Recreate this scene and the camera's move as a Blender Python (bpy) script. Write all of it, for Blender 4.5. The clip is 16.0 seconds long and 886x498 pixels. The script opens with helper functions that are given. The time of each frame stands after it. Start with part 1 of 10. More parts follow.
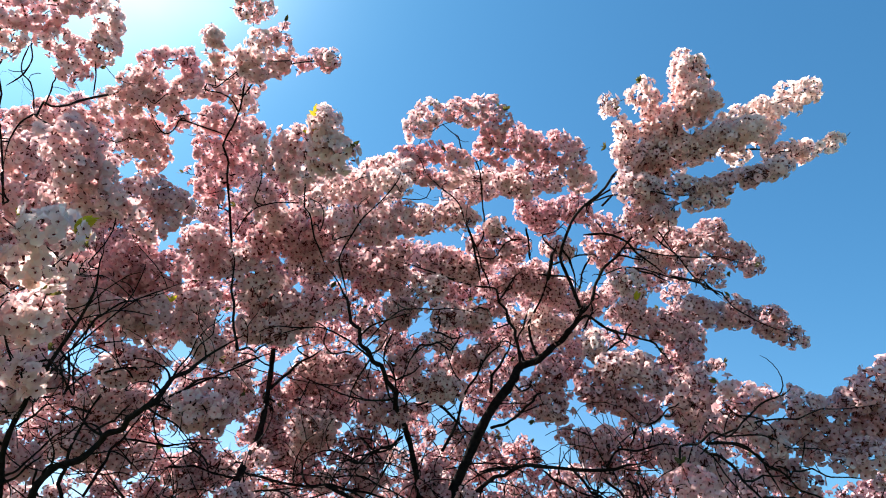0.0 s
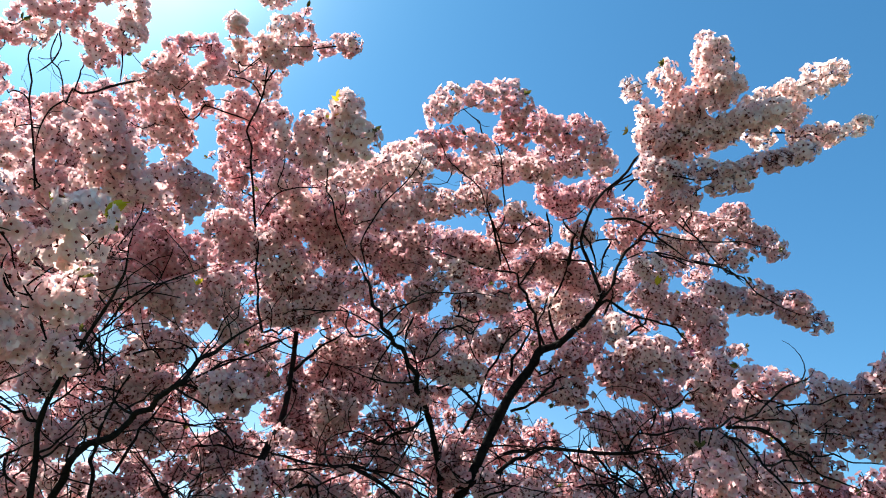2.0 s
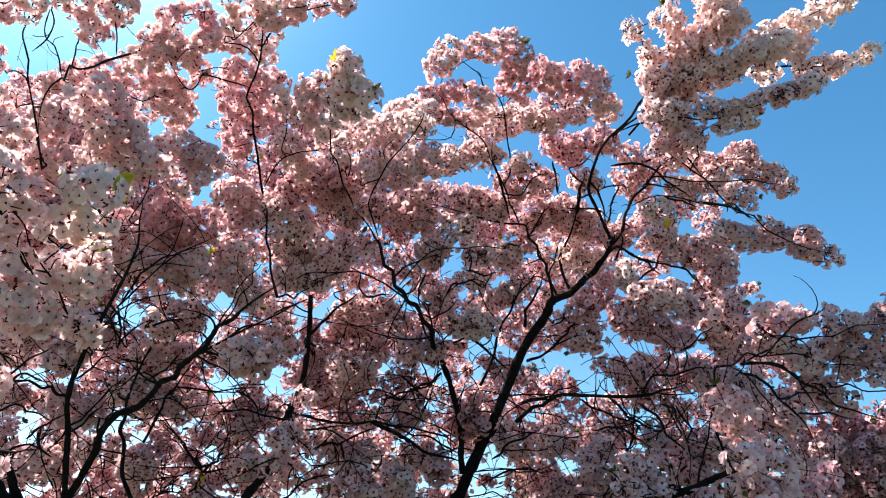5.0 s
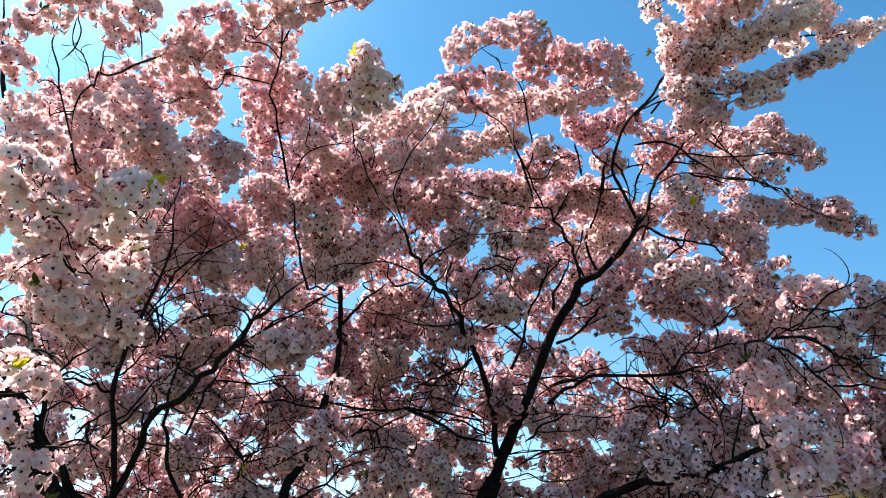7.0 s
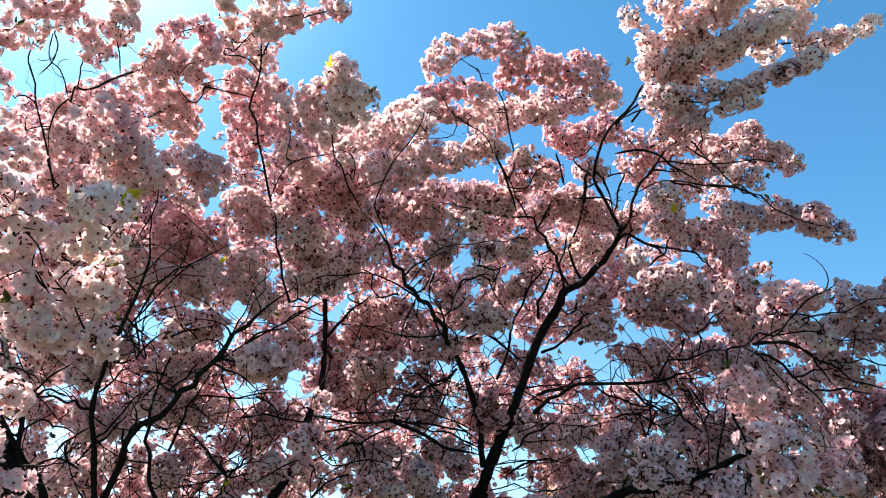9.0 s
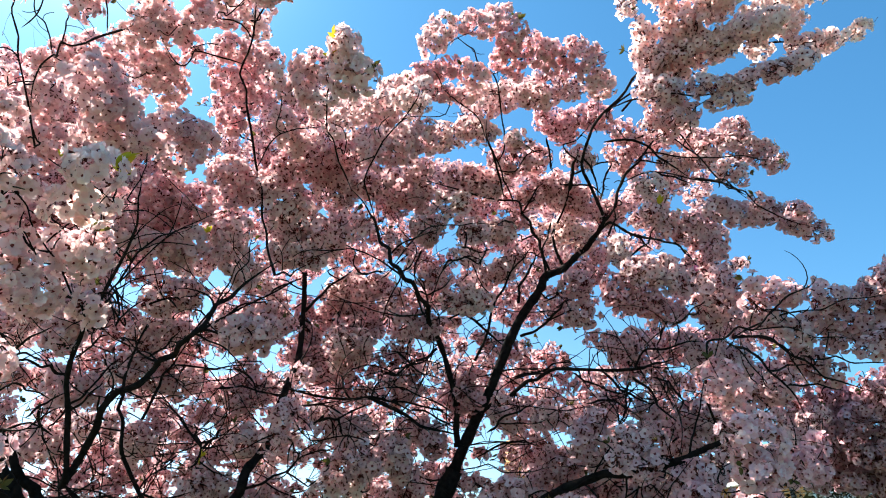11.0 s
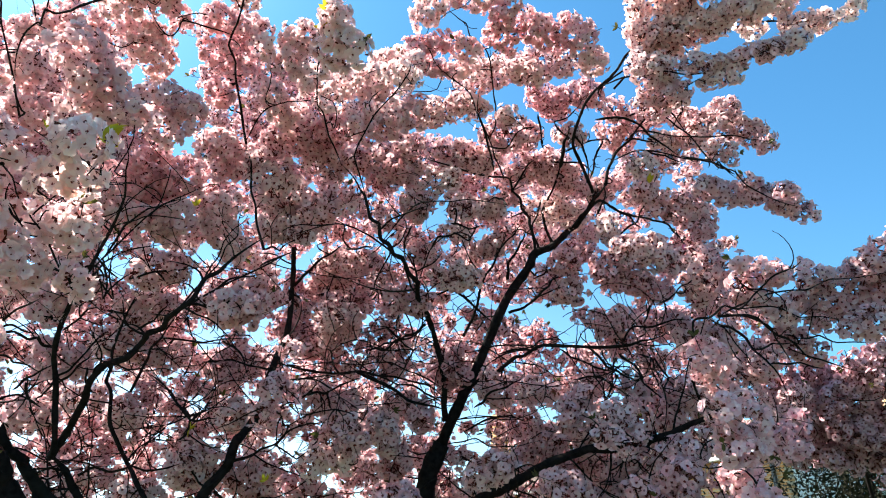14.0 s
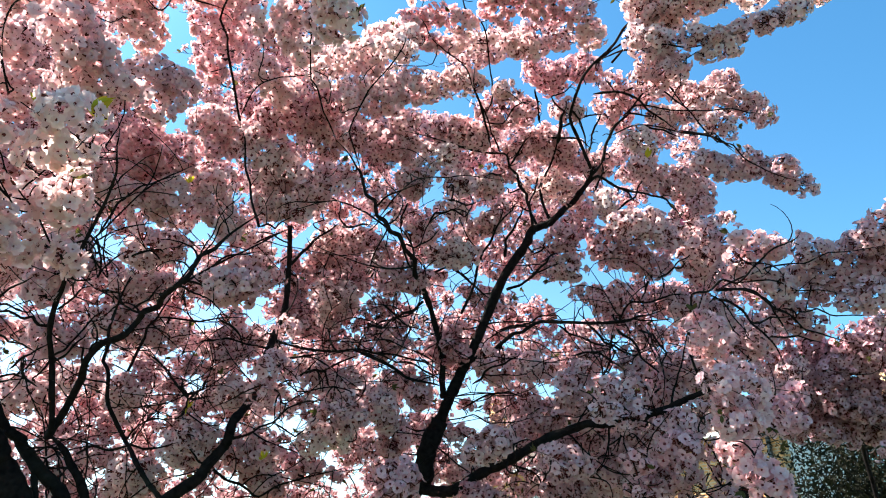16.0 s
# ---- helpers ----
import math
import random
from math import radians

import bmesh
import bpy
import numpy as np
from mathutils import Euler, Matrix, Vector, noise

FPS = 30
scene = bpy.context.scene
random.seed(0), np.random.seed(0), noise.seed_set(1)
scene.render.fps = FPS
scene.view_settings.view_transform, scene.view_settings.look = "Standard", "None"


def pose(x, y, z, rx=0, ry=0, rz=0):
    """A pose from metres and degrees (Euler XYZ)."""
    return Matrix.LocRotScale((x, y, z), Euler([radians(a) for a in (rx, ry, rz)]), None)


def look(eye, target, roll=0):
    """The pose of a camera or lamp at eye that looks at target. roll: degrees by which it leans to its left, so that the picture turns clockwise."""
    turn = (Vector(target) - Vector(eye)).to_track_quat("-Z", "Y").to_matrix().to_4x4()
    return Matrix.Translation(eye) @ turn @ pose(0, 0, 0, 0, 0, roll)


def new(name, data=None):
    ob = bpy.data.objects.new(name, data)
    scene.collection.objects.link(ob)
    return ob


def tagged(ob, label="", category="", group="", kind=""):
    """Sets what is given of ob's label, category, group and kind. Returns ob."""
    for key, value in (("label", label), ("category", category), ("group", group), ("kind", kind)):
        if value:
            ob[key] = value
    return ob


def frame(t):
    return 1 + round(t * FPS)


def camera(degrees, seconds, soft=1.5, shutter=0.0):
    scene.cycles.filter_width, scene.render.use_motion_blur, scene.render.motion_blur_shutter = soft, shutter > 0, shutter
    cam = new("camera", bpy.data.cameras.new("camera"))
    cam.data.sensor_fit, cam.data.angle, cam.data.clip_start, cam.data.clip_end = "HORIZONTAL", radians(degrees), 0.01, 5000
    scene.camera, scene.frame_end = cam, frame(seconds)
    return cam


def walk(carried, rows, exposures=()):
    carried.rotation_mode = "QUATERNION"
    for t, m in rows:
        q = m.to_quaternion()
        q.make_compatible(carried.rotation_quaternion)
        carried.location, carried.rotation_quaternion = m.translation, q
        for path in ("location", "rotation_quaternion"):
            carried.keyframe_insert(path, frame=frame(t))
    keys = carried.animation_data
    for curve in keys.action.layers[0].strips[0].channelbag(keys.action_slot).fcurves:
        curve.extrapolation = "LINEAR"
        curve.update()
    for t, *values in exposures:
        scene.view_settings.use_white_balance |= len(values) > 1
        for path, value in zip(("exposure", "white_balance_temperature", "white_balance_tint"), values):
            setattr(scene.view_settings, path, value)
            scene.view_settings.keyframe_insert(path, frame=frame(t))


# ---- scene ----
cam = camera(66.5, 16.0, soft=1.05)
PATH = [
    (0, (0.083, 0.052, 1.689), (0.082, 1.71, 2.808), 0.0),
    (0.5, (0.094, 0.061, 1.696), (0.098, 1.707, 2.832), 0.9),
    (1, (0.083, 0.055, 1.692), (0.042, 1.711, 2.813), 1.5),
    (1.5, (0.095, 0.052, 1.683), (0.042, 1.723, 2.781), 0.9),
    (2, (0.081, 0.038, 1.675), (0.02, 1.719, 2.757), 1.2),
    (2.5, (0.09, 0.045, 1.673), (0.031, 1.765, 2.693), 1.9),
    (3, (0.081, 0.041, 1.673), (0.013, 1.751, 2.708), 2.0),
    (5.5, (0.083, 0.032, 1.657), (-0.035, 1.776, 2.628), -2.9),
    (6, (0.082, 0.017, 1.655), (-0.081, 1.742, 2.655), -2.9),
    (6.5, (0.088, 0.022, 1.649), (-0.078, 1.761, 2.623), -2.7),
    (7, (0.086, 0.01, 1.645), (-0.086, 1.763, 2.591), -2.8),
    (7.5, (0.105, 0.028, 1.64), (-0.067, 1.786, 2.578), -2.7),
    (8, (0.109, 0.028, 1.641), (-0.057, 1.787, 2.577), -3.1),
    (8.5, (0.118, 0.023, 1.63), (-0.031, 1.784, 2.567), -3.0),
    (9, (0.118, 0.016, 1.644), (-0.021, 1.758, 2.616), -4.1),
    (11.5, (0.038, 0.017, 1.66), (0.026, 1.807, 2.553), -1.2),
    (12, (0.046, 0.011, 1.663), (0.073, 1.806, 2.545), -0.1),
    (12.5, (0.038, 0.012, 1.661), (0.041, 1.803, 2.552), -0.5),
    (13, (0.041, 0.006, 1.657), (0.058, 1.804, 2.534), -1.2),
    (13.5, (0.043, 0.015, 1.657), (0.049, 1.82, 2.519), -1.3),
    (14, (0.044, 0.015, 1.661), (0.014, 1.827, 2.507), -2.3),
    (14.5, (0.038, 0.04, 1.65), (-0.005, 1.877, 2.439), -2.3),
    (15, (0.044, 0.042, 1.654), (0.009, 1.862, 2.482), -2.7),
    (15.5, (0.045, 0.042, 1.651), (0.025, 1.859, 2.488), -4.0),
    (16, (0.046, 0.04, 1.651), (0.02, 1.875, 2.445), -2.8),
]
walk(cam, [(t, look(eye, target, roll)) for t, eye, target, roll in PATH],
     exposures=[(0.0, 1.63), (3.0, 1.70), (6.0, 1.77), (9.0, 1.84), (12.0, 1.93), (16.0, 2.06)])

# ---- sky, sun, exposure ----
SUN_EL, SUN_AZ = radians(56.0), radians(-66.0)
world = bpy.data.worlds.new("world")
scene.world = world
world.use_nodes = True
wt = world.node_tree
sky = wt.nodes.new("ShaderNodeTexSky")
sky.sky_type = "NISHITA"
sky.sun_disc = False
sky.sun_elevation, sky.sun_rotation = SUN_EL, SUN_AZ
sky.air_density, sky.dust_density, sky.ozone_density = 1.0, 1.0, 1.2
deep = wt.nodes.new("ShaderNodeMix")
deep.data_type, deep.blend_type = "RGBA", "MULTIPLY"
deep.inputs[0].default_value = 1.0
deep.inputs[7].default_value = (0.45, 1.06, 1.28, 1)
wt.links.new(sky.outputs[0], deep.inputs[6])
SUN_DIR = Vector((math.cos(SUN_EL) * math.sin(SUN_AZ), math.cos(SUN_EL) * math.cos(SUN_AZ), math.sin(SUN_EL)))
# the sun's white glare, added to the sky as a patch beside the sun
GLARE_EL, GLARE_AZ = radians(56.0), radians(-46.0)
GLARE = Vector((math.cos(GLARE_EL) * math.sin(GLARE_AZ), math.cos(GLARE_EL) * math.cos(GLARE_AZ), math.sin(GLARE_EL)))
way = wt.nodes.new("ShaderNodeTexCoord")
dot = wt.nodes.new("ShaderNodeVectorMath")
dot.operation = "DOT_PRODUCT"
dot.inputs[1].default_value = GLARE
wt.links.new(way.outputs["Generated"], dot.inputs[0])
clip = wt.nodes.new("ShaderNodeMath")
clip.operation, clip.inputs[1].default_value = "MAXIMUM", 0.0
wt.links.new(dot.outputs["Value"], clip.inputs[0])
fall = wt.nodes.new("ShaderNodeMath")
fall.operation, fall.inputs[1].default_value = "POWER", 58.0
wt.links.new(clip.outputs[0], fall.inputs[0])
haze = wt.nodes.new("ShaderNodeMix")
haze.data_type, haze.blend_type = "RGBA", "ADD"
haze.inputs[7].default_value = (9.0, 9.2, 9.2, 1)
glare_noise = wt.nodes.new("ShaderNodeTexNoise")
glare_noise.inputs["Scale"].default_value, glare_noise.inputs["Detail"].default_value = 5.0, 5.0
wt.links.new(way.outputs["Generated"], glare_noise.inputs["Vector"])
thin = wt.nodes.new("ShaderNodeMath")
thin.operation, thin.inputs[1].default_value = "ADD", 0.5
wt.links.new(glare_noise.outputs[0], thin.inputs[0])
glare = wt.nodes.new("ShaderNodeMath")
glare.operation = "MULTIPLY"
wt.links.new(fall.outputs[0], glare.inputs[0])
wt.links.new(thin.outputs[0], glare.inputs[1])
wt.links.new(glare.outputs[0], haze.inputs[0])
wt.links.new(deep.outputs[2], haze.inputs[6])
# milky haze low over the horizon, strongest below the sun
parts = wt.nodes.new("ShaderNodeSeparateXYZ")
wt.links.new(way.outputs["Generated"], parts.inputs[0])


def sky_math(op, a, b):
    n = wt.nodes.new("ShaderNodeMath")
    n.operation = op
    for sock, v in zip(n.inputs, (a, b)):
        if hasattr(v, "is_linked"):
            wt.links.new(v, sock)
        else:
            sock.default_value = v
    return n.outputs[0]


low = sky_math("POWER", sky_math("SUBTRACT", 1.0, sky_math("MAXIMUM", parts.outputs[2], 0.0)), 3.8)
side = wt.nodes.new("ShaderNodeVectorMath")
side.operation = "DOT_PRODUCT"
side.inputs[1].default_value = (math.sin(SUN_AZ), math.cos(SUN_AZ), 0)
wt.links.new(way.outputs["Generated"], side.inputs[0])
toward = sky_math("POWER", sky_math("MULTIPLY_ADD", side.outputs["Value"], 0.5), 3.0)
toward.node.inputs[0].links[0].from_node.inputs[2].default_value = 0.5
milk = wt.nodes.new("ShaderNodeMix")
milk.data_type, milk.blend_type = "RGBA", "ADD"
milk.inputs[7].default_value = (12.0, 10.3, 9.0, 1)
wt.links.new(sky_math("MULTIPLY", low, toward), milk.inputs[0])
wt.links.new(haze.outputs[2], milk.inputs[6])
wt.links.new(milk.outputs[2], wt.nodes["Background"].inputs[0])
wt.nodes["Background"].inputs[1].default_value = 0.050
sun = new("sun", bpy.data.lights.new("sun", "SUN"))
sun.data.energy, sun.data.angle, sun.data.color = 5.0, radians(0.53), (1.0, 0.94, 0.86)
sun.matrix_world = look(SUN_DIR * 40, (0, 0, 0))


# ---- materials ----
def material(name):
    m = bpy.data.materials.new(name)
    m.use_nodes = True
    return m, m.node_tree.nodes, m.node_tree.links, m.node_tree.nodes["Principled BSDF"]


def noise_node(nodes, links, scale, detail=3.0, coord="Object"):
    tc, n = nodes.new("ShaderNodeTexCoord"), nodes.new("ShaderNodeTexNoise")
    n.inputs["Scale"].default_value, n.inputs["Detail"].default_value = scale, detail
    links.new(tc.outputs[coord], n.inputs["Vector"])
    return n


def ramp_node(nodes, links, fac, stops):
    r = nodes.new("ShaderNodeValToRGB")
    while len(r.color_ramp.elements) < len(stops):
        r.color_ramp.elements.new(0.5)
    for e, (at, c) in zip(r.color_ramp.elements, stops):
        e.position, e.color = at, (*c, 1)
    links.new(fac, r.inputs[0])
    return r


def mixed(nodes, links, a, b, fac, mode="MIX"):
    m = nodes.new("ShaderNodeMix")
    m.data_type, m.blend_type = "RGBA", mode
    if hasattr(fac, "is_linked"):
        links.new(fac, m.inputs[0])
    else:
        m.inputs[0].default_value = fac
    for sock, v in ((m.inputs[6], a), (m.inputs[7], b)):
        if hasattr(v, "is_linked"):
            links.new(v, sock)
        else:
            sock.default_value = (*v, 1)
    return m.outputs[2]


def bumped(nodes, links, bsdf, height, strength, distance):
    b = nodes.new("ShaderNodeBump")
    b.inputs["Strength"].default_value, b.inputs["Distance"].default_value = strength, distance
    links.new(height, b.inputs["Height"])
    links.new(b.outputs[0], bsdf.inputs["Normal"])


def thin_material(name, stops, through_stops, share, scale, fine, rough=0.6, spread=0.5):
    """Thin living tissue: light is scattered back on one side and through on the other. Hue differs from spray to spray and from petal to petal."""
    m, n, l, bsdf = material(name)
    broad, small = noise_node(n, l, scale, 2), noise_node(n, l, fine, 2)
    info, isle = n.new("ShaderNodeObjectInfo"), n.new("ShaderNodeNewGeometry")
    terms = ((broad.outputs[0], 0.35), (small.outputs[0], 0.25), (info.outputs["Random"], 0.16 * spread / 0.5), (isle.outputs["Random Per Island"], 0.24))
    total = None
    for out, weight in terms:
        k = n.new("ShaderNodeMath")
        k.operation = "MULTIPLY_ADD"
        l.new(out, k.inputs[0])
        k.inputs[1].default_value, k.inputs[2].default_value = weight, 0.0
        if total:
            l.new(total, k.inputs[2])
        total = k.outputs[0]
    col, thr = ramp_node(n, l, total, stops), ramp_node(n, l, total, through_stops)
    l.new(col.outputs[0], bsdf.inputs["Base Color"])
    bsdf.inputs["Roughness"].default_value = rough
    bsdf.inputs["Specular IOR Level"].default_value = 0.12
    tr, mix = n.new("ShaderNodeBsdfTranslucent"), n.new("ShaderNodeMixShader")
    l.new(thr.outputs[0], tr.inputs[0])
    mix.inputs[0].default_value = share
    l.new(bsdf.outputs[0], mix.inputs[1])
    l.new(tr.outputs[0], mix.inputs[2])
    l.new(mix.outputs[0], n["Material Output"].inputs[0])
    return m


PETAL = thin_material("petal", [(0.28, (0.77, 0.38, 0.42)), (0.48, (0.87, 0.58, 0.605)), (0.70, (0.93, 0.76, 0.765))],
                      [(0.28, (0.68, 0.31, 0.33)), (0.48, (0.79, 0.50, 0.51)), (0.70, (0.86, 0.67, 0.65))], 0.45, 2.2, 30.0)
PETAL_PALE = thin_material("pale_petal", [(0.28, (0.82, 0.51, 0.53)), (0.48, (0.89, 0.67, 0.67)), (0.70, (0.94, 0.82, 0.80))],
                           [(0.28, (0.73, 0.41, 0.42)), (0.48, (0.82, 0.57, 0.56)), (0.70, (0.88, 0.73, 0.69))], 0.45, 2.2, 30.0)
# paler open flowers, with direct sun put into the colour as well
PETAL_SUNLIT = thin_material("sunlit_whitish_petal", [(0.28, (0.87, 0.56, 0.56)), (0.48, (0.92, 0.71, 0.69)), (0.70, (0.96, 0.85, 0.81))],
                            [(0.28, (0.88, 0.58, 0.55)), (0.48, (0.93, 0.74, 0.69)), (0.70, (0.96, 0.86, 0.80))], 0.60, 2.2, 30.0)
# the back tree's petals, dulled in colour to stand for the shade on it
PETAL_SHADED = thin_material("shaded_petal", [(0.28, (0.56, 0.28, 0.33)), (0.48, (0.66, 0.42, 0.46)), (0.70, (0.75, 0.57, 0.60))],
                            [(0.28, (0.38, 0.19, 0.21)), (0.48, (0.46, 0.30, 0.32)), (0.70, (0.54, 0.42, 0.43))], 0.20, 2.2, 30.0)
EYE_MAT = thin_material("flower_eye", [(0.3, (0.11, 0.012, 0.02)), (0.7, (0.20, 0.04, 0.04))],
                        [(0.3, (0.15, 0.02, 0.03)), (0.7, (0.2, 0.04, 0.04))], 0.2, 8.0, 60.0)
CALYX = thin_material("calyx", [(0.3, (0.11, 0.02, 0.025)), (0.7, (0.16, 0.05, 0.035))],
                      [(0.3, (0.08, 0.01, 0.01)), (0.7, (0.1, 0.03, 0.01))], 0.2, 8.0, 60.0)
LEAF_BRONZE = thin_material("bronze_leaf", [(0.3, (0.05, 0.06, 0.02)), (0.7, (0.10, 0.08, 0.03))],
                            [(0.3, (0.10, 0.12, 0.02)), (0.7, (0.16, 0.12, 0.03))], 0.35, 6.0, 60.0, 0.4)
LEAF_FRESH = thin_material("fresh_leaf", [(0.3, (0.42, 0.36, 0.03)), (0.7, (0.55, 0.44, 0.04))],
                           [(0.3, (0.55, 0.48, 0.03)), (0.7, (0.68, 0.55, 0.04))], 0.5, 6.0, 60.0, 0.4)
# leaf colours lowered below real foliage to stand for shade on the shrub
LEAF_SHADED = thin_material("evergreen_leaf", [(0.3, (0.007, 0.008, 0.004)), (0.7, (0.018, 0.016, 0.008))],
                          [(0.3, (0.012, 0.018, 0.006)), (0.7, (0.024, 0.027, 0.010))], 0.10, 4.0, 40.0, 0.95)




def bark_material(name, dark, light, scale):
    m, n, l, bsdf = material(name)
    a, b = noise_node(n, l, scale, 5), noise_node(n, l, scale * 0.12, 2)
    col = ramp_node(n, l, a.outputs[0], [(0.3, dark), (0.7, light)])
    stain = mixed(n, l, col.outputs[0], (0.028, 0.03, 0.022), ramp_node(n, l, b.outputs[0], [(0.55, (0, 0, 0)), (0.75, (0.5, 0.5, 0.5))]).outputs[0])
    l.new(stain, bsdf.inputs["Base Color"])
    bsdf.inputs["Roughness"].default_value = 0.9
    bsdf.inputs["Specular IOR Level"].default_value = 0.07
    bumped(n, l, bsdf, a.outputs[0], 0.7, 0.008)
    return m


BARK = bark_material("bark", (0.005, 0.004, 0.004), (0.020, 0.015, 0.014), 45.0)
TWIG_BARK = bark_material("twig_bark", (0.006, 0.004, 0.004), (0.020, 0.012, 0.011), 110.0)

def plain(name, stops, scale, rough, bump=0.0):
    m, n, l, bsdf = material(name)
    a = noise_node(n, l, scale, 5)
    l.new(ramp_node(n, l, a.outputs[0], stops).outputs[0], bsdf.inputs["Base Color"])
    bsdf.inputs["Roughness"].default_value = rough
    if bump:
        bumped(n, l, bsdf, a.outputs[0], 0.5, bump)
    return m


# ---- mesh helpers ----
rng = np.random.default_rng(7)


def link_mesh(name, verts, quads, mats, index, parent, label="", smooth=False):
    """One mesh object of quads under a thing or part."""
    me = bpy.data.meshes.new(name)
    verts, quads = np.asarray(verts, np.float32), np.asarray(quads, np.int32)
    me.vertices.add(len(verts))
    me.vertices.foreach_set("co", verts.ravel())
    me.loops.add(len(quads) * 4)
    me.loops.foreach_set("vertex_index", quads.ravel())
    me.polygons.add(len(quads))
    me.polygons.foreach_set("loop_start", np.arange(0, len(quads) * 4, 4, dtype=np.int32))
    for m in mats:
        me.materials.append(m)
    if index is not None:
        me.polygons.foreach_set("material_index", np.asarray(index, np.int32))
    if smooth:
        me.polygons.foreach_set("use_smooth", np.ones(len(quads), bool))
    me.update(calc_edges=True)
    me.validate()
    ob = new(name, me)
    ob.parent = parent
    return tagged(ob, label) if label else ob


def part(name, bm, mat, parent, label="", smooth=False):
    """Links a bmesh as one mesh object under a thing or part."""
    me = bpy.data.meshes.new(name)
    bmesh.ops.recalc_face_normals(bm, faces=bm.faces)
    bm.to_mesh(me)
    bm.free()
    me.materials.append(mat)
    if smooth:
        me.polygons.foreach_set("use_smooth", np.ones(len(me.polygons), bool))
    ob = new(name, me)
    ob.parent = parent
    return tagged(ob, label) if label else ob


def spline(points, steps):
    """A smooth curve through the points."""
    p = np.asarray(points, float)
    if len(p) == 1:
        return p
    q = np.vstack([2 * p[0] - p[1], p, 2 * p[-1] - p[-2]])
    u = np.linspace(0, 1, steps, endpoint=False)[:, None]
    out = []
    for a, b, c, d in zip(q, q[1:], q[2:], q[3:]):
        out.append(0.5 * (2 * b + (c - a) * u + (2 * a - 5 * b + 4 * c - d) * u**2 + (3 * b - a - 3 * c + d) * u**3))
    return np.vstack(out + [p[-1:]])


def tube(line, radii, sides, rough=0.0):
    """Vertices and quads of a closed tube along a line."""
    n = len(line)
    t = np.gradient(line, axis=0)
    t /= np.linalg.norm(t, axis=1, keepdims=True) + 1e-9
    up = np.where(np.abs(t[:, 2:3]) > 0.9, [[1.0, 0, 0]], [[0, 0, 1.0]])
    a = np.cross(t, up)
    a /= np.linalg.norm(a, axis=1, keepdims=True) + 1e-9
    for i in range(1, n):
        v = a[i - 1] - t[i] * (a[i - 1] @ t[i])
        a[i] = v / (np.linalg.norm(v) + 1e-9)
    b = np.cross(t, a)
    ang = np.linspace(0, 2 * np.pi, sides, endpoint=False)
    r = np.asarray(radii)[:, None] * (1 + rough * rng.uniform(-1, 1, (n, sides)))
    v = line[:, None] + r[:, :, None] * (np.cos(ang)[None, :, None] * a[:, None] + np.sin(ang)[None, :, None] * b[:, None])
    i, j = np.meshgrid(np.arange(n - 1), np.arange(sides), indexing="ij")
    k = (j + 1) % sides
    quads = np.stack([i * sides + j, i * sides + k, (i + 1) * sides + k, (i + 1) * sides + j], -1).reshape(-1, 4)
    v = np.vstack([v.reshape(-1, 3), line[:1], line[-1:]])
    m = n * sides
    caps = [[m, (s + 1) % sides, s, (s - 1) % sides] for s in range(0, sides - 1, 2)]
    caps += [[m + 1, m - sides + (s - 1) % sides, m - sides + s, m - sides + (s + 1) % sides] for s in range(0, sides - 1, 2)]
    return v, np.vstack([quads, np.array(caps)])


def gather(pieces):
    """Joins vertices and quads of several tubes."""
    vs, qs, at = [], [], 0
    for v, q in pieces:
        vs.append(v)
        qs.append(q + at)
        at += len(v)
    return np.vstack(vs), np.vstack(qs)


def wander(line, amount):
    """Lets a line waver, its ends held."""
    n = len(line)
    w = np.sin(np.linspace(0, np.pi, n))[:, None]
    k = rng.normal(0, 1, (max(3, n // 4 + 2), 3))
    x = np.linspace(0, len(k) - 1, n)
    w2 = np.stack([np.interp(x, np.arange(len(k)), k[:, c]) for c in range(3)], 1)
    return line + w * w2 * amount


def grow(start, way, length, steps, curl):
    """A shoot that bends steadily one way, and wavers."""
    d = np.asarray(way, float)
    axis = np.cross(d, rng.normal(0, 1, 3))
    axis /= np.linalg.norm(axis) + 1e-9
    line = [np.asarray(start, float)]
    for _ in range(steps):
        d = d + np.cross(axis, d) * (curl / steps) + rng.normal(0, 0.10, 3)
        d /= np.linalg.norm(d)
        line.append(line[-1] + d * (length / steps))
    return np.array(line)


# ---- the trees' wood ----
def tree(label, base):
    ob = tagged(new("cherry_tree"), label, "tree", "flowering cherry trees")
    return {"ob": ob, "wood": [], "radius": [], "single": 0}


main = tree("flowering cherry tree with dark trunk and dense pink blossom", None)
left = tree("many-stemmed flowering cherry tree with pale pink blossom", None)
mid = tree("slender leaning cherry tree in full pink blossom", None)
back = tree("flowering cherry tree behind, its blossom coloured darker for shade", None)


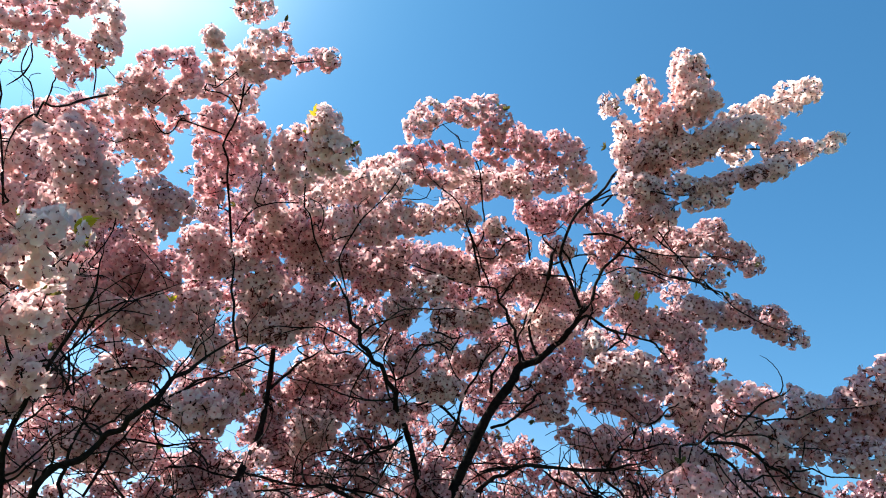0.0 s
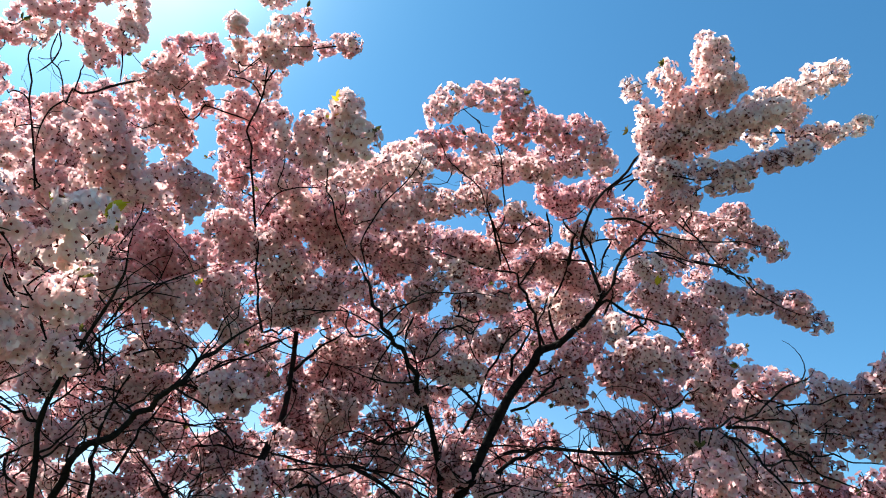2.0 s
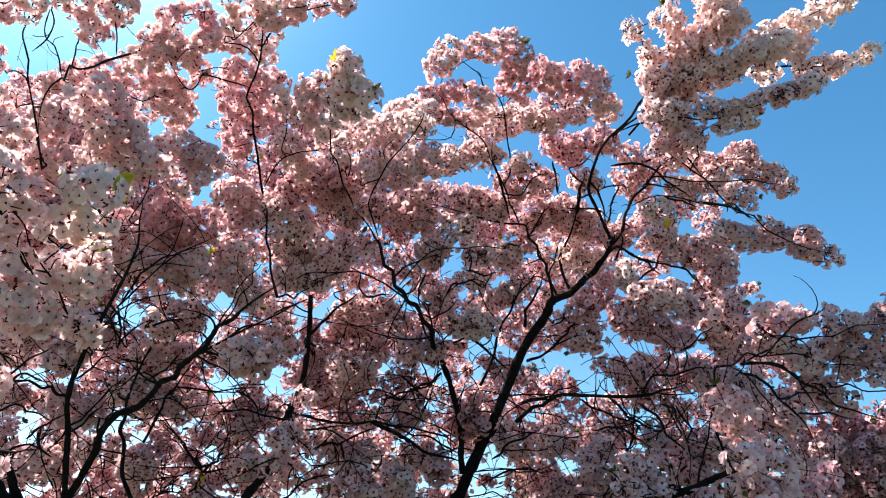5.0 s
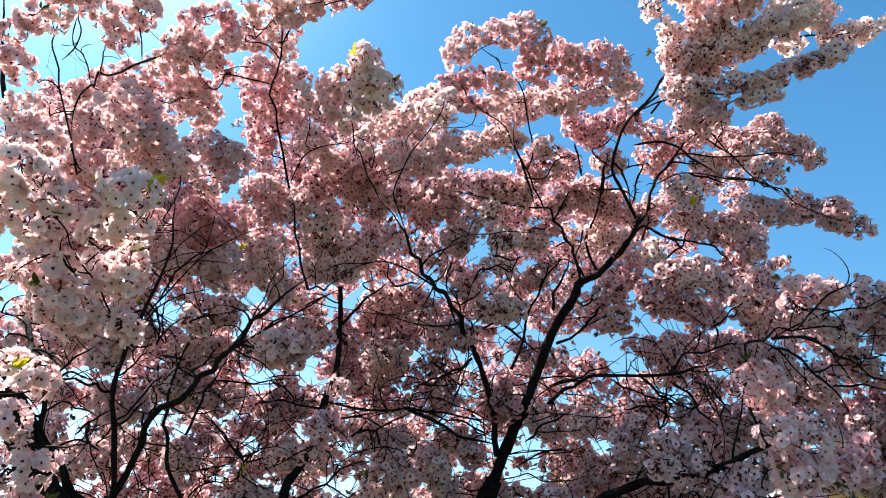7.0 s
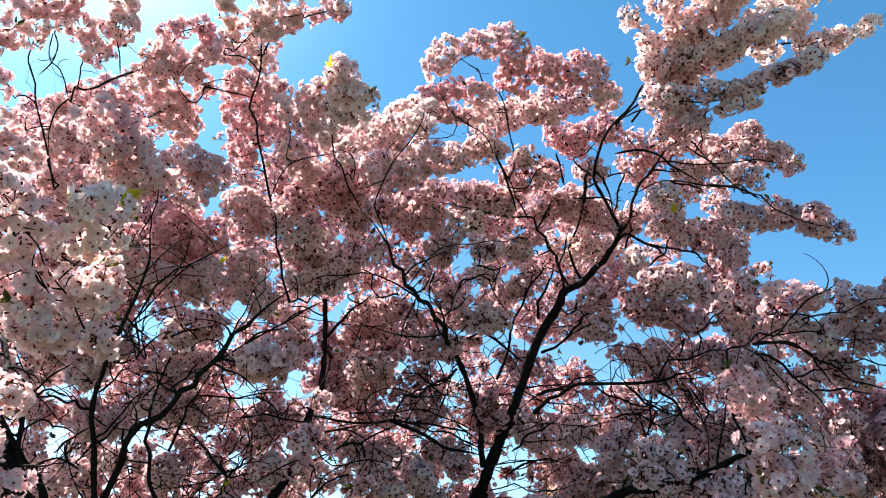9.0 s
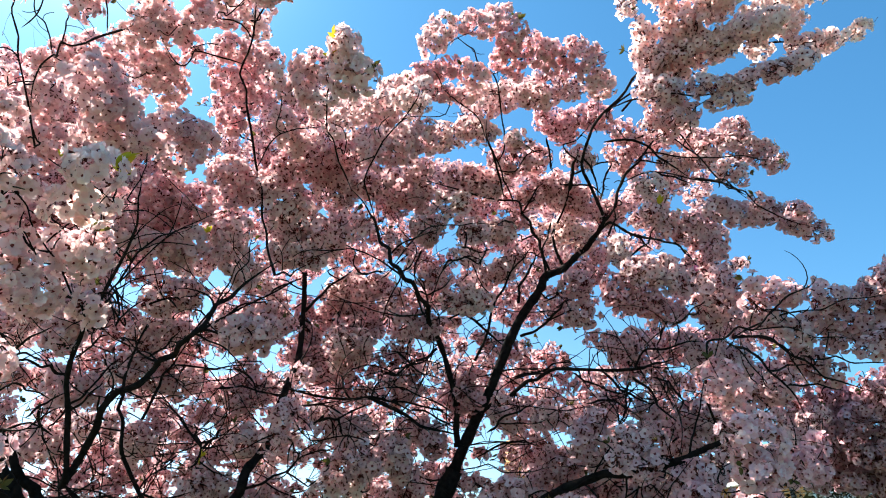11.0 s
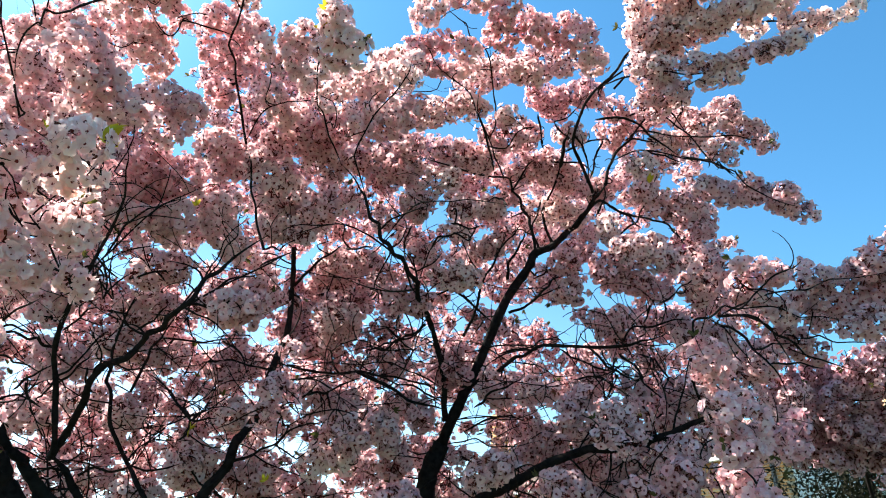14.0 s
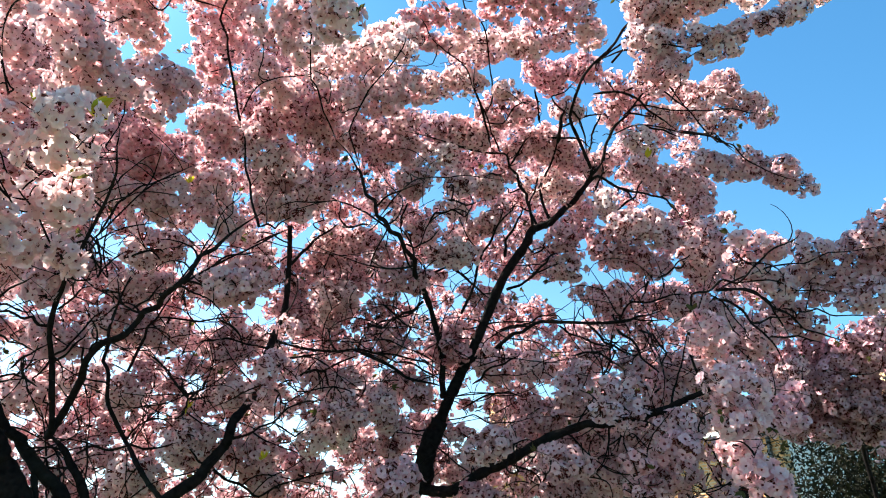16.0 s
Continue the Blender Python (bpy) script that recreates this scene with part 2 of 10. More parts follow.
def limb(where, kind, points, r0, r1):
    """A trunk, limb or branch through the points, with side shoots when it is thin."""
    if kind in ("trunk", "stem_base"):
        foot = np.array(points[0])
        points = [(foot[0] + 0.05, foot[1], -0.06), *points]
    line = spline(points, 7)
    n = len(line)
    span = np.linalg.norm(line[-1] - line[0])
    line = wander(line, 0.006 + 0.008 * min(span, 1.0))
    u = np.linspace(0, 1, n)
    radii = (np.minimum(1.0, 0.3 + 7 * u) if kind == "twig" else 1.0) * (0.85 if kind == "trunk" else 0.62 if kind == "limb" else 0.60) * (r0 + (r1 - r0) * u) * (1 - 0.8 * (np.maximum(u - 0.75, 0) / 0.25) ** 1.5 * (kind != "trunk")) * (1 + 0.10 * rng.normal(0, 1, n).clip(-1, 1))
    pieces = [tube(line, radii, 12 if r0 > 0.02 else 7, 0.06)]
    shoots = 0 if kind == "trunk" else int(2 + span * 9) if r0 > 0.0085 else int(1 + span * 4)
    for _ in range(shoots):
        i = rng.integers(n // 5, n)
        low = line[i, 2] < 2.95 and line[i, 0] < 1.0
        d = rng.normal(0, 1, 3) + (0, -0.35, 0.25)
        d /= np.linalg.norm(d)
        length = rng.uniform(0.14, 0.5) * (0.7 if line[i, 1] < 2.5 else 1.0) if low else rng.uniform(0.03, 0.075)
        shoot = grow(line[i], d, length, 13, rng.uniform(0.5, 2.2))
        rr = min(radii[i] * 0.6, rng.uniform(0.0034, 0.0056))
        pieces.append(tube(shoot, np.linspace(rr, 0.0014, 14), 4))
        for _ in range(1 if low else 0):
            k = rng.integers(4, 13)
            e = shoot[k] - shoot[k - 1]
            e = e / np.linalg.norm(e) + rng.normal(0, 0.7, 3)
            side = grow(shoot[k], e / np.linalg.norm(e), length * rng.uniform(0.25, 0.6), 7, rng.uniform(0.4, 1.6))
            pieces.append(tube(side, np.linspace(rr * 0.7, 0.0015, 8), 4))
    v, q = gather(pieces)
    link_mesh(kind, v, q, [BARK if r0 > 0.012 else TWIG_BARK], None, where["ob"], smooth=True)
    where["wood"].append(line)
    where["radius"].append(radii)


limb(main, 'trunk', [(-0.370, 3.642, 0.884), (-0.344, 3.676, 1.301), (-0.238, 3.665, 1.825), (-0.184, 3.629, 1.942), (-0.126, 3.584, 2.086), (-0.062, 3.567, 2.222)], 0.0929, 0.0508)
limb(main, 'limb', [(-0.062, 3.567, 2.222), (0.019, 3.538, 2.386), (0.116, 3.499, 2.551), (0.396, 3.414, 3.049), (0.494, 3.425, 3.166), (0.609, 3.441, 3.255), (0.701, 3.395, 3.318), (0.750, 3.295, 3.352), (0.812, 3.184, 3.395), (0.876, 3.133, 3.458)], 0.0478, 0.0183)
limb(main, 'limb', [(-0.037, 3.548, 2.332), (-0.041, 3.486, 2.466), (-0.047, 3.387, 2.589), (-0.099, 3.228, 2.765), (-0.099, 3.114, 2.762), (-0.131, 2.955, 2.810), (-0.160, 2.791, 2.862), (-0.216, 2.698, 2.899), (-0.264, 2.668, 2.950), (-0.293, 2.651, 3.049), (-0.335, 2.622, 3.159), (-0.372, 2.580, 3.220), (-0.438, 2.559, 3.294)], 0.0269, 0.0076)
limb(main, 'limb', [(-0.199, 3.663, 1.904), (-0.018, 3.477, 1.872), (0.093, 3.408, 1.926), (0.226, 3.333, 1.977), (0.356, 3.251, 2.038), (0.554, 3.152, 2.090), (0.688, 3.059, 2.095), (0.811, 2.961, 2.097), (0.906, 2.862, 2.122), (1.013, 2.751, 2.153), (1.093, 2.642, 2.192), (1.137, 2.546, 2.221)], 0.0456, 0.0140)
limb(main, 'branch', [(0.092, 3.513, 2.496), (0.216, 3.430, 2.543), (0.318, 3.376, 2.591), (0.416, 3.326, 2.613), (0.632, 3.261, 2.606), (0.809, 3.194, 2.588), (0.936, 3.160, 2.588), (1.042, 3.119, 2.617)], 0.0194, 0.0099)
limb(main, 'branch', [(0.830, 3.187, 2.594), (0.904, 3.148, 2.657), (1.022, 3.045, 2.644), (1.095, 2.955, 2.622)], 0.0099, 0.0054)
limb(main, 'branch', [(0.500, 3.422, 3.171), (0.482, 3.350, 3.329), (0.452, 3.318, 3.398), (0.390, 3.244, 3.479), (0.336, 3.181, 3.531), (0.129, 3.051, 3.512), (-0.028, 2.904, 3.499), (-0.146, 2.770, 3.455)], 0.0155, 0.0054)
limb(main, 'branch', [(0.600, 3.440, 3.258), (0.550, 3.387, 3.382), (0.573, 3.335, 3.477), (0.636, 3.266, 3.580), (0.676, 3.187, 3.696)], 0.0142, 0.0063)
limb(main, 'branch', [(0.528, 3.439, 3.205), (0.485, 3.392, 3.316), (0.520, 3.369, 3.425), (0.568, 3.305, 3.531)], 0.0125, 0.0047)
limb(main, 'branch', [(0.076, 3.465, 2.753), (0.157, 3.411, 2.910), (0.216, 3.358, 3.042), (0.282, 3.304, 3.160), (0.360, 3.197, 3.222), (0.418, 3.174, 3.258)], 0.0134, 0.0059)
limb(main, 'branch', [(0.326, 3.451, 2.871), (0.431, 3.400, 2.892), (0.496, 3.308, 2.932), (0.554, 3.281, 2.981), (0.652, 3.257, 3.001)], 0.0136, 0.0073)
limb(main, 'branch', [(0.333, 3.448, 3.063), (0.344, 3.384, 3.132), (0.414, 3.339, 3.218), (0.445, 3.295, 3.302)], 0.0138, 0.0076)
limb(main, 'branch', [(0.027, 3.319, 2.972), (0.128, 3.381, 2.900), (0.237, 3.441, 2.817)], 0.0132, 0.0090)
limb(main, 'branch', [(0.759, 3.290, 3.357), (0.840, 3.186, 3.379), (0.932, 3.089, 3.231), (1.057, 3.010, 3.161), (1.109, 2.964, 3.064), (1.133, 2.922, 2.973)], 0.0139, 0.0055)
limb(main, 'branch', [(0.864, 3.141, 3.449), (0.914, 3.125, 3.585), (1.002, 3.106, 3.699), (1.090, 3.100, 3.787), (1.222, 3.070, 3.880)], 0.0152, 0.0065)
limb(main, 'branch', [(0.825, 3.240, 3.425), (0.757, 3.112, 3.542), (0.689, 2.987, 3.638), (0.745, 2.895, 3.753), (0.842, 2.861, 3.875), (0.954, 2.828, 3.982), (1.067, 2.805, 4.069), (1.251, 2.790, 4.107), (1.484, 2.734, 4.149), (1.687, 2.672, 4.092), (1.853, 2.625, 4.025), (2.029, 2.517, 4.002)], 0.0155, 0.0065)
limb(main, 'branch', [(0.837, 2.871, 3.864), (0.969, 2.845, 3.957), (1.095, 2.813, 4.048), (1.219, 2.727, 4.191), (1.352, 2.620, 4.336), (1.385, 2.484, 4.446)], 0.0091, 0.0049)
limb(main, 'branch', [(0.928, 2.908, 3.893), (1.055, 2.860, 4.009), (1.276, 2.754, 4.135), (1.555, 2.639, 4.209), (1.745, 2.509, 4.221), (1.917, 2.379, 4.225)], 0.0093, 0.0049)
limb(main, 'twig', [(0.856, 2.855, 3.878), (1.019, 2.739, 3.853), (1.253, 2.692, 3.797), (1.494, 2.639, 3.826), (1.696, 2.516, 3.829)], 0.0076, 0.0046)
limb(main, 'twig', [(1.090, 3.100, 3.787), (1.166, 2.945, 3.734), (1.252, 2.908, 3.620), (1.331, 2.851, 3.400), (1.398, 2.816, 3.269), (1.506, 2.819, 3.167), (1.704, 2.773, 3.043)], 0.0080, 0.0043)
limb(main, 'twig', [(0.914, 3.125, 3.585), (1.039, 3.018, 3.570), (1.205, 2.938, 3.476), (1.331, 2.858, 3.388), (1.434, 2.871, 3.285)], 0.0077, 0.0044)
limb(main, 'twig', [(1.018, 3.159, 3.733), (1.066, 2.955, 3.652), (1.256, 2.873, 3.545), (1.403, 2.769, 3.477), (1.523, 2.687, 3.376)], 0.0080, 0.0043)
limb(main, 'twig', [(0.689, 2.987, 3.638), (0.583, 2.843, 3.645), (0.642, 2.762, 3.629), (0.695, 2.725, 3.664)], 0.0075, 0.0042)
limb(main, 'twig', [(0.336, 3.181, 3.531), (0.286, 2.948, 3.543), (0.240, 2.833, 3.604), (0.195, 2.733, 3.635), (0.207, 2.598, 3.705)], 0.0076, 0.0041)
limb(main, 'twig', [(0.254, 2.848, 3.580), (0.284, 2.738, 3.622), (0.264, 2.684, 3.696), (0.233, 2.494, 3.828), (0.165, 2.439, 3.893), (0.111, 2.394, 3.942), (0.018, 2.333, 4.003)], 0.0071, 0.0041)
limb(main, 'twig', [(0.260, 2.511, 3.807), (0.412, 2.470, 3.933), (0.560, 2.475, 3.901), (0.665, 2.567, 3.870), (0.773, 2.663, 3.828)], 0.0068, 0.0043)
limb(main, 'twig', [(0.195, 2.733, 3.635), (0.150, 2.506, 3.615), (0.046, 2.407, 3.634), (-0.042, 2.332, 3.719), (-0.155, 2.343, 3.696)], 0.0055, 0.0038)
limb(main, 'twig', [(-0.264, 2.668, 2.950), (-0.151, 2.681, 3.093), (-0.027, 2.668, 3.133), (0.122, 2.665, 3.141), (0.300, 2.734, 3.135)], 0.0061, 0.0038)
limb(main, 'twig', [(-0.123, 2.821, 2.797), (-0.054, 2.817, 2.981), (0.047, 2.792, 3.038), (0.123, 2.862, 3.044), (0.097, 2.910, 2.940)], 0.0050, 0.0039)
limb(main, 'twig', [(-0.335, 2.622, 3.159), (-0.341, 2.408, 3.254), (-0.252, 2.284, 3.338), (-0.108, 2.159, 3.415), (-0.074, 2.102, 3.485)], 0.0062, 0.0034)
limb(main, 'twig', [(-0.432, 2.532, 3.277), (-0.432, 2.302, 3.266), (-0.426, 2.064, 3.255), (-0.373, 1.791, 3.187), (-0.308, 1.592, 3.130), (-0.277, 1.496, 3.142)], 0.0062, 0.0026)
limb(main, 'twig', [(-0.052, 3.384, 2.471), (-0.153, 3.302, 2.513), (-0.284, 3.217, 2.539), (-0.410, 3.135, 2.536), (-0.579, 3.040, 2.523), (-0.713, 2.954, 2.474)], 0.0072, 0.0039)
limb(main, 'twig', [(-0.042, 3.466, 2.409), (-0.116, 3.328, 2.418), (-0.179, 3.251, 2.445), (-0.280, 3.171, 2.462), (-0.402, 3.083, 2.481), (-0.519, 3.003, 2.452), (-0.651, 2.923, 2.387)], 0.0088, 0.0038)
limb(main, 'branch', [(-0.117, 3.293, 2.773), (-0.201, 3.243, 2.701), (-0.307, 3.184, 2.644), (-0.434, 3.116, 2.587)], 0.0115, 0.0054)
limb(main, 'branch', [(1.013, 2.751, 2.153), (0.933, 2.601, 2.322), (0.944, 2.483, 2.464), (1.062, 2.542, 2.497), (1.182, 2.547, 2.552), (1.288, 2.542, 2.639), (1.409, 2.540, 2.684), (1.433, 2.512, 2.719)], 0.0085, 0.0050)
limb(main, 'twig', [(1.062, 2.542, 2.497), (1.227, 2.592, 2.579), (1.401, 2.572, 2.610), (1.567, 2.623, 2.647), (1.832, 2.607, 2.676)], 0.0070, 0.0041)
limb(main, 'branch', [(1.062, 2.542, 2.497), (1.221, 2.615, 2.520), (1.311, 2.666, 2.460), (1.449, 2.759, 2.422), (1.541, 2.798, 2.378), (1.699, 2.801, 2.314)], 0.0093, 0.0054)
limb(main, 'twig', [(1.143, 2.570, 2.534), (1.278, 2.583, 2.538), (1.436, 2.660, 2.524), (1.632, 2.708, 2.517)], 0.0060, 0.0040)
limb(main, 'twig', [(1.387, 2.641, 2.421), (1.523, 2.716, 2.440), (1.686, 2.776, 2.444), (1.782, 2.726, 2.413)], 0.0062, 0.0041)
limb(main, 'twig', [(1.033, 2.555, 2.490), (1.093, 2.549, 2.436), (1.160, 2.614, 2.362), (1.188, 2.617, 2.302)], 0.0058, 0.0036)
limb(main, 'twig', [(0.554, 3.152, 2.090), (0.640, 3.115, 2.218), (0.769, 3.112, 2.419), (0.648, 3.122, 2.481)], 0.0067, 0.0041)
limb(main, 'twig', [(0.688, 3.059, 2.095), (0.662, 3.080, 1.968), (0.594, 3.101, 1.880)], 0.0078, 0.0039)
limb(main, 'twig', [(0.093, 3.408, 1.931), (-0.034, 3.268, 2.019), (-0.131, 3.190, 2.088), (-0.284, 3.174, 2.118)], 0.0057, 0.0040)
limb(main, 'twig', [(-0.028, 3.549, 2.332), (0.116, 3.419, 2.314), (0.252, 3.348, 2.308), (0.379, 3.280, 2.262)], 0.0060, 0.0042)
limb(main, 'twig', [(-0.048, 3.568, 2.221), (0.110, 3.439, 2.207), (0.243, 3.374, 2.164), (0.399, 3.294, 2.170)], 0.0060, 0.0042)
limb(main, 'twig', [(0.091, 3.520, 2.468), (0.178, 3.322, 2.445), (0.392, 3.240, 2.437), (0.539, 3.165, 2.390)], 0.0060, 0.0041)
limb(left, 'trunk', [(-1.064, 2.686, 0.800), (-1.272, 2.686, 1.180), (-1.429, 2.643, 1.528), (-1.552, 2.567, 1.808), (-1.611, 2.517, 1.941), (-1.620, 2.417, 2.047), (-1.659, 2.276, 2.198), (-1.698, 2.103, 2.387)], 0.0800, 0.0537)
# three limbs out of view, added to carry the sprays that shade
limb(left, 'limb', [(-1.651, 2.385, 2.101), (-1.700, 2.276, 2.345), (-1.869, 2.112, 2.631), (-1.969, 1.937, 2.941), (-1.986, 1.694, 3.225), (-1.911, 1.473, 3.516)], 0.0318, 0.0102)
limb(left, 'limb', [(-1.869, 2.112, 2.631), (-1.907, 1.860, 2.664), (-1.995, 1.689, 2.777)], 0.0250, 0.0072)
limb(left, 'limb', [(-1.969, 1.937, 2.941), (-1.789, 1.856, 3.167), (-1.681, 1.719, 3.436), (-1.595, 1.497, 3.698)], 0.0230, 0.0075)
limb(left, 'limb', [(-1.272, 2.686, 1.180), (-1.379, 2.710, 1.614), (-1.457, 2.697, 1.853), (-1.546, 2.633, 1.965), (-1.589, 2.595, 2.049), (-1.621, 2.524, 2.112), (-1.653, 2.441, 2.212), (-1.689, 2.290, 2.363)], 0.0500, 0.0196)
limb(left, 'limb', [(-1.224, 2.721, 1.254), (-1.336, 2.768, 1.688), (-1.388, 2.734, 1.859), (-1.455, 2.684, 1.989), (-1.520, 2.630, 2.093)], 0.0325, 0.0230)
limb(left, 'stem', [(-1.475, 2.685, 1.870), (-1.541, 2.648, 1.846), (-1.562, 2.614, 2.030)], 0.0230, 0.0179)
limb(left, 'limb', [(-1.526, 2.628, 2.082), (-1.483, 2.570, 2.124), (-1.455, 2.475, 2.281), (-1.419, 2.365, 2.456), (-1.364, 2.279, 2.563), (-1.283, 2.158, 2.584), (-1.173, 2.031, 2.515), (-1.070, 1.895, 2.591), (-0.958, 1.756, 2.664), (-0.887, 1.663, 2.743), (-0.857, 1.565, 2.782)], 0.0204, 0.0036)
limb(left, 'limb', [(-1.526, 2.628, 2.082), (-1.437, 2.582, 2.200), (-1.330, 2.461, 2.317), (-1.224, 2.420, 2.393), (-1.104, 2.381, 2.467), (-1.019, 2.335, 2.495), (-0.909, 2.286, 2.555), (-0.861, 2.272, 2.635), (-0.788, 2.325, 2.745), (-0.681, 2.379, 2.861)], 0.0230, 0.0114)
limb(left, 'branch', [(-0.946, 2.341, 2.566), (-0.833, 2.472, 2.717), (-0.722, 2.539, 2.815), (-0.601, 2.605, 2.903)], 0.0078, 0.0049)
limb(left, 'branch', [(-1.215, 2.996, 1.856), (-1.328, 3.004, 1.997), (-1.432, 3.048, 2.113), (-1.479, 3.002, 2.242), (-1.499, 2.953, 2.409), (-1.507, 2.915, 2.528), (-1.453, 2.876, 2.726), (-1.386, 2.860, 2.853)], 0.0188, 0.0085)
limb(left, 'branch', [(-1.433, 2.986, 2.413), (-1.371, 2.973, 2.564), (-1.327, 2.965, 2.654), (-1.233, 2.954, 2.797)], 0.0113, 0.0057)
limb(left, 'branch', [(-1.461, 2.420, 2.453), (-1.485, 2.326, 2.447), (-1.543, 2.281, 2.461), (-1.574, 2.180, 2.446)], 0.0110, 0.0058)
limb(left, 'branch', [(-1.407, 2.632, 2.015), (-1.358, 2.655, 2.043), (-1.252, 2.709, 2.039), (-1.185, 2.811, 2.048), (-1.131, 2.900, 2.080)], 0.0087, 0.0065)
limb(left, 'branch', [(-1.420, 2.402, 2.338), (-1.377, 2.415, 2.382), (-1.359, 2.477, 2.465), (-1.337, 2.537, 2.553)], 0.0072, 0.0050)
limb(mid, 'trunk', [(-1.347, 2.882, 1.267), (-1.312, 2.924, 1.686), (-1.202, 2.967, 1.849), (-1.070, 2.991, 1.944), (-0.970, 3.015, 2.041), (-0.933, 3.031, 2.157), (-0.910, 3.145, 2.320), (-0.860, 3.297, 2.603), (-0.870, 3.497, 2.849), (-0.886, 3.597, 3.139), (-0.886, 3.563, 3.374)], 0.0346, 0.0152)
limb(mid, 'branch', [(-0.882, 3.609, 3.152), (-0.805, 3.647, 3.280), (-0.713, 3.645, 3.332), (-0.605, 3.629, 3.414)], 0.0166, 0.0084)
limb(mid, 'branch', [(-0.960, 3.065, 2.107), (-0.866, 3.120, 2.160), (-0.746, 3.139, 2.234), (-0.596, 3.164, 2.283)], 0.0108, 0.0054)
limb(mid, 'branch', [(-1.022, 3.026, 1.975), (-0.951, 3.124, 1.922), (-0.858, 3.155, 1.885), (-0.723, 3.319, 1.952), (-0.476, 3.428, 2.003)], 0.0106, 0.0058)
limb(mid, 'twig', [(-0.922, 3.147, 2.295), (-0.837, 3.164, 2.334), (-0.725, 3.243, 2.413), (-0.564, 3.243, 2.545)], 0.0083, 0.0042)
limb(left, 'branch', [(-1.476, 1.944, 3.162), (-1.500, 1.848, 3.370), (-1.480, 1.731, 3.505), (-1.474, 1.670, 3.613), (-1.452, 1.612, 3.727), (-1.417, 1.563, 3.789)], 0.0062, 0.0034)
limb(left, 'twig', [(-1.475, 1.721, 3.518), (-1.434, 1.719, 3.604), (-1.414, 1.687, 3.696), (-1.397, 1.632, 3.752), (-1.394, 1.570, 3.799)], 0.0049, 0.0037)
limb(left, 'twig', [(-1.410, 1.818, 3.481), (-1.410, 1.745, 3.550), (-1.420, 1.674, 3.603), (-1.379, 1.623, 3.677)], 0.0049, 0.0037)
limb(left, 'branch', [(-1.192, 1.851, 3.611), (-1.251, 1.755, 3.459), (-1.304, 1.715, 3.404), (-1.319, 1.703, 3.351), (-1.373, 1.726, 3.281), (-1.436, 1.830, 3.221)], 0.0080, 0.0040)
limb(left, 'twig', [(-1.294, 1.916, 3.680), (-1.252, 1.797, 3.764), (-1.205, 1.725, 3.806)], 0.0051, 0.0037)
limb(left, 'twig', [(-1.426, 1.872, 3.572), (-1.394, 1.827, 3.640), (-1.387, 1.806, 3.663)], 0.0051, 0.0038)
limb(left, 'twig', [(-1.444, 1.864, 3.513), (-1.337, 1.891, 3.466), (-1.228, 1.908, 3.426), (-1.135, 1.931, 3.362)], 0.0050, 0.0035)
limb(left, 'twig', [(-1.258, 1.931, 3.690), (-1.179, 1.973, 3.800), (-1.051, 1.940, 3.899), (-0.956, 1.946, 3.941)], 0.0051, 0.0039)
limb(mid, 'branch', [(-0.849, 2.504, 3.378), (-0.859, 2.414, 3.496), (-0.870, 2.303, 3.628), (-0.840, 2.162, 3.696), (-0.759, 2.033, 3.764), (-0.699, 1.883, 3.832), (-0.648, 1.717, 3.897)], 0.0091, 0.0048)
limb(mid, 'twig', [(-0.853, 2.496, 3.387), (-0.761, 2.402, 3.450), (-0.653, 2.342, 3.465), (-0.514, 2.356, 3.498), (-0.371, 2.354, 3.543)], 0.0052, 0.0037)
limb(mid, 'twig', [(-0.759, 2.033, 3.764), (-0.638, 1.927, 3.815), (-0.492, 1.880, 3.812), (-0.359, 1.879, 3.844)], 0.0062, 0.0036)
limb(mid, 'twig', [(-0.840, 2.162, 3.696), (-1.008, 2.129, 3.746), (-1.095, 2.146, 3.680), (-1.161, 1.994, 3.790)], 0.0064, 0.0039)
limb(mid, 'branch', [(-0.686, 2.355, 2.788), (-0.758, 2.436, 3.026), (-0.805, 2.469, 3.208), (-0.849, 2.504, 3.378)], 0.0089, 0.0052)
limb(left, 'twig', [(-0.894, 1.514, 2.319), (-0.901, 1.450, 2.355), (-0.936, 1.382, 2.436), (-0.945, 1.295, 2.492), (-0.971, 1.210, 2.514), (-1.018, 1.155, 2.530)], 0.0040, 0.0023)
limb(left, 'twig', [(-0.936, 1.382, 2.436), (-0.901, 1.382, 2.479), (-0.849, 1.366, 2.562)], 0.0039, 0.0024)
limb(left, 'twig', [(-1.120, 1.924, 2.460), (-1.001, 1.701, 2.393), (-0.893, 1.513, 2.322)], 0.0060, 0.0032)
limb(left, 'twig', [(-1.259, 2.214, 2.678), (-1.142, 2.213, 2.821), (-1.055, 2.263, 2.966), (-0.932, 2.339, 3.074)], 0.0057, 0.0036)
limb(left, 'twig', [(-1.267, 2.210, 2.676), (-1.204, 2.287, 2.583), (-1.245, 2.289, 2.712), (-1.168, 2.299, 2.784), (-1.031, 2.347, 2.831)], 0.0057, 0.0035)
limb(left, 'twig', [(-1.235, 2.272, 2.577), (-1.237, 2.225, 2.683), (-1.188, 2.215, 2.765), (-1.176, 2.184, 2.839)], 0.0046, 0.0034)
limb(left, 'twig', [(-1.058, 2.396, 2.500), (-0.898, 2.432, 2.778), (-0.847, 2.463, 2.914), (-0.810, 2.422, 3.018)], 0.0057, 0.0036)
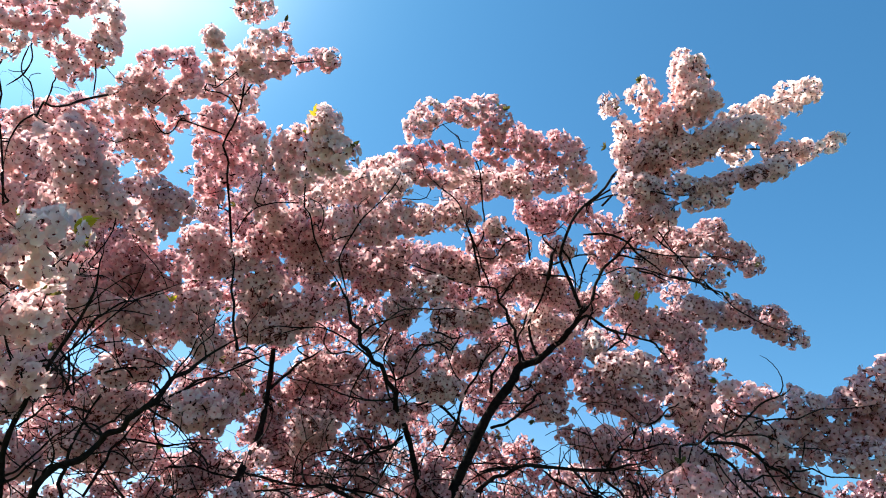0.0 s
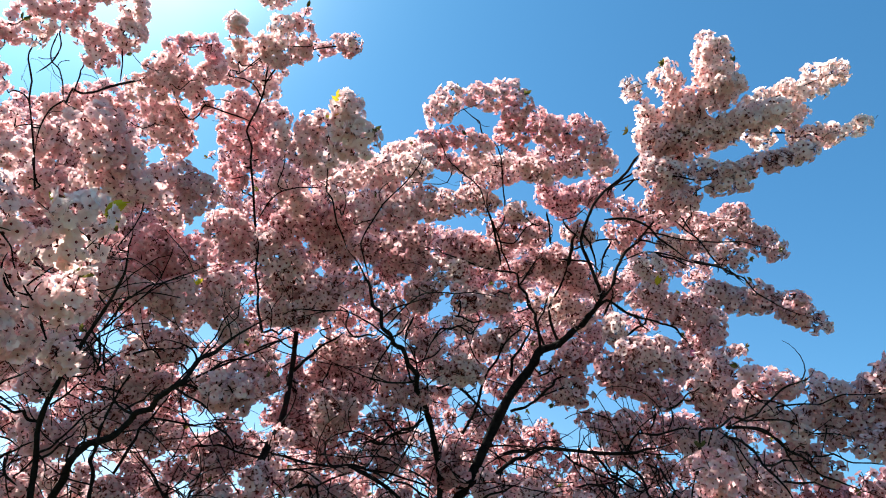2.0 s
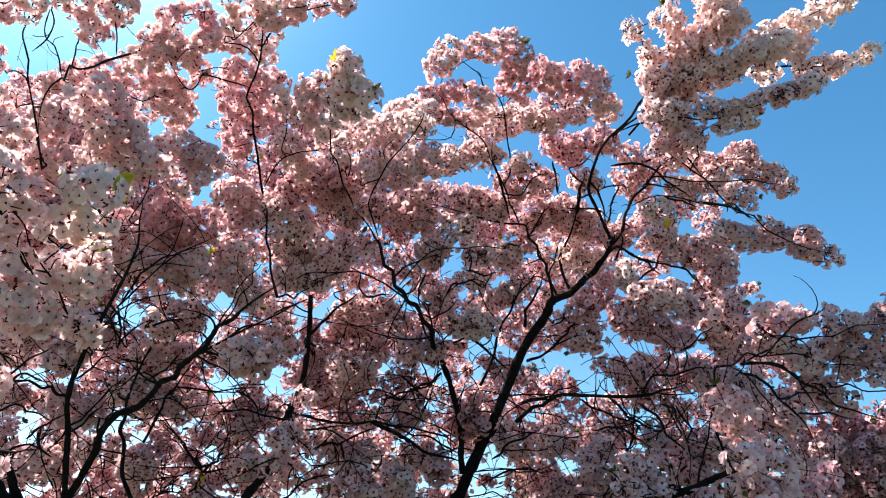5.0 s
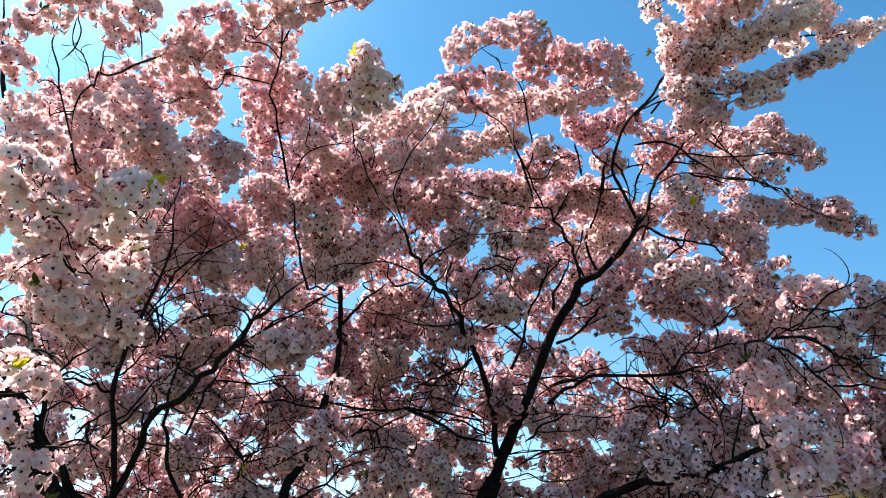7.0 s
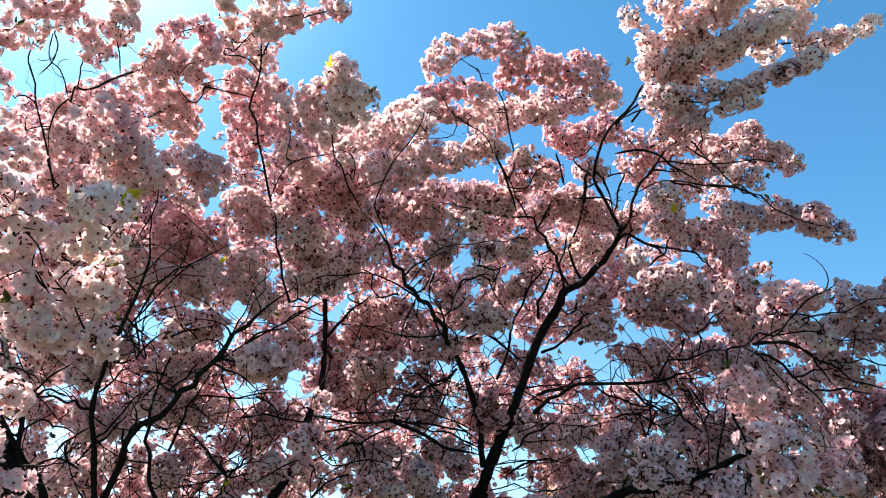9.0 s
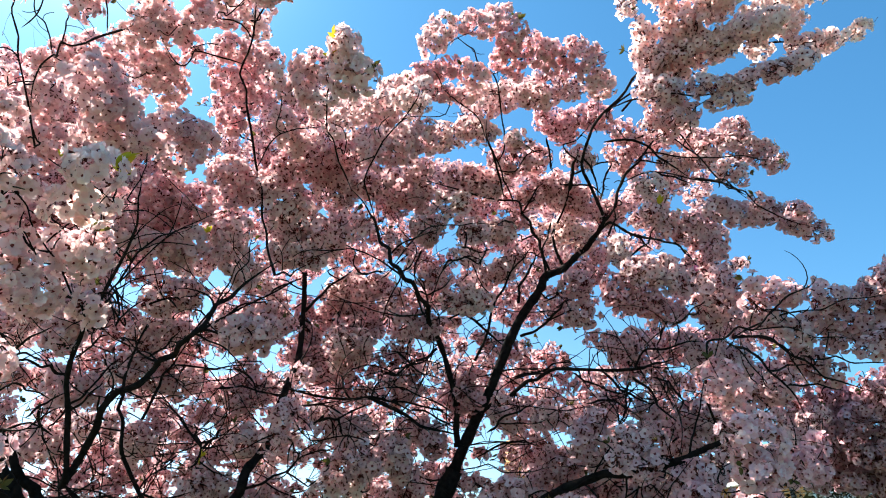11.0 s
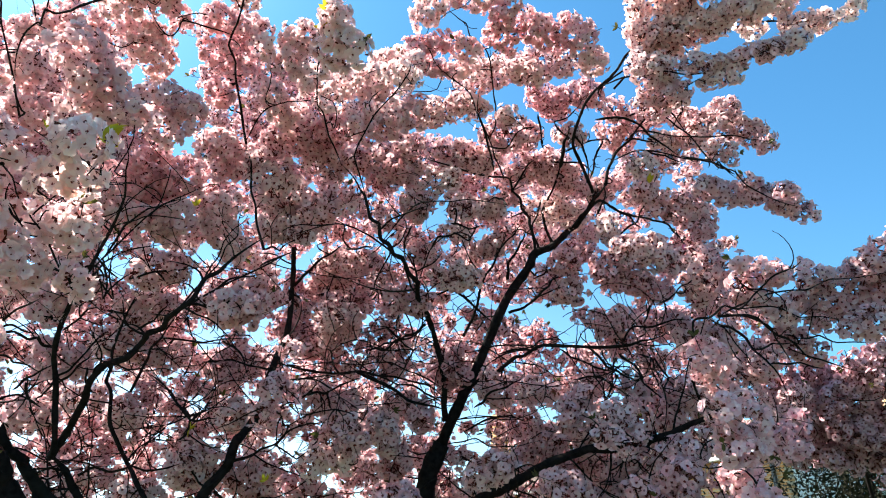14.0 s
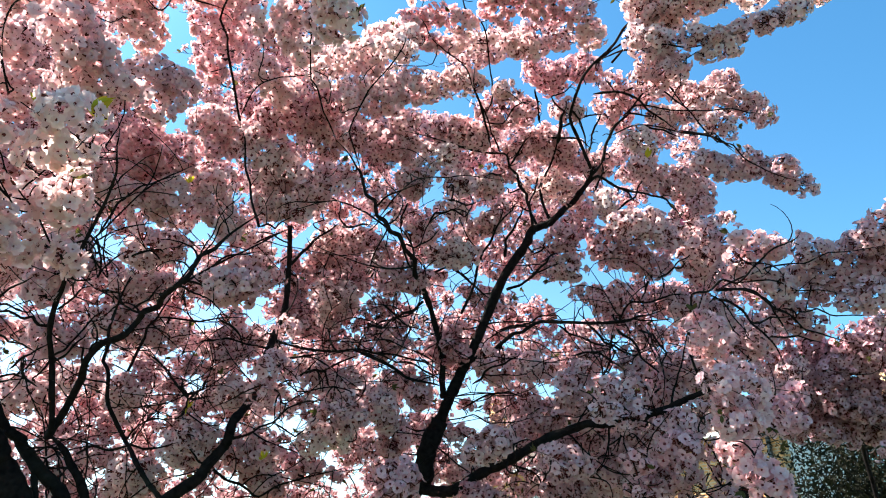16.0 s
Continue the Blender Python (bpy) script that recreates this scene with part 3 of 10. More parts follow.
limb(left, 'twig', [(-1.122, 1.519, 1.899), (-1.083, 1.538, 1.962), (-1.070, 1.531, 2.038), (-1.100, 1.490, 2.098), (-1.097, 1.458, 2.199)], 0.0041, 0.0024)
limb(left, 'twig', [(-1.578, 2.184, 2.419), (-1.597, 2.246, 2.307), (-1.603, 2.313, 2.184), (-1.611, 2.360, 2.116)], 0.0179, 0.0099)
limb(left, 'twig', [(-1.612, 2.046, 2.635), (-1.495, 1.955, 2.487), (-1.381, 1.846, 2.366)], 0.0198, 0.0109)
limb(left, 'twig', [(-1.447, 2.448, 2.325), (-1.378, 2.438, 2.363), (-1.336, 2.448, 2.426)], 0.0082, 0.0045)
limb(left, 'twig', [(-1.334, 2.429, 2.372), (-1.327, 2.457, 2.310), (-1.307, 2.482, 2.280)], 0.0081, 0.0045)
limb(left, 'twig', [(-1.083, 1.912, 2.581), (-1.152, 2.096, 2.638), (-1.160, 2.243, 2.637)], 0.0070, 0.0038)
limb(left, 'twig', [(-1.134, 1.981, 2.533), (-1.163, 2.115, 2.646), (-1.166, 2.201, 2.732)], 0.0071, 0.0039)
limb(left, 'twig', [(-1.235, 2.272, 2.577), (-1.223, 2.294, 2.645), (-1.183, 2.356, 2.716)], 0.0077, 0.0042)
limb(left, 'twig', [(-1.229, 2.213, 2.714), (-1.196, 2.205, 2.631), (-1.218, 2.256, 2.560)], 0.0076, 0.0042)
limb(left, 'twig', [(-1.327, 2.965, 2.654), (-1.151, 3.034, 2.668), (-0.982, 3.184, 2.702)], 0.0093, 0.0051)
limb(left, 'twig', [(-1.229, 2.213, 2.714), (-1.158, 2.194, 2.829), (-1.133, 2.209, 2.869), (-1.066, 2.231, 2.933), (-0.963, 2.272, 2.988)], 0.0077, 0.0042)
limb(left, 'twig', [(-0.889, 2.411, 2.645), (-0.795, 2.407, 2.702), (-0.720, 2.495, 2.746)], 0.0075, 0.0041)
limb(left, 'twig', [(-1.089, 2.845, 2.245), (-1.167, 2.927, 2.314), (-1.252, 3.010, 2.362)], 0.0087, 0.0048)
limb(left, 'twig', [(-1.089, 2.845, 2.245), (-1.146, 2.934, 2.325), (-1.212, 3.020, 2.391)], 0.0087, 0.0048)
limb(left, 'twig', [(-1.089, 2.845, 2.245), (-1.065, 2.926, 2.305), (-1.054, 3.002, 2.361)], 0.0109, 0.0060)
limb(left, 'twig', [(-1.089, 2.845, 2.245), (-1.058, 2.919, 2.260), (-1.028, 2.990, 2.283)], 0.0087, 0.0048)
limb(left, 'twig', [(-1.089, 2.845, 2.245), (-1.175, 2.877, 2.341), (-1.272, 2.903, 2.428), (-1.344, 2.946, 2.485)], 0.0087, 0.0048)
limb(left, 'twig', [(-1.089, 2.845, 2.245), (-1.105, 2.848, 2.195), (-1.137, 2.841, 2.160)], 0.0109, 0.0060)
limb(left, 'twig', [(-1.570, 2.193, 2.448), (-1.415, 2.077, 2.471), (-1.267, 1.975, 2.471)], 0.0080, 0.0044)
limb(left, 'twig', [(-1.564, 2.220, 2.453), (-1.519, 2.233, 2.480), (-1.484, 2.285, 2.466)], 0.0080, 0.0044)
limb(left, 'twig', [(-1.587, 2.418, 2.299), (-1.511, 2.404, 2.352), (-1.433, 2.395, 2.385)], 0.0084, 0.0046)
limb(left, 'twig', [(-1.516, 2.371, 2.312), (-1.508, 2.410, 2.257), (-1.487, 2.448, 2.234)], 0.0103, 0.0056)
limb(left, 'twig', [(-1.662, 2.408, 2.246), (-1.580, 2.415, 2.277), (-1.524, 2.436, 2.264)], 0.0084, 0.0046)
limb(left, 'twig', [(-0.895, 1.490, 2.331), (-1.014, 1.760, 2.370), (-1.138, 2.042, 2.432), (-1.235, 2.341, 2.485)], 0.0053, 0.0029)
limb(left, 'twig', [(-1.407, 2.343, 2.490), (-1.324, 2.310, 2.523), (-1.251, 2.288, 2.556)], 0.0081, 0.0044)
limb(left, 'twig', [(-1.344, 2.644, 2.817), (-1.240, 2.637, 2.834), (-1.181, 2.632, 2.789)], 0.0090, 0.0049)
limb(left, 'twig', [(-0.750, 2.524, 2.792), (-0.714, 2.606, 2.874), (-0.680, 2.720, 2.937)], 0.0080, 0.0044)
limb(mid, 'twig', [(-0.686, 2.355, 2.788), (-0.702, 2.645, 2.934), (-0.694, 2.857, 3.024)], 0.0079, 0.0043)
limb(main, 'twig', [(-0.369, 3.151, 2.615), (-0.250, 3.188, 2.646), (-0.103, 3.221, 2.733)], 0.0115, 0.0063)
limb(main, 'twig', [(-0.302, 3.150, 2.724), (-0.237, 3.201, 2.648), (-0.168, 3.234, 2.623)], 0.0093, 0.0051)
limb(mid, 'twig', [(-0.860, 3.297, 2.603), (-0.599, 3.253, 2.524), (-0.437, 3.286, 2.534), (-0.274, 3.319, 2.511), (-0.113, 3.350, 2.465), (-0.022, 3.372, 2.407)], 0.0119, 0.0066)
limb(main, 'twig', [(-0.431, 3.062, 2.478), (-0.260, 3.178, 2.426), (-0.148, 3.295, 2.372), (-0.028, 3.398, 2.359)], 0.0156, 0.0086)
limb(mid, 'twig', [(-0.917, 3.112, 2.270), (-0.841, 3.144, 2.315), (-0.775, 3.172, 2.361)], 0.0139, 0.0076)
limb(mid, 'twig', [(-0.707, 3.247, 2.427), (-0.578, 3.155, 2.423), (-0.396, 3.117, 2.471)], 0.0117, 0.0065)
limb(mid, 'twig', [(-0.578, 3.158, 2.424), (-0.574, 3.173, 2.375), (-0.559, 3.188, 2.338)], 0.0092, 0.0051)
limb(main, 'twig', [(0.111, 3.397, 2.363), (0.185, 3.351, 2.405), (0.271, 3.304, 2.435), (0.349, 3.256, 2.465)], 0.0120, 0.0066)
limb(main, 'twig', [(0.056, 3.453, 2.257), (0.201, 3.398, 2.315), (0.280, 3.354, 2.299), (0.366, 3.312, 2.265)], 0.0097, 0.0054)
limb(main, 'twig', [(-0.064, 2.819, 2.964), (-0.021, 2.781, 3.002), (0.059, 2.780, 3.021), (0.113, 2.795, 3.004), (0.154, 2.780, 3.044), (0.139, 2.760, 3.094)], 0.0086, 0.0047)
limb(main, 'twig', [(-0.279, 2.659, 2.996), (-0.219, 2.636, 3.039), (-0.154, 2.640, 3.076), (-0.046, 2.647, 3.109)], 0.0083, 0.0046)
limb(main, 'twig', [(0.254, 3.360, 2.620), (0.368, 3.330, 2.634), (0.467, 3.294, 2.662), (0.560, 3.266, 2.652)], 0.0097, 0.0053)
limb(main, 'twig', [(-0.166, 2.776, 2.867), (-0.083, 2.794, 2.874), (0.005, 2.794, 2.948)], 0.0084, 0.0046)
limb(mid, 'twig', [(-0.632, 3.633, 3.393), (-0.485, 3.312, 3.209), (-0.334, 2.986, 3.077)], 0.0113, 0.0062)
limb(main, 'twig', [(-0.137, 2.684, 3.025), (-0.169, 2.702, 2.954), (-0.163, 2.723, 2.880)], 0.0084, 0.0046)
limb(main, 'twig', [(0.039, 2.759, 3.071), (0.113, 2.792, 3.055), (0.193, 2.804, 3.075)], 0.0086, 0.0047)
limb(main, 'twig', [(0.464, 3.313, 3.006), (0.539, 3.278, 3.031), (0.634, 3.260, 3.002), (0.742, 3.232, 2.987)], 0.0100, 0.0055)
limb(main, 'twig', [(0.680, 3.244, 2.602), (0.746, 3.178, 2.492), (0.807, 3.140, 2.423), (0.872, 3.090, 2.388)], 0.0118, 0.0065)
limb(main, 'twig', [(0.810, 3.184, 2.546), (0.853, 3.099, 2.459), (0.869, 3.021, 2.360), (0.941, 2.932, 2.232)], 0.0117, 0.0064)
limb(main, 'twig', [(0.901, 3.164, 2.531), (0.915, 2.982, 2.444), (0.884, 2.819, 2.324)], 0.0094, 0.0052)
limb(main, 'twig', [(0.717, 3.111, 2.323), (0.746, 3.110, 2.420), (0.783, 3.123, 2.512)], 0.0089, 0.0049)
limb(main, 'twig', [(0.549, 3.286, 2.611), (0.650, 3.202, 2.518), (0.790, 3.123, 2.440)], 0.0095, 0.0052)
limb(main, 'twig', [(0.573, 3.140, 2.419), (0.671, 3.116, 2.416), (0.737, 3.104, 2.381), (0.818, 3.094, 2.309)], 0.0091, 0.0050)
limb(main, 'twig', [(0.964, 3.151, 2.516), (0.943, 2.986, 2.368), (0.886, 2.823, 2.239)], 0.0094, 0.0052)
limb(main, 'twig', [(0.956, 3.049, 2.731), (0.929, 3.100, 2.659)], 0.0093, 0.0051)
limb(main, 'twig', [(0.995, 3.016, 2.731), (1.029, 2.856, 2.706), (1.034, 2.700, 2.687)], 0.0092, 0.0051)
limb(main, 'twig', [(1.063, 2.548, 2.464), (1.114, 2.521, 2.433), (1.160, 2.527, 2.366), (1.214, 2.527, 2.297), (1.248, 2.540, 2.195)], 0.0098, 0.0054)
limb(main, 'twig', [(1.175, 2.582, 2.369), (1.278, 2.623, 2.390), (1.386, 2.658, 2.413)], 0.0080, 0.0044)
limb(main, 'twig', [(1.235, 2.575, 2.309), (1.373, 2.659, 2.326), (1.519, 2.741, 2.319)], 0.0080, 0.0044)
limb(main, 'twig', [(1.092, 2.547, 2.508), (1.209, 2.575, 2.488), (1.313, 2.637, 2.418), (1.379, 2.713, 2.342)], 0.0079, 0.0043)
limb(main, 'twig', [(0.194, 2.718, 3.642), (0.244, 2.879, 3.560), (0.280, 3.052, 3.480)], 0.0116, 0.0064)
limb(main, 'twig', [(0.496, 2.793, 3.672), (0.515, 2.952, 3.643), (0.556, 3.083, 3.647)], 0.0096, 0.0053)
limb(main, 'twig', [(0.803, 2.897, 3.697), (0.921, 2.883, 3.694), (1.027, 2.895, 3.652), (1.102, 2.937, 3.576), (1.214, 2.965, 3.492)], 0.0126, 0.0069)
limb(main, 'twig', [(1.026, 3.060, 3.824), (1.103, 2.983, 3.799), (1.199, 2.923, 3.737), (1.276, 2.931, 3.581)], 0.0107, 0.0059)
limb(main, 'twig', [(1.058, 3.007, 3.562), (1.132, 2.969, 3.497), (1.222, 2.939, 3.437)], 0.0102, 0.0056)
limb(main, 'twig', [(1.223, 2.927, 3.465), (1.337, 2.862, 3.379), (1.407, 2.836, 3.298)], 0.0125, 0.0069)
limb(main, 'twig', [(1.013, 3.105, 3.711), (1.065, 3.036, 3.652), (1.125, 2.974, 3.585)], 0.0106, 0.0059)
limb(main, 'twig', [(0.602, 3.205, 3.648), (0.729, 3.151, 3.603), (0.812, 3.128, 3.515)], 0.0106, 0.0058)
limb(main, 'twig', [(0.693, 2.960, 3.665), (0.757, 3.025, 3.580), (0.780, 3.134, 3.463)], 0.0100, 0.0055)
limb(main, 'twig', [(0.676, 3.187, 3.696), (0.768, 3.095, 3.685), (0.895, 3.055, 3.682)], 0.0105, 0.0058)
limb(main, 'twig', [(0.872, 3.079, 3.688), (0.828, 3.121, 3.587), (0.780, 3.163, 3.481)], 0.0105, 0.0058)
limb(main, 'twig', [(0.653, 3.237, 3.623), (0.663, 3.101, 3.651), (0.676, 2.979, 3.689)], 0.0185, 0.0102)
limb(main, 'twig', [(0.893, 3.116, 3.145), (0.968, 3.059, 3.191), (1.002, 3.007, 3.245)], 0.0098, 0.0054)
limb(main, 'twig', [(0.872, 3.148, 3.333), (0.944, 3.105, 3.236), (1.002, 3.076, 3.142)], 0.0101, 0.0056)
limb(main, 'twig', [(0.822, 3.240, 3.325), (0.864, 3.180, 3.382), (0.852, 3.127, 3.446)], 0.0103, 0.0057)
limb(main, 'twig', [(0.300, 2.734, 3.135), (0.283, 2.950, 3.298), (0.219, 2.769, 3.185)], 0.0100, 0.0055)
limb(main, 'twig', [(0.380, 3.229, 3.496), (0.460, 3.182, 3.586), (0.508, 3.176, 3.649)], 0.0103, 0.0057)
limb(left, 'twig', [(-1.221, 2.523, 2.539), (-1.114, 2.441, 2.553), (-1.024, 2.345, 2.575)], 0.0083, 0.0046)
limb(left, 'twig', [(-1.684, 2.309, 2.344), (-1.609, 2.305, 2.383), (-1.541, 2.336, 2.380), (-1.471, 2.375, 2.346)], 0.0083, 0.0046)
limb(mid, 'twig', [(-0.793, 3.146, 2.467), (-0.675, 3.110, 2.469), (-0.558, 3.069, 2.474)], 0.0094, 0.0052)
limb(left, 'twig', [(-1.149, 3.054, 2.556), (-1.030, 3.099, 2.571), (-0.907, 3.151, 2.546), (-0.806, 3.183, 2.553)], 0.0095, 0.0052)
limb(left, 'twig', [(-0.954, 2.744, 2.555), (-0.943, 2.930, 2.556), (-0.951, 3.122, 2.502)], 0.0086, 0.0047)
limb(back, 'branch', [(2.426, 4.289, 1.718), (2.347, 4.155, 2.145), (2.224, 4.114, 2.372), (2.083, 4.010, 2.523), (2.045, 3.997, 2.657)], 0.0204, 0.0095)
limb(back, 'branch', [(2.347, 4.155, 2.145), (2.458, 4.055, 2.383), (2.537, 3.955, 2.621)], 0.0159, 0.0099)
limb(back, 'branch', [(2.400, 4.093, 2.220), (2.590, 3.863, 2.434), (2.752, 3.622, 2.630), (2.892, 3.430, 2.889)], 0.0159, 0.0096)
limb(back, 'branch', [(2.400, 4.093, 2.220), (2.606, 3.819, 2.153), (2.868, 3.612, 2.268)], 0.0159, 0.0096)
limb(back, 'trunk', [(1.754, 4.899, 0.956), (1.854, 4.911, 1.557), (1.897, 4.893, 1.825), (1.919, 4.875, 2.008), (1.957, 4.847, 2.150)], 0.0739, 0.0435)

for t in (main, left, mid, back):
    t["nodes"], t["thick"] = np.vstack(t["wood"]), np.concatenate(t["radius"])

# ---- blossom ----


def flower_form(outer, inner, seed):
    """Vertices, quads and materials of one half-double flower of radius 1, facing +z."""
    r = np.random.default_rng(seed)
    v, q, mat = [], [], []
    for ring, count in ((0, outer), (1, inner)):
        for k in range(count):
            a = 2 * np.pi * (k + 0.5 * ring + r.uniform(-0.18, 0.18)) / count
            length = r.uniform(0.88, 1.08) * (0.72 if ring else 1.0)
            w = length * r.uniform(0.42, 0.52)
            e = radians(r.uniform(28, 55) if ring else r.uniform(0, 26))
            curl = r.uniform(-0.10, 0.14)
            flat = [(0.08, 0, 0), (0.62, w, 0.10), (0.98, w * 0.55, curl), (0.92, 0, curl * 0.6 - 0.03), (1.0, -w * 0.5, curl), (0.62, -w, 0.10)]
            at = len(v)
            for u, s, h in flat:
                x, z = u * length * math.cos(e) - h * math.sin(e), u * length * math.sin(e) + h * math.cos(e)
                v.append((x * math.cos(a) - s * math.sin(a), x * math.sin(a) + s * math.cos(a), z + 0.04 * ring))
            q += [(at, at + 1, at + 2, at + 3), (at, at + 3, at + 4, at + 5)]
            mat += [0, 0]
    at = len(v)
    v += [(0.19 * math.cos(k * math.pi / 3), 0.19 * math.sin(k * math.pi / 3), 0.16 + 0.05 * (k % 2)) for k in range(6)]
    q += [(at, at + 1, at + 2, at + 3), (at, at + 3, at + 4, at + 5)]
    mat += [1, 1]
    at = len(v)
    v += [(0.19 * math.cos(k * 2.094), 0.19 * math.sin(k * 2.094), -0.03) for k in range(3)]
    v += [(0.08 * math.cos(k * 2.094), 0.08 * math.sin(k * 2.094), -0.52) for k in range(3)]
    q += [(at + k, at + (k + 1) % 3, at + 3 + (k + 1) % 3, at + 3 + k) for k in range(3)]
    mat += [2, 2, 2]
    return np.array(v), np.array(q), np.array(mat)


def small_flower(outer, inner, seed, eye):
    """A flower for sprays farther off: one broad, cupped face a petal."""
    r = np.random.default_rng(seed)
    v, q, mat = [], [], []
    for ring, count in ((0, outer), (1, inner)):
        for k in range(count):
            a = 2 * np.pi * (k + 0.5 * ring + r.uniform(-0.15, 0.15)) / count
            length = r.uniform(0.9, 1.1) * (0.70 if ring else 1.0)
            w = length * (0.50 if ring else r.uniform(0.46, 0.56))
            e = radians(r.uniform(35, 65) if ring else r.uniform(2, 28))
            at = len(v)
            for u, s, h in ((0.05, 0, 0), (0.70, w, 0.10), (1.0, 0, r.uniform(-0.06, 0.06)), (0.70, -w, 0.10)):
                x, z = u * length * math.cos(e) - h * math.sin(e), u * length * math.sin(e) + h * math.cos(e)
                v.append((x * math.cos(a) - s * math.sin(a), x * math.sin(a) + s * math.cos(a), z + 0.04 * ring))
            q.append((at, at + 1, at + 2, at + 3))
            mat.append(0)
    at = len(v)
    v += [(eye * math.cos(k * math.pi / 2), eye * math.sin(k * math.pi / 2), 0.24) for k in range(4)]
    q.append((at, at + 1, at + 2, at + 3))
    mat.append(1)
    # the stalk and its calyx, leaning away behind the flower
    for a in (0.4, 2.0):
        at = len(v)
        side, lean = (math.cos(a), math.sin(a)), (0.4 * math.cos(a + 1.7), 0.4 * math.sin(a + 1.7))
        v += [(0.17 * side[0], 0.17 * side[1], -0.06), (-0.17 * side[0], -0.17 * side[1], -0.06),
              (lean[0] - 0.07 * side[0], lean[1] - 0.07 * side[1], -1.2), (lean[0] + 0.07 * side[0], lean[1] + 0.07 * side[1], -1.2)]
        q.append((at, at + 1, at + 2, at + 3))
        mat.append(2)
    return np.array(v), np.array(q), np.array(mat)


FORMS = [flower_form(5, 4, s) for s in range(7)]
FAR_FORMS = [small_flower(5, 3 * (s % 2), 20 + s, 0.28) for s in range(8)]
DEEP_FORMS = [small_flower(5, 0, 40 + s, 0.29) for s in range(8)]
BALL = np.stack([np.sqrt(1 - np.linspace(-0.98, 0.98, 64) ** 2) * np.cos(np.arange(64) * 2.39996),
                 np.sqrt(1 - np.linspace(-0.98, 0.98, 64) ** 2) * np.sin(np.arange(64) * 2.39996), np.linspace(-0.98, 0.98, 64)], 1)


def turned(z):
    """Turns that carry +z onto each of the given ways, with a random spin."""
    n = len(z)
    h = rng.normal(0, 1, (n, 3))
    x = np.cross(h, z)
    x /= np.linalg.norm(x, axis=1, keepdims=True) + 1e-9
    return np.stack([x, np.cross(z, x), z], 2)


def flowers(places, ways, size, forms):
    vs, qs, ms, at = [], [], [], 0
    pick = rng.integers(0, len(forms), len(places))
    for k, (v, q, m) in enumerate(forms):
        sel = pick == k
        n = int(sel.sum())
        if not n:
            continue
        rot = turned(ways[sel])
        s = size * rng.uniform(0.78, 1.12, n)
        w = np.einsum("nij,vj->nvi", rot, v) * s[:, None, None] + places[sel][:, None]
        vs.append(w.reshape(-1, 3))
        qs.append((q[None] + (np.arange(n) * len(v))[:, None, None]).reshape(-1, 4) + at)
        ms.append(np.tile(m, n))
        at += n * len(v)
    return np.vstack(vs), np.vstack(qs), np.concatenate(ms)


def leaf_tuft(parent, at, way, count, length, mat, label=""):
    """A few young pointed leaves, folded along the midrib, spreading from one bud."""
    v, q = [], []
    for _ in range(count):
        d = np.asarray(way) + rng.normal(0, 0.55 if length < 0.045 else 0.8, 3)
        d /= np.linalg.norm(d)
        s = np.cross(d, rng.normal(0, 1, 3))
        s /= np.linalg.norm(s)
        n = np.cross(d, s)
        l = length * rng.uniform(0.7, 1.15)
        w, k = l * 0.24, len(v)
        base = np.asarray(at)
        for u, side, lift in ((0, 0, 0), (0.3, 0.85, 0.3), (0.65, 0.8, 0.28), (1.0, 0, 0.1), (0.5, 0, 0), (0.65, -0.8, 0.28), (0.3, -0.85, 0.3)):
            v.append(base + d * u * l + s * side * w + n * (lift * w - 0.12 * l * u * u))
        q += [(k, k + 1, k + 2, k + 4), (k, k + 4, k + 5, k + 6), (k + 4, k + 2, k + 3), (k + 4, k + 3, k + 5)]
    bm = bmesh.new()
    bv = [bm.verts.new(c) for c in v]
    for f in q:
        bm.faces.new([bv[i] for i in f])
    return part("leaf_tuft", bm, mat, parent, label)


FLOWER_MESHES = {}


def single_flower(forms, mat, spot, rot, size, parent):
    """One flower of its own under its spray; alike flowers share a mesh."""
    k = int(rng.integers(0, len(forms)))
    key = (id(forms), k, mat.name)
    if key not in FLOWER_MESHES:
        v, q, m = forms[k]
        me = bpy.data.meshes.new("flower")
        me.from_pydata([tuple(c) for c in v], [], [tuple(int(i) for i in f) for f in q])
        for x in (mat, EYE_MAT, CALYX):
            me.materials.append(x)
        me.polygons.foreach_set("material_index", m.astype(np.int32))
        FLOWER_MESHES[key] = me
    ob = new("flower", FLOWER_MESHES[key])
    ob.parent = parent
    ob.matrix_local = Matrix.Translation(spot) @ Matrix(rot.tolist()).to_4x4() @ Matrix.Scale(size, 4)
    return ob


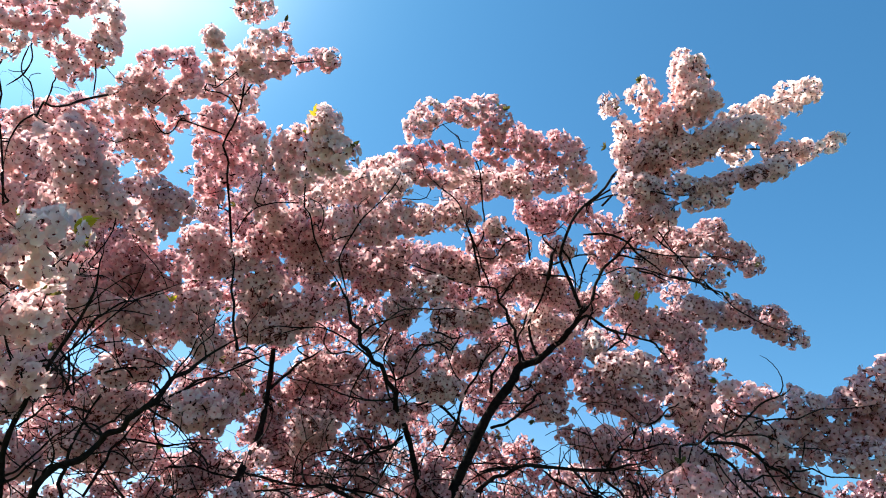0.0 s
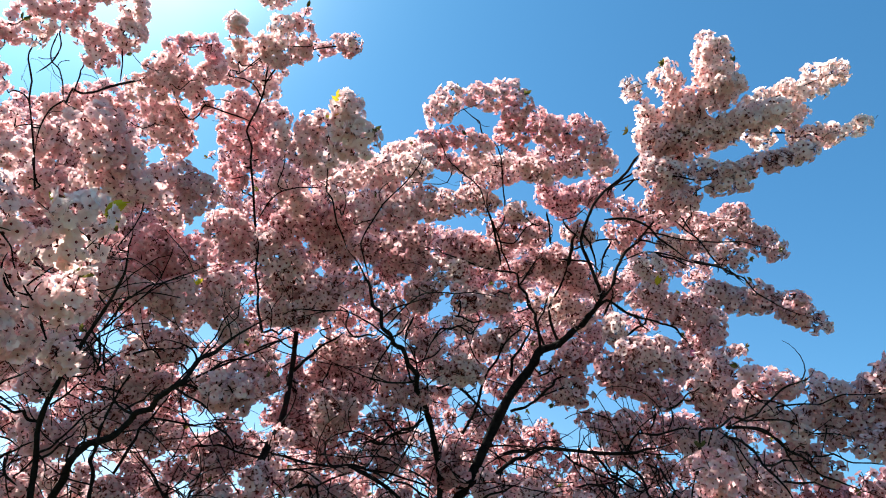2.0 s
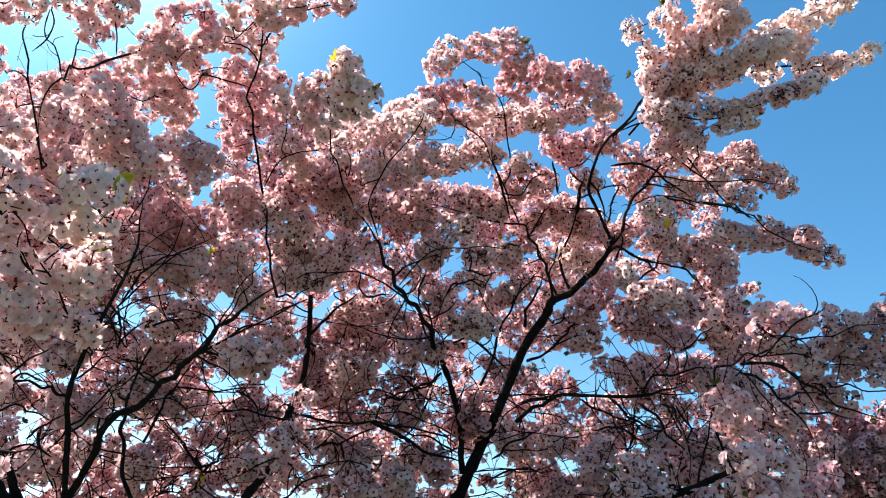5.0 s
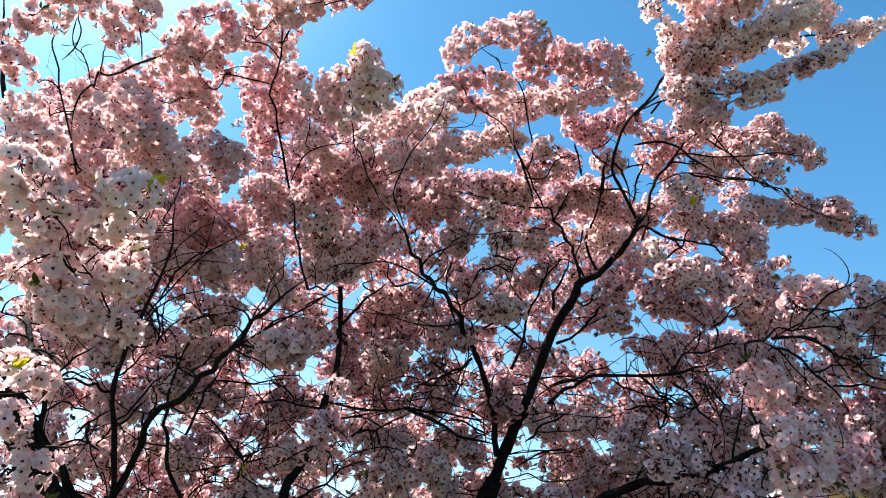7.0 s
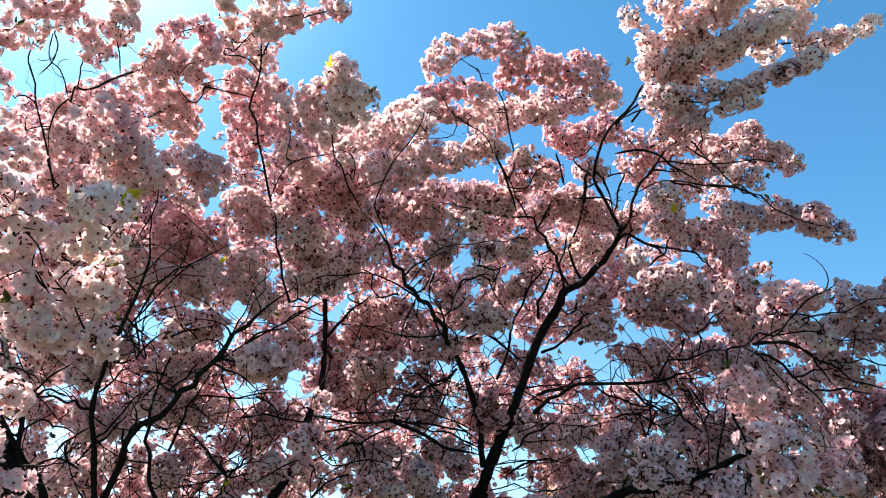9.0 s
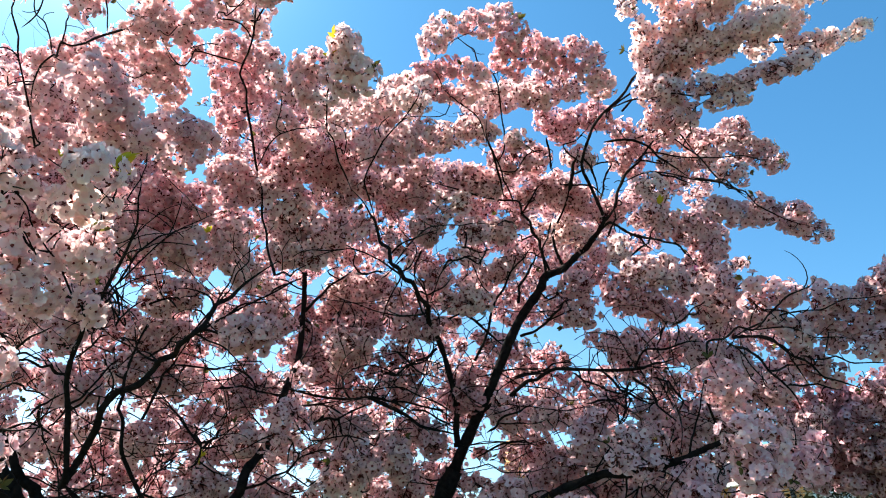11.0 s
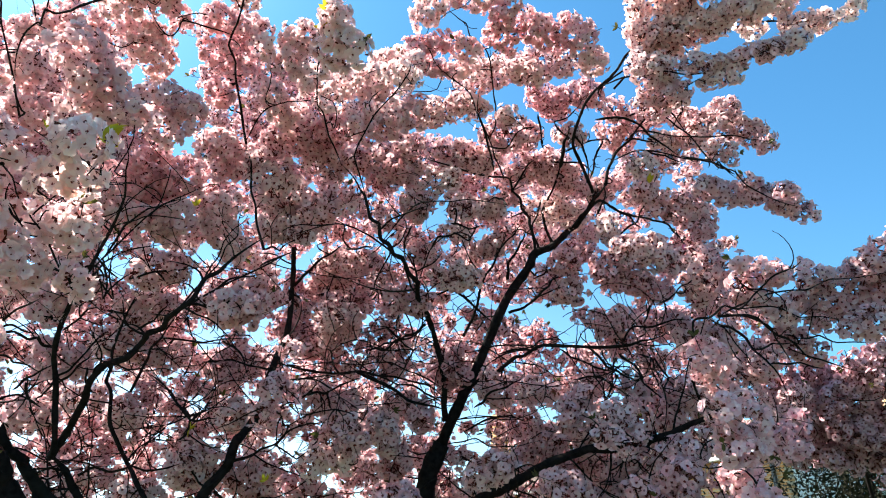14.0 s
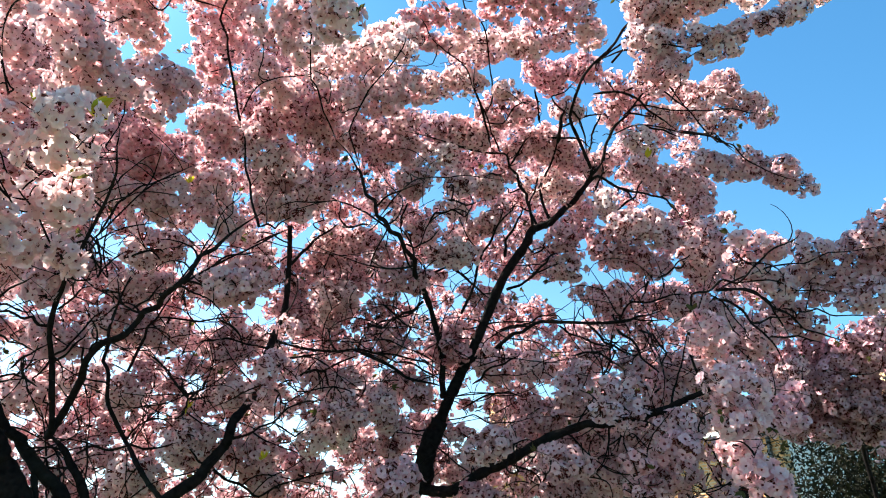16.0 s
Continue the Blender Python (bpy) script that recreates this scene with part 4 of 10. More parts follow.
def spray(where, points, r, deep_in=False, petal=None):
    """Blossom crowded in pompons round a twig, which springs from the nearest wood."""
    r *= 1.10 if not deep_in else 0.92 if points[0][2] < 2.9 else 1.0
    line = spline(points, 6)
    if len(line) == 1:
        line = np.vstack([line - (0.2 * r, 0, 0.3 * r), line + (0.2 * r, 0, 0.3 * r)])
    seg = np.linalg.norm(np.diff(line, axis=0), axis=1)
    along = np.concatenate([[0], np.cumsum(seg)])
    depth = np.mean([p[1] for p in points])
    size, forms = ((0.0215, DEEP_FORMS) if depth > 3.0 else (0.0212, FAR_FORMS) if depth > 2.4 else (0.0215, FORMS)) if deep_in else (0.0232, FAR_FORMS) if depth > 2.6 else (0.0230, FORMS)
    ball = min(0.050, 0.8 * r)
    offset = r - ball
    clumps = max(3, int((0.75 if deep_in else 1.15) * (2 * math.pi * max(offset, 0.018) * (along[-1] + 1.3 * r)) / (math.pi * ball**2)) + int(along[-1] / ball))
    u = rng.uniform(-0.03, 1.03, clumps).clip(0, 1) * along[-1]
    core = np.stack([np.interp(u, along, line[:, c]) for c in range(3)], 1)
    out = rng.normal(0, 1, (clumps, 3))
    out /= np.linalg.norm(out, axis=1, keepdims=True)
    taper = 1.0 - 0.25 * (u / (along[-1] + 1e-6)) ** 3
    mids = core + out * (offset * taper * rng.uniform(0.30, 1.22, clumps))[:, None]
    # flowers crowd the outside of each pompon; none sit inside a neighbour
    per = max(7, int((2.7 if deep_in else 3.7) * (ball / size) ** 2))
    picked = np.stack([rng.choice(64, min(per, 64), replace=False) for _ in range(clumps)])
    d = np.einsum("nij,npj->npi", turned(out), BALL[picked]) + rng.normal(0, 0.16, (clumps, picked.shape[1], 3))
    d = d.reshape(-1, 3)
    d /= np.linalg.norm(d, axis=1, keepdims=True)
    places = np.repeat(mids, picked.shape[1], axis=0) + d * (ball * np.where(rng.random(len(d)) < 0.16, 0.42, rng.uniform(0.66, 1.16, len(d))))[:, None]
    near = np.linalg.norm(places[:, None] - mids[None], axis=2)
    near[np.arange(len(d)), np.repeat(np.arange(clumps), picked.shape[1])] = 9.0
    keep = near.min(axis=1) > ball * 0.66
    places, ways = places[keep], d[keep] + rng.normal(0, 0.40, (int(keep.sum()), 3))
    ways /= np.linalg.norm(ways, axis=1, keepdims=True)
    petal_mat = petal or (PETAL_SHADED if where is back else PETAL)
    single = depth < 2.1 and not deep_in and where["single"] + len(places) * 0.8 <= 300
    cut = int(len(places) * 0.8) if single else 0
    v, q, m = flowers(places[cut:], ways[cut:], size, forms)
    ob = link_mesh("blossom_spray", v, q, [petal_mat, EYE_MAT, CALYX], m, where["ob"])
    tagged(ob, "crowded near-white double blossom, lightened as if sunlit" if petal is PETAL_SUNLIT else "crowded paler pink blossom" if petal else "", kind="stuff")
    if cut:
        where["single"] += cut
        for spot, rot in zip(places[:cut], turned(ways[:cut])):
            single_flower(forms, petal_mat, spot, rot, size * rng.uniform(0.74, 1.14), ob)
    # the twig: from the nearest wood, then through the blossom
    gap = np.linalg.norm(where["nodes"][:, None] - line[None, [0, -1]], axis=2) + 0.25 * (where["nodes"][:, None, 2] > line[None, [0, -1], 2])
    gap *= rng.uniform(0.9, 1.25, gap.shape)
    i, end = np.unravel_index(gap.argmin(), gap.shape)
    path = line if end == 0 else line[::-1]
    root = where["nodes"][i]
    away = np.linalg.norm(root - path[0])
    tip = path[-1] - path[-2]
    tip = tip / (np.linalg.norm(tip) + 1e-9) + (0, 0, 0.4)
    tip /= np.linalg.norm(tip)
    path = np.vstack([path, path[-1] + tip * r * 0.4, path[-1] + tip * r * 0.72])
    s = np.linspace(0, 1, 9)[:-1, None]
    lead = root * (1 - s) + path[0] * s + (rng.normal(0, 0.10, 3) * away + (0, 0, -0.12 * away)) * np.sin(s * np.pi) + rng.normal(0, 0.06, 3) * away * np.sin(2 * s * np.pi)
    whole = wander(wander(np.vstack([lead, path]), 0.02 + 0.05 * away), 0.01)
    thick = min(where["thick"][i] * 0.9, 0.0034 + 0.0034 * (away + along[-1]), 0.0055)
    pieces = [tube(whole, np.linspace(thick, 0.0013, len(whole)), 5)]
    for c, k in zip(core[::3], mids[::3]):
        pieces.append(tube(np.linspace(c, k, 3), [0.0011, 0.001, 0.0008], 3))
    if path[0][2] < 3.0 and path[0][0] < 1.6:
        for k in rng.integers(2, len(whole) - 2, 3 if deep_in else 2):
            d = rng.normal(0, 1, 3)
            pieces.append(tube(grow(whole[k], d / np.linalg.norm(d), rng.uniform(0.08, 0.30) * (0.45 if whole[k, 1] < 2.5 else 1.0), 8, rng.uniform(0.7, 2.3)), np.linspace(0.0040, 0.0012, 9), 3))
    tv, tq = gather(pieces)
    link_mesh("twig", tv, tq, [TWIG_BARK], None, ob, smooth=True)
    where["nodes"] = np.vstack([where["nodes"], whole[4:-3:3]])
    where["thick"] = np.concatenate([where["thick"], np.full(len(whole[4:-3:3]), thick * 0.9)])
    if rng.random() < 0.45:
        leaf_tuft(ob, whole[-1], tip, int(rng.integers(3, 6)), 0.034, LEAF_BRONZE, "dark bronze-green young leaves")
    return ob


spray(main, [(-0.353, 2.475, 3.608), (-0.245, 2.528, 3.666)], 0.064, petal=PETAL_PALE)
spray(main, [(-0.167, 2.828, 3.231), (-0.059, 2.894, 3.259)], 0.054)
spray(mid, [(-0.925, 2.236, 3.472), (-0.889, 2.323, 3.487)], 0.051)
spray(main, [(-0.040, 2.883, 3.403), (0.076, 2.958, 3.415)], 0.057, petal=PETAL_PALE)
spray(main, [(0.014, 3.134, 3.216), (0.099, 3.207, 3.226)], 0.053, petal=PETAL_PALE)
spray(main, [(0.278, 3.244, 3.483), (0.380, 3.311, 3.503)], 0.060)
spray(main, [(-0.147, 2.902, 3.307), (-0.038, 2.960, 3.350)], 0.062, petal=PETAL_PALE)
spray(main, [(0.027, 2.842, 3.165), (0.141, 2.891, 3.206)], 0.054, petal=PETAL_PALE)
spray(main, [(0.427, 3.248, 3.612), (0.530, 3.290, 3.669)], 0.069)
spray(main, [(-0.261, 2.821, 3.424), (-0.187, 2.903, 3.432)], 0.062)
spray(main, [(0.658, 2.857, 2.167), (0.805, 2.880, 2.184)], 0.085)
spray(main, [(1.040, 2.935, 2.309), (0.970, 3.028, 2.305)], 0.080)
spray(main, [(0.952, 2.729, 2.038), (0.865, 2.822, 2.012)], 0.088)
spray(main, [(0.490, 3.443, 1.857), (0.660, 3.487, 1.878)], 0.100)
spray(main, [(0.818, 3.079, 1.961), (0.719, 3.165, 1.995)], 0.091)
spray(main, [(1.152, 2.450, 1.979), (1.226, 2.462, 2.065)], 0.068)
spray(main, [(0.519, 3.130, 2.252), (0.636, 3.161, 2.331)], 0.082)
spray(main, [(0.203, 3.420, 2.468), (0.261, 3.499, 2.425)], 0.090)
spray(main, [(0.378, 3.335, 2.410), (0.485, 3.386, 2.446)], 0.081)
spray(main, [(0.163, 3.346, 1.819), (0.034, 3.415, 1.828)], 0.079)
spray(left, [(-1.545, 1.589, 3.396), (-1.518, 1.670, 3.442)], 0.064)
spray(left, [(-1.551, 1.650, 3.222), (-1.511, 1.715, 3.295)], 0.067, petal=PETAL_PALE)
spray(left, [(-1.512, 1.678, 3.117), (-1.454, 1.769, 3.177)], 0.065, petal=PETAL_PALE)
spray(left, [(-1.619, 1.967, 2.521), (-1.602, 2.062, 2.512)], 0.070)
spray(left, [(-1.452, 1.525, 3.531), (-1.555, 1.561, 3.505)], 0.049)
spray(left, [(-1.425, 1.505, 3.647), (-1.369, 1.573, 3.722), (-1.317, 1.615, 3.811)], 0.061)
spray(left, [(-1.251, 1.542, 3.743), (-1.214, 1.596, 3.808)], 0.034)
spray(left, [(-1.182, 1.604, 3.829), (-1.180, 1.684, 3.853), (-1.228, 1.775, 3.837), (-1.192, 1.732, 3.724)], 0.055, petal=PETAL_PALE)
spray(left, [(-1.346, 1.653, 3.685), (-1.337, 1.714, 3.729), (-1.294, 1.801, 3.775)], 0.052)
spray(left, [(-1.317, 1.727, 3.644), (-1.297, 1.814, 3.672)], 0.042)
spray(left, [(-1.423, 1.586, 3.586)], 0.054, petal=PETAL_PALE)
spray(left, [(-1.217, 1.899, 3.751), (-1.172, 2.000, 3.779), (-1.149, 1.984, 3.898)], 0.073, petal=PETAL_PALE)
spray(left, [(-1.233, 1.950, 3.693), (-1.105, 2.044, 3.776), (-1.086, 2.079, 3.846)], 0.068, petal=PETAL_PALE)
spray(left, [(-1.096, 1.876, 3.841), (-0.988, 1.938, 3.932), (-1.004, 2.030, 3.932)], 0.037)
spray(left, [(-1.010, 2.007, 3.770), (-0.976, 2.027, 3.860), (-0.890, 2.109, 3.914)], 0.047, petal=PETAL_PALE)
spray(mid, [(-0.785, 1.696, 3.787), (-0.793, 1.821, 3.759), (-0.828, 1.885, 3.768)], 0.038, petal=PETAL_PALE)
spray(mid, [(-0.680, 1.652, 3.861), (-0.613, 1.686, 3.931), (-0.682, 1.738, 3.943)], 0.050, petal=PETAL_PALE)
spray(mid, [(-0.631, 1.757, 3.797), (-0.703, 1.851, 3.769), (-0.773, 1.896, 3.781)], 0.062, petal=PETAL_PALE)
spray(mid, [(-0.535, 1.739, 3.841), (-0.576, 1.843, 3.819)], 0.045)
spray(mid, [(-0.648, 1.834, 3.726), (-0.556, 1.871, 3.801), (-0.469, 1.913, 3.867), (-0.354, 1.839, 3.804)], 0.041)
spray(mid, [(-0.761, 2.021, 3.853), (-0.779, 2.130, 3.833)], 0.075, petal=PETAL_PALE)
spray(mid, [(-1.067, 2.155, 3.807), (-0.969, 2.242, 3.869), (-0.851, 2.353, 3.906), (-0.757, 2.292, 3.813)], 0.077, petal=PETAL_PALE)
spray(mid, [(-0.977, 2.279, 3.724), (-0.907, 2.356, 3.776), (-0.870, 2.458, 3.780), (-0.926, 2.375, 3.642)], 0.077)
spray(left, [(-1.182, 2.157, 3.725), (-1.327, 2.137, 3.755), (-1.484, 2.089, 3.791), (-1.497, 2.006, 3.656), (-1.617, 2.035, 3.633)], 0.076, petal=PETAL_PALE)
spray(left, [(-1.434, 1.910, 3.414), (-1.528, 1.940, 3.399), (-1.535, 2.053, 3.372)], 0.076, petal=PETAL_PALE)
spray(left, [(-1.520, 1.992, 3.240), (-1.477, 2.076, 3.293), (-1.603, 2.115, 3.228)], 0.085)
spray(left, [(-1.096, 1.608, 3.121), (-1.054, 1.713, 3.120), (-1.123, 1.775, 3.077), (-0.978, 1.763, 3.033)], 0.107, petal=PETAL_PALE)
spray(left, [(-1.216, 2.147, 3.635), (-1.130, 2.226, 3.708), (-1.234, 2.327, 3.633)], 0.070, petal=PETAL_PALE)
spray(left, [(-1.040, 2.011, 3.240), (-0.982, 2.071, 3.302), (-0.976, 2.167, 3.280), (-1.034, 2.076, 3.159)], 0.077, petal=PETAL_PALE)
spray(left, [(-1.022, 1.165, 2.568), (-0.994, 1.239, 2.582), (-1.072, 1.273, 2.517), (-0.944, 1.275, 2.511)], 0.087, petal=PETAL_PALE)
spray(left, [(-0.808, 1.233, 2.524), (-0.771, 1.300, 2.538), (-0.854, 1.324, 2.490)], 0.072, petal=PETAL_SUNLIT)
spray(left, [(-0.974, 1.317, 2.407), (-1.036, 1.335, 2.378), (-0.975, 1.454, 2.341), (-0.980, 1.352, 2.335)], 0.063, petal=PETAL_PALE)
spray(left, [(-0.854, 1.432, 2.436), (-0.888, 1.473, 2.411), (-0.954, 1.454, 2.457)], 0.064, petal=PETAL_PALE)
spray(left, [(-0.865, 1.480, 2.326), (-0.883, 1.523, 2.314)], 0.035, petal=PETAL_PALE)
spray(left, [(-1.056, 1.358, 2.184), (-1.035, 1.428, 2.178), (-1.034, 1.481, 2.173)], 0.038, petal=PETAL_PALE)
spray(left, [(-1.059, 1.397, 2.066), (-1.042, 1.462, 2.060)], 0.041, petal=PETAL_PALE)
spray(left, [(-1.053, 1.506, 1.986), (-1.102, 1.521, 1.973)], 0.059, petal=PETAL_PALE)
spray(left, [(-1.037, 1.536, 1.896), (-1.104, 1.536, 1.888)], 0.039)
spray(mid, [(-0.664, 2.043, 3.515), (-0.618, 2.153, 3.499), (-0.562, 2.137, 3.624), (-0.460, 2.060, 3.568)], 0.067, petal=PETAL_PALE)
spray(main, [(-0.262, 1.455, 3.100), (-0.248, 1.470, 3.060), (-0.235, 1.490, 3.010)], 0.040, petal=PETAL_PALE)
spray(main, [(-0.249, 1.432, 3.062), (-0.268, 1.501, 3.045), (-0.301, 1.571, 3.019), (-0.207, 1.505, 2.994)], 0.044, petal=PETAL_PALE)
spray(mid, [(-0.697, 2.365, 3.553), (-0.714, 2.466, 3.522), (-0.645, 2.547, 3.550)], 0.079, petal=PETAL_PALE)
spray(mid, [(-0.555, 2.409, 3.638), (-0.404, 2.496, 3.677), (-0.295, 2.515, 3.778), (-0.191, 2.408, 3.721)], 0.073, petal=PETAL_PALE)
spray(main, [(-0.138, 2.199, 3.480), (-0.108, 2.268, 3.491)], 0.072, petal=PETAL_PALE)
spray(mid, [(-0.826, 2.598, 3.383), (-0.747, 2.628, 3.498), (-0.586, 2.721, 3.547), (-0.407, 2.602, 3.543)], 0.100)
spray(main, [(-0.363, 2.397, 3.364), (-0.178, 2.450, 3.432), (-0.070, 2.482, 3.501)], 0.095)
spray(left, [(-1.025, 2.467, 3.370), (-0.924, 2.580, 3.388), (-0.990, 2.667, 3.336)], 0.102)
spray(left, [(-0.811, 2.589, 3.292), (-0.698, 2.725, 3.255), (-0.794, 2.835, 3.140), (-0.642, 2.764, 3.075)], 0.109, petal=PETAL_PALE)
spray(main, [(-0.580, 2.827, 3.454), (-0.471, 2.887, 3.525), (-0.342, 2.968, 3.561), (-0.146, 2.838, 3.544)], 0.100, petal=PETAL_PALE)
spray(left, [(-0.850, 2.488, 3.058), (-0.972, 2.523, 3.038), (-0.913, 2.668, 2.941)], 0.095)
spray(left, [(-1.133, 2.224, 3.159), (-1.212, 2.295, 3.101), (-1.144, 2.401, 3.113), (-1.002, 2.320, 3.115)], 0.098)
spray(left, [(-1.211, 2.075, 2.985), (-1.267, 2.156, 2.916), (-1.178, 2.271, 2.935)], 0.084)
spray(left, [(-1.123, 2.322, 2.891), (-1.039, 2.395, 2.967), (-1.115, 2.459, 2.913)], 0.083, petal=PETAL_PALE)
spray(left, [(-1.231, 2.705, 2.910), (-1.334, 2.746, 2.876), (-1.220, 2.849, 2.948)], 0.097, petal=PETAL_PALE)
spray(left, [(-1.366, 2.256, 2.698), (-1.451, 2.287, 2.668), (-1.460, 2.375, 2.620), (-1.438, 2.276, 2.538)], 0.077)
spray(left, [(-1.343, 2.236, 2.658), (-1.324, 2.314, 2.671)], 0.085)
spray(left, [(-1.508, 2.919, 2.794), (-1.416, 3.033, 2.838), (-1.381, 3.110, 2.895)], 0.093)
spray(left, [(-0.806, 2.346, 2.565), (-0.770, 2.407, 2.599), (-0.857, 2.449, 2.561), (-0.697, 2.380, 2.578)], 0.085)
spray(left, [(-1.571, 2.942, 2.648), (-1.503, 3.059, 2.661), (-1.445, 3.175, 2.645)], 0.100)
spray(main, [(-0.036, 2.304, 3.847), (0.019, 2.297, 3.948)], 0.088, petal=PETAL_PALE)
spray(main, [(0.123, 2.243, 3.912), (0.228, 2.277, 3.964), (0.310, 2.318, 4.006)], 0.069, petal=PETAL_PALE)
spray(main, [(0.340, 2.262, 3.878), (0.295, 2.373, 3.860)], 0.064)
spray(main, [(0.269, 2.409, 3.823), (0.405, 2.414, 3.898), (0.573, 2.473, 3.899), (0.693, 2.369, 3.787)], 0.092)
spray(main, [(0.719, 2.466, 3.768), (0.747, 2.564, 3.747)], 0.078, petal=PETAL_PALE)
spray(main, [(-0.105, 2.328, 3.722), (0.020, 2.364, 3.783), (0.111, 2.425, 3.809)], 0.050)
spray(main, [(-0.061, 2.269, 3.599), (-0.126, 2.336, 3.608)], 0.055, petal=PETAL_PALE)
spray(main, [(0.123, 2.383, 3.765), (0.217, 2.472, 3.756)], 0.056, petal=PETAL_PALE)
spray(main, [(-0.030, 2.387, 3.660), (0.085, 2.452, 3.682)], 0.034)
spray(main, [(0.110, 2.797, 3.864), (0.274, 2.812, 3.951), (0.457, 2.833, 4.015), (0.696, 2.704, 3.892)], 0.093, petal=PETAL_PALE)
spray(main, [(-0.013, 2.658, 3.633), (-0.098, 2.726, 3.649), (0.209, 2.759, 3.719)], 0.086, petal=PETAL_PALE)
spray(main, [(0.527, 2.984, 3.974), (0.630, 3.090, 3.938), (0.780, 3.105, 4.007), (0.841, 2.961, 3.918)], 0.101)
spray(main, [(0.310, 2.626, 3.551), (0.409, 2.684, 3.567)], 0.046, petal=PETAL_PALE)
spray(main, [(0.211, 2.905, 3.673), (0.390, 2.987, 3.658), (0.516, 3.010, 3.728)], 0.086)
spray(main, [(0.727, 3.054, 3.722), (0.666, 3.125, 3.771)], 0.073, petal=PETAL_PALE)
spray(main, [(1.094, 2.736, 4.059), (1.200, 2.679, 4.074), (1.304, 2.628, 4.079)], 0.085, petal=PETAL_SUNLIT)
spray(main, [(1.260, 2.580, 4.151), (1.320, 2.505, 4.197), (1.365, 2.434, 4.243)], 0.085, petal=PETAL_SUNLIT)
spray(main, [(1.349, 2.614, 4.039), (1.495, 2.540, 4.035), (1.620, 2.457, 4.043)], 0.075, petal=PETAL_SUNLIT)
spray(main, [(1.174, 2.685, 4.172), (1.282, 2.650, 4.159)], 0.080, petal=PETAL_SUNLIT)
spray(main, [(1.091, 2.828, 4.000), (1.200, 2.784, 4.002)], 0.070, petal=PETAL_SUNLIT)
spray(main, [(1.003, 2.714, 4.079), (1.177, 2.766, 4.066), (1.335, 2.767, 4.107), (1.433, 2.563, 4.038), (1.570, 2.563, 4.076)], 0.098, petal=PETAL_SUNLIT)
spray(main, [(1.140, 2.666, 4.174), (1.269, 2.654, 4.244), (1.368, 2.614, 4.351), (1.334, 2.417, 4.328), (1.335, 2.433, 4.422)], 0.106, petal=PETAL_SUNLIT)
spray(main, [(1.421, 2.447, 4.258), (1.425, 2.584, 4.237)], 0.090, petal=PETAL_SUNLIT)
spray(main, [(1.124, 2.521, 4.325), (1.168, 2.613, 4.329)], 0.090, petal=PETAL_SUNLIT)
spray(main, [(0.951, 2.577, 4.334), (0.985, 2.658, 4.354)], 0.061, petal=PETAL_SUNLIT)
spray(main, [(1.006, 2.626, 4.267), (1.093, 2.754, 4.216)], 0.054, petal=PETAL_SUNLIT)
spray(main, [(1.352, 2.346, 4.382), (1.389, 2.412, 4.416)], 0.032, petal=PETAL_SUNLIT)
spray(main, [(1.538, 2.577, 4.161), (1.699, 2.544, 4.216), (1.846, 2.510, 4.272), (1.865, 2.348, 4.171)], 0.085, petal=PETAL_SUNLIT)
spray(main, [(1.627, 2.586, 4.098), (1.776, 2.574, 4.134)], 0.082, petal=PETAL_SUNLIT)
spray(main, [(1.558, 2.662, 4.059), (1.640, 2.719, 4.071)], 0.059, petal=PETAL_SUNLIT)
spray(main, [(1.691, 2.619, 4.020), (1.853, 2.628, 4.021), (1.961, 2.642, 4.053)], 0.062, petal=PETAL_SUNLIT)
spray(main, [(1.926, 2.523, 3.948), (2.031, 2.519, 3.997)], 0.042, petal=PETAL_SUNLIT)
spray(main, [(1.003, 2.718, 3.873), (1.222, 2.744, 3.857)], 0.088, petal=PETAL_PALE)
spray(main, [(1.249, 2.656, 3.829), (1.423, 2.679, 3.822), (1.522, 2.678, 3.884), (1.567, 2.530, 3.781), (1.700, 2.516, 3.825)], 0.055, petal=PETAL_PALE)
spray(main, [(1.277, 2.717, 3.738), (1.461, 2.693, 3.780)], 0.046, petal=PETAL_PALE)
spray(main, [(1.059, 2.803, 3.739), (1.237, 2.794, 3.786)], 0.103, petal=PETAL_PALE)
spray(main, [(0.942, 3.086, 3.893), (1.081, 3.179, 3.843), (1.249, 3.173, 3.909), (1.342, 3.045, 3.752), (1.554, 3.000, 3.823)], 0.085)
spray(main, [(1.305, 3.000, 3.631), (1.487, 2.987, 3.675), (1.618, 3.027, 3.667), (1.624, 2.917, 3.525)], 0.082)
spray(main, [(1.342, 2.914, 3.506), (1.480, 2.955, 3.488)], 0.056)
spray(main, [(1.137, 3.072, 3.660), (1.298, 3.106, 3.663)], 0.071, petal=PETAL_PALE)
spray(main, [(0.915, 3.170, 3.799), (1.038, 3.265, 3.747)], 0.085)
spray(main, [(0.989, 2.947, 3.442), (1.087, 3.009, 3.429)], 0.078, petal=PETAL_PALE)
spray(main, [(0.933, 3.215, 3.506), (0.831, 3.336, 3.497)], 0.087)
spray(main, [(1.006, 3.043, 3.336), (1.154, 3.112, 3.276), (1.305, 3.161, 3.237), (1.313, 3.055, 3.094)], 0.099)
spray(main, [(1.194, 2.937, 3.356), (1.327, 2.996, 3.309), (1.498, 3.018, 3.289), (1.532, 2.867, 3.208), (1.626, 2.924, 3.178)], 0.066)
spray(main, [(1.461, 2.846, 3.272), (1.522, 2.903, 3.274)], 0.048)
spray(main, [(1.574, 2.862, 3.169), (1.709, 2.898, 3.129), (1.787, 2.944, 3.129)], 0.060)
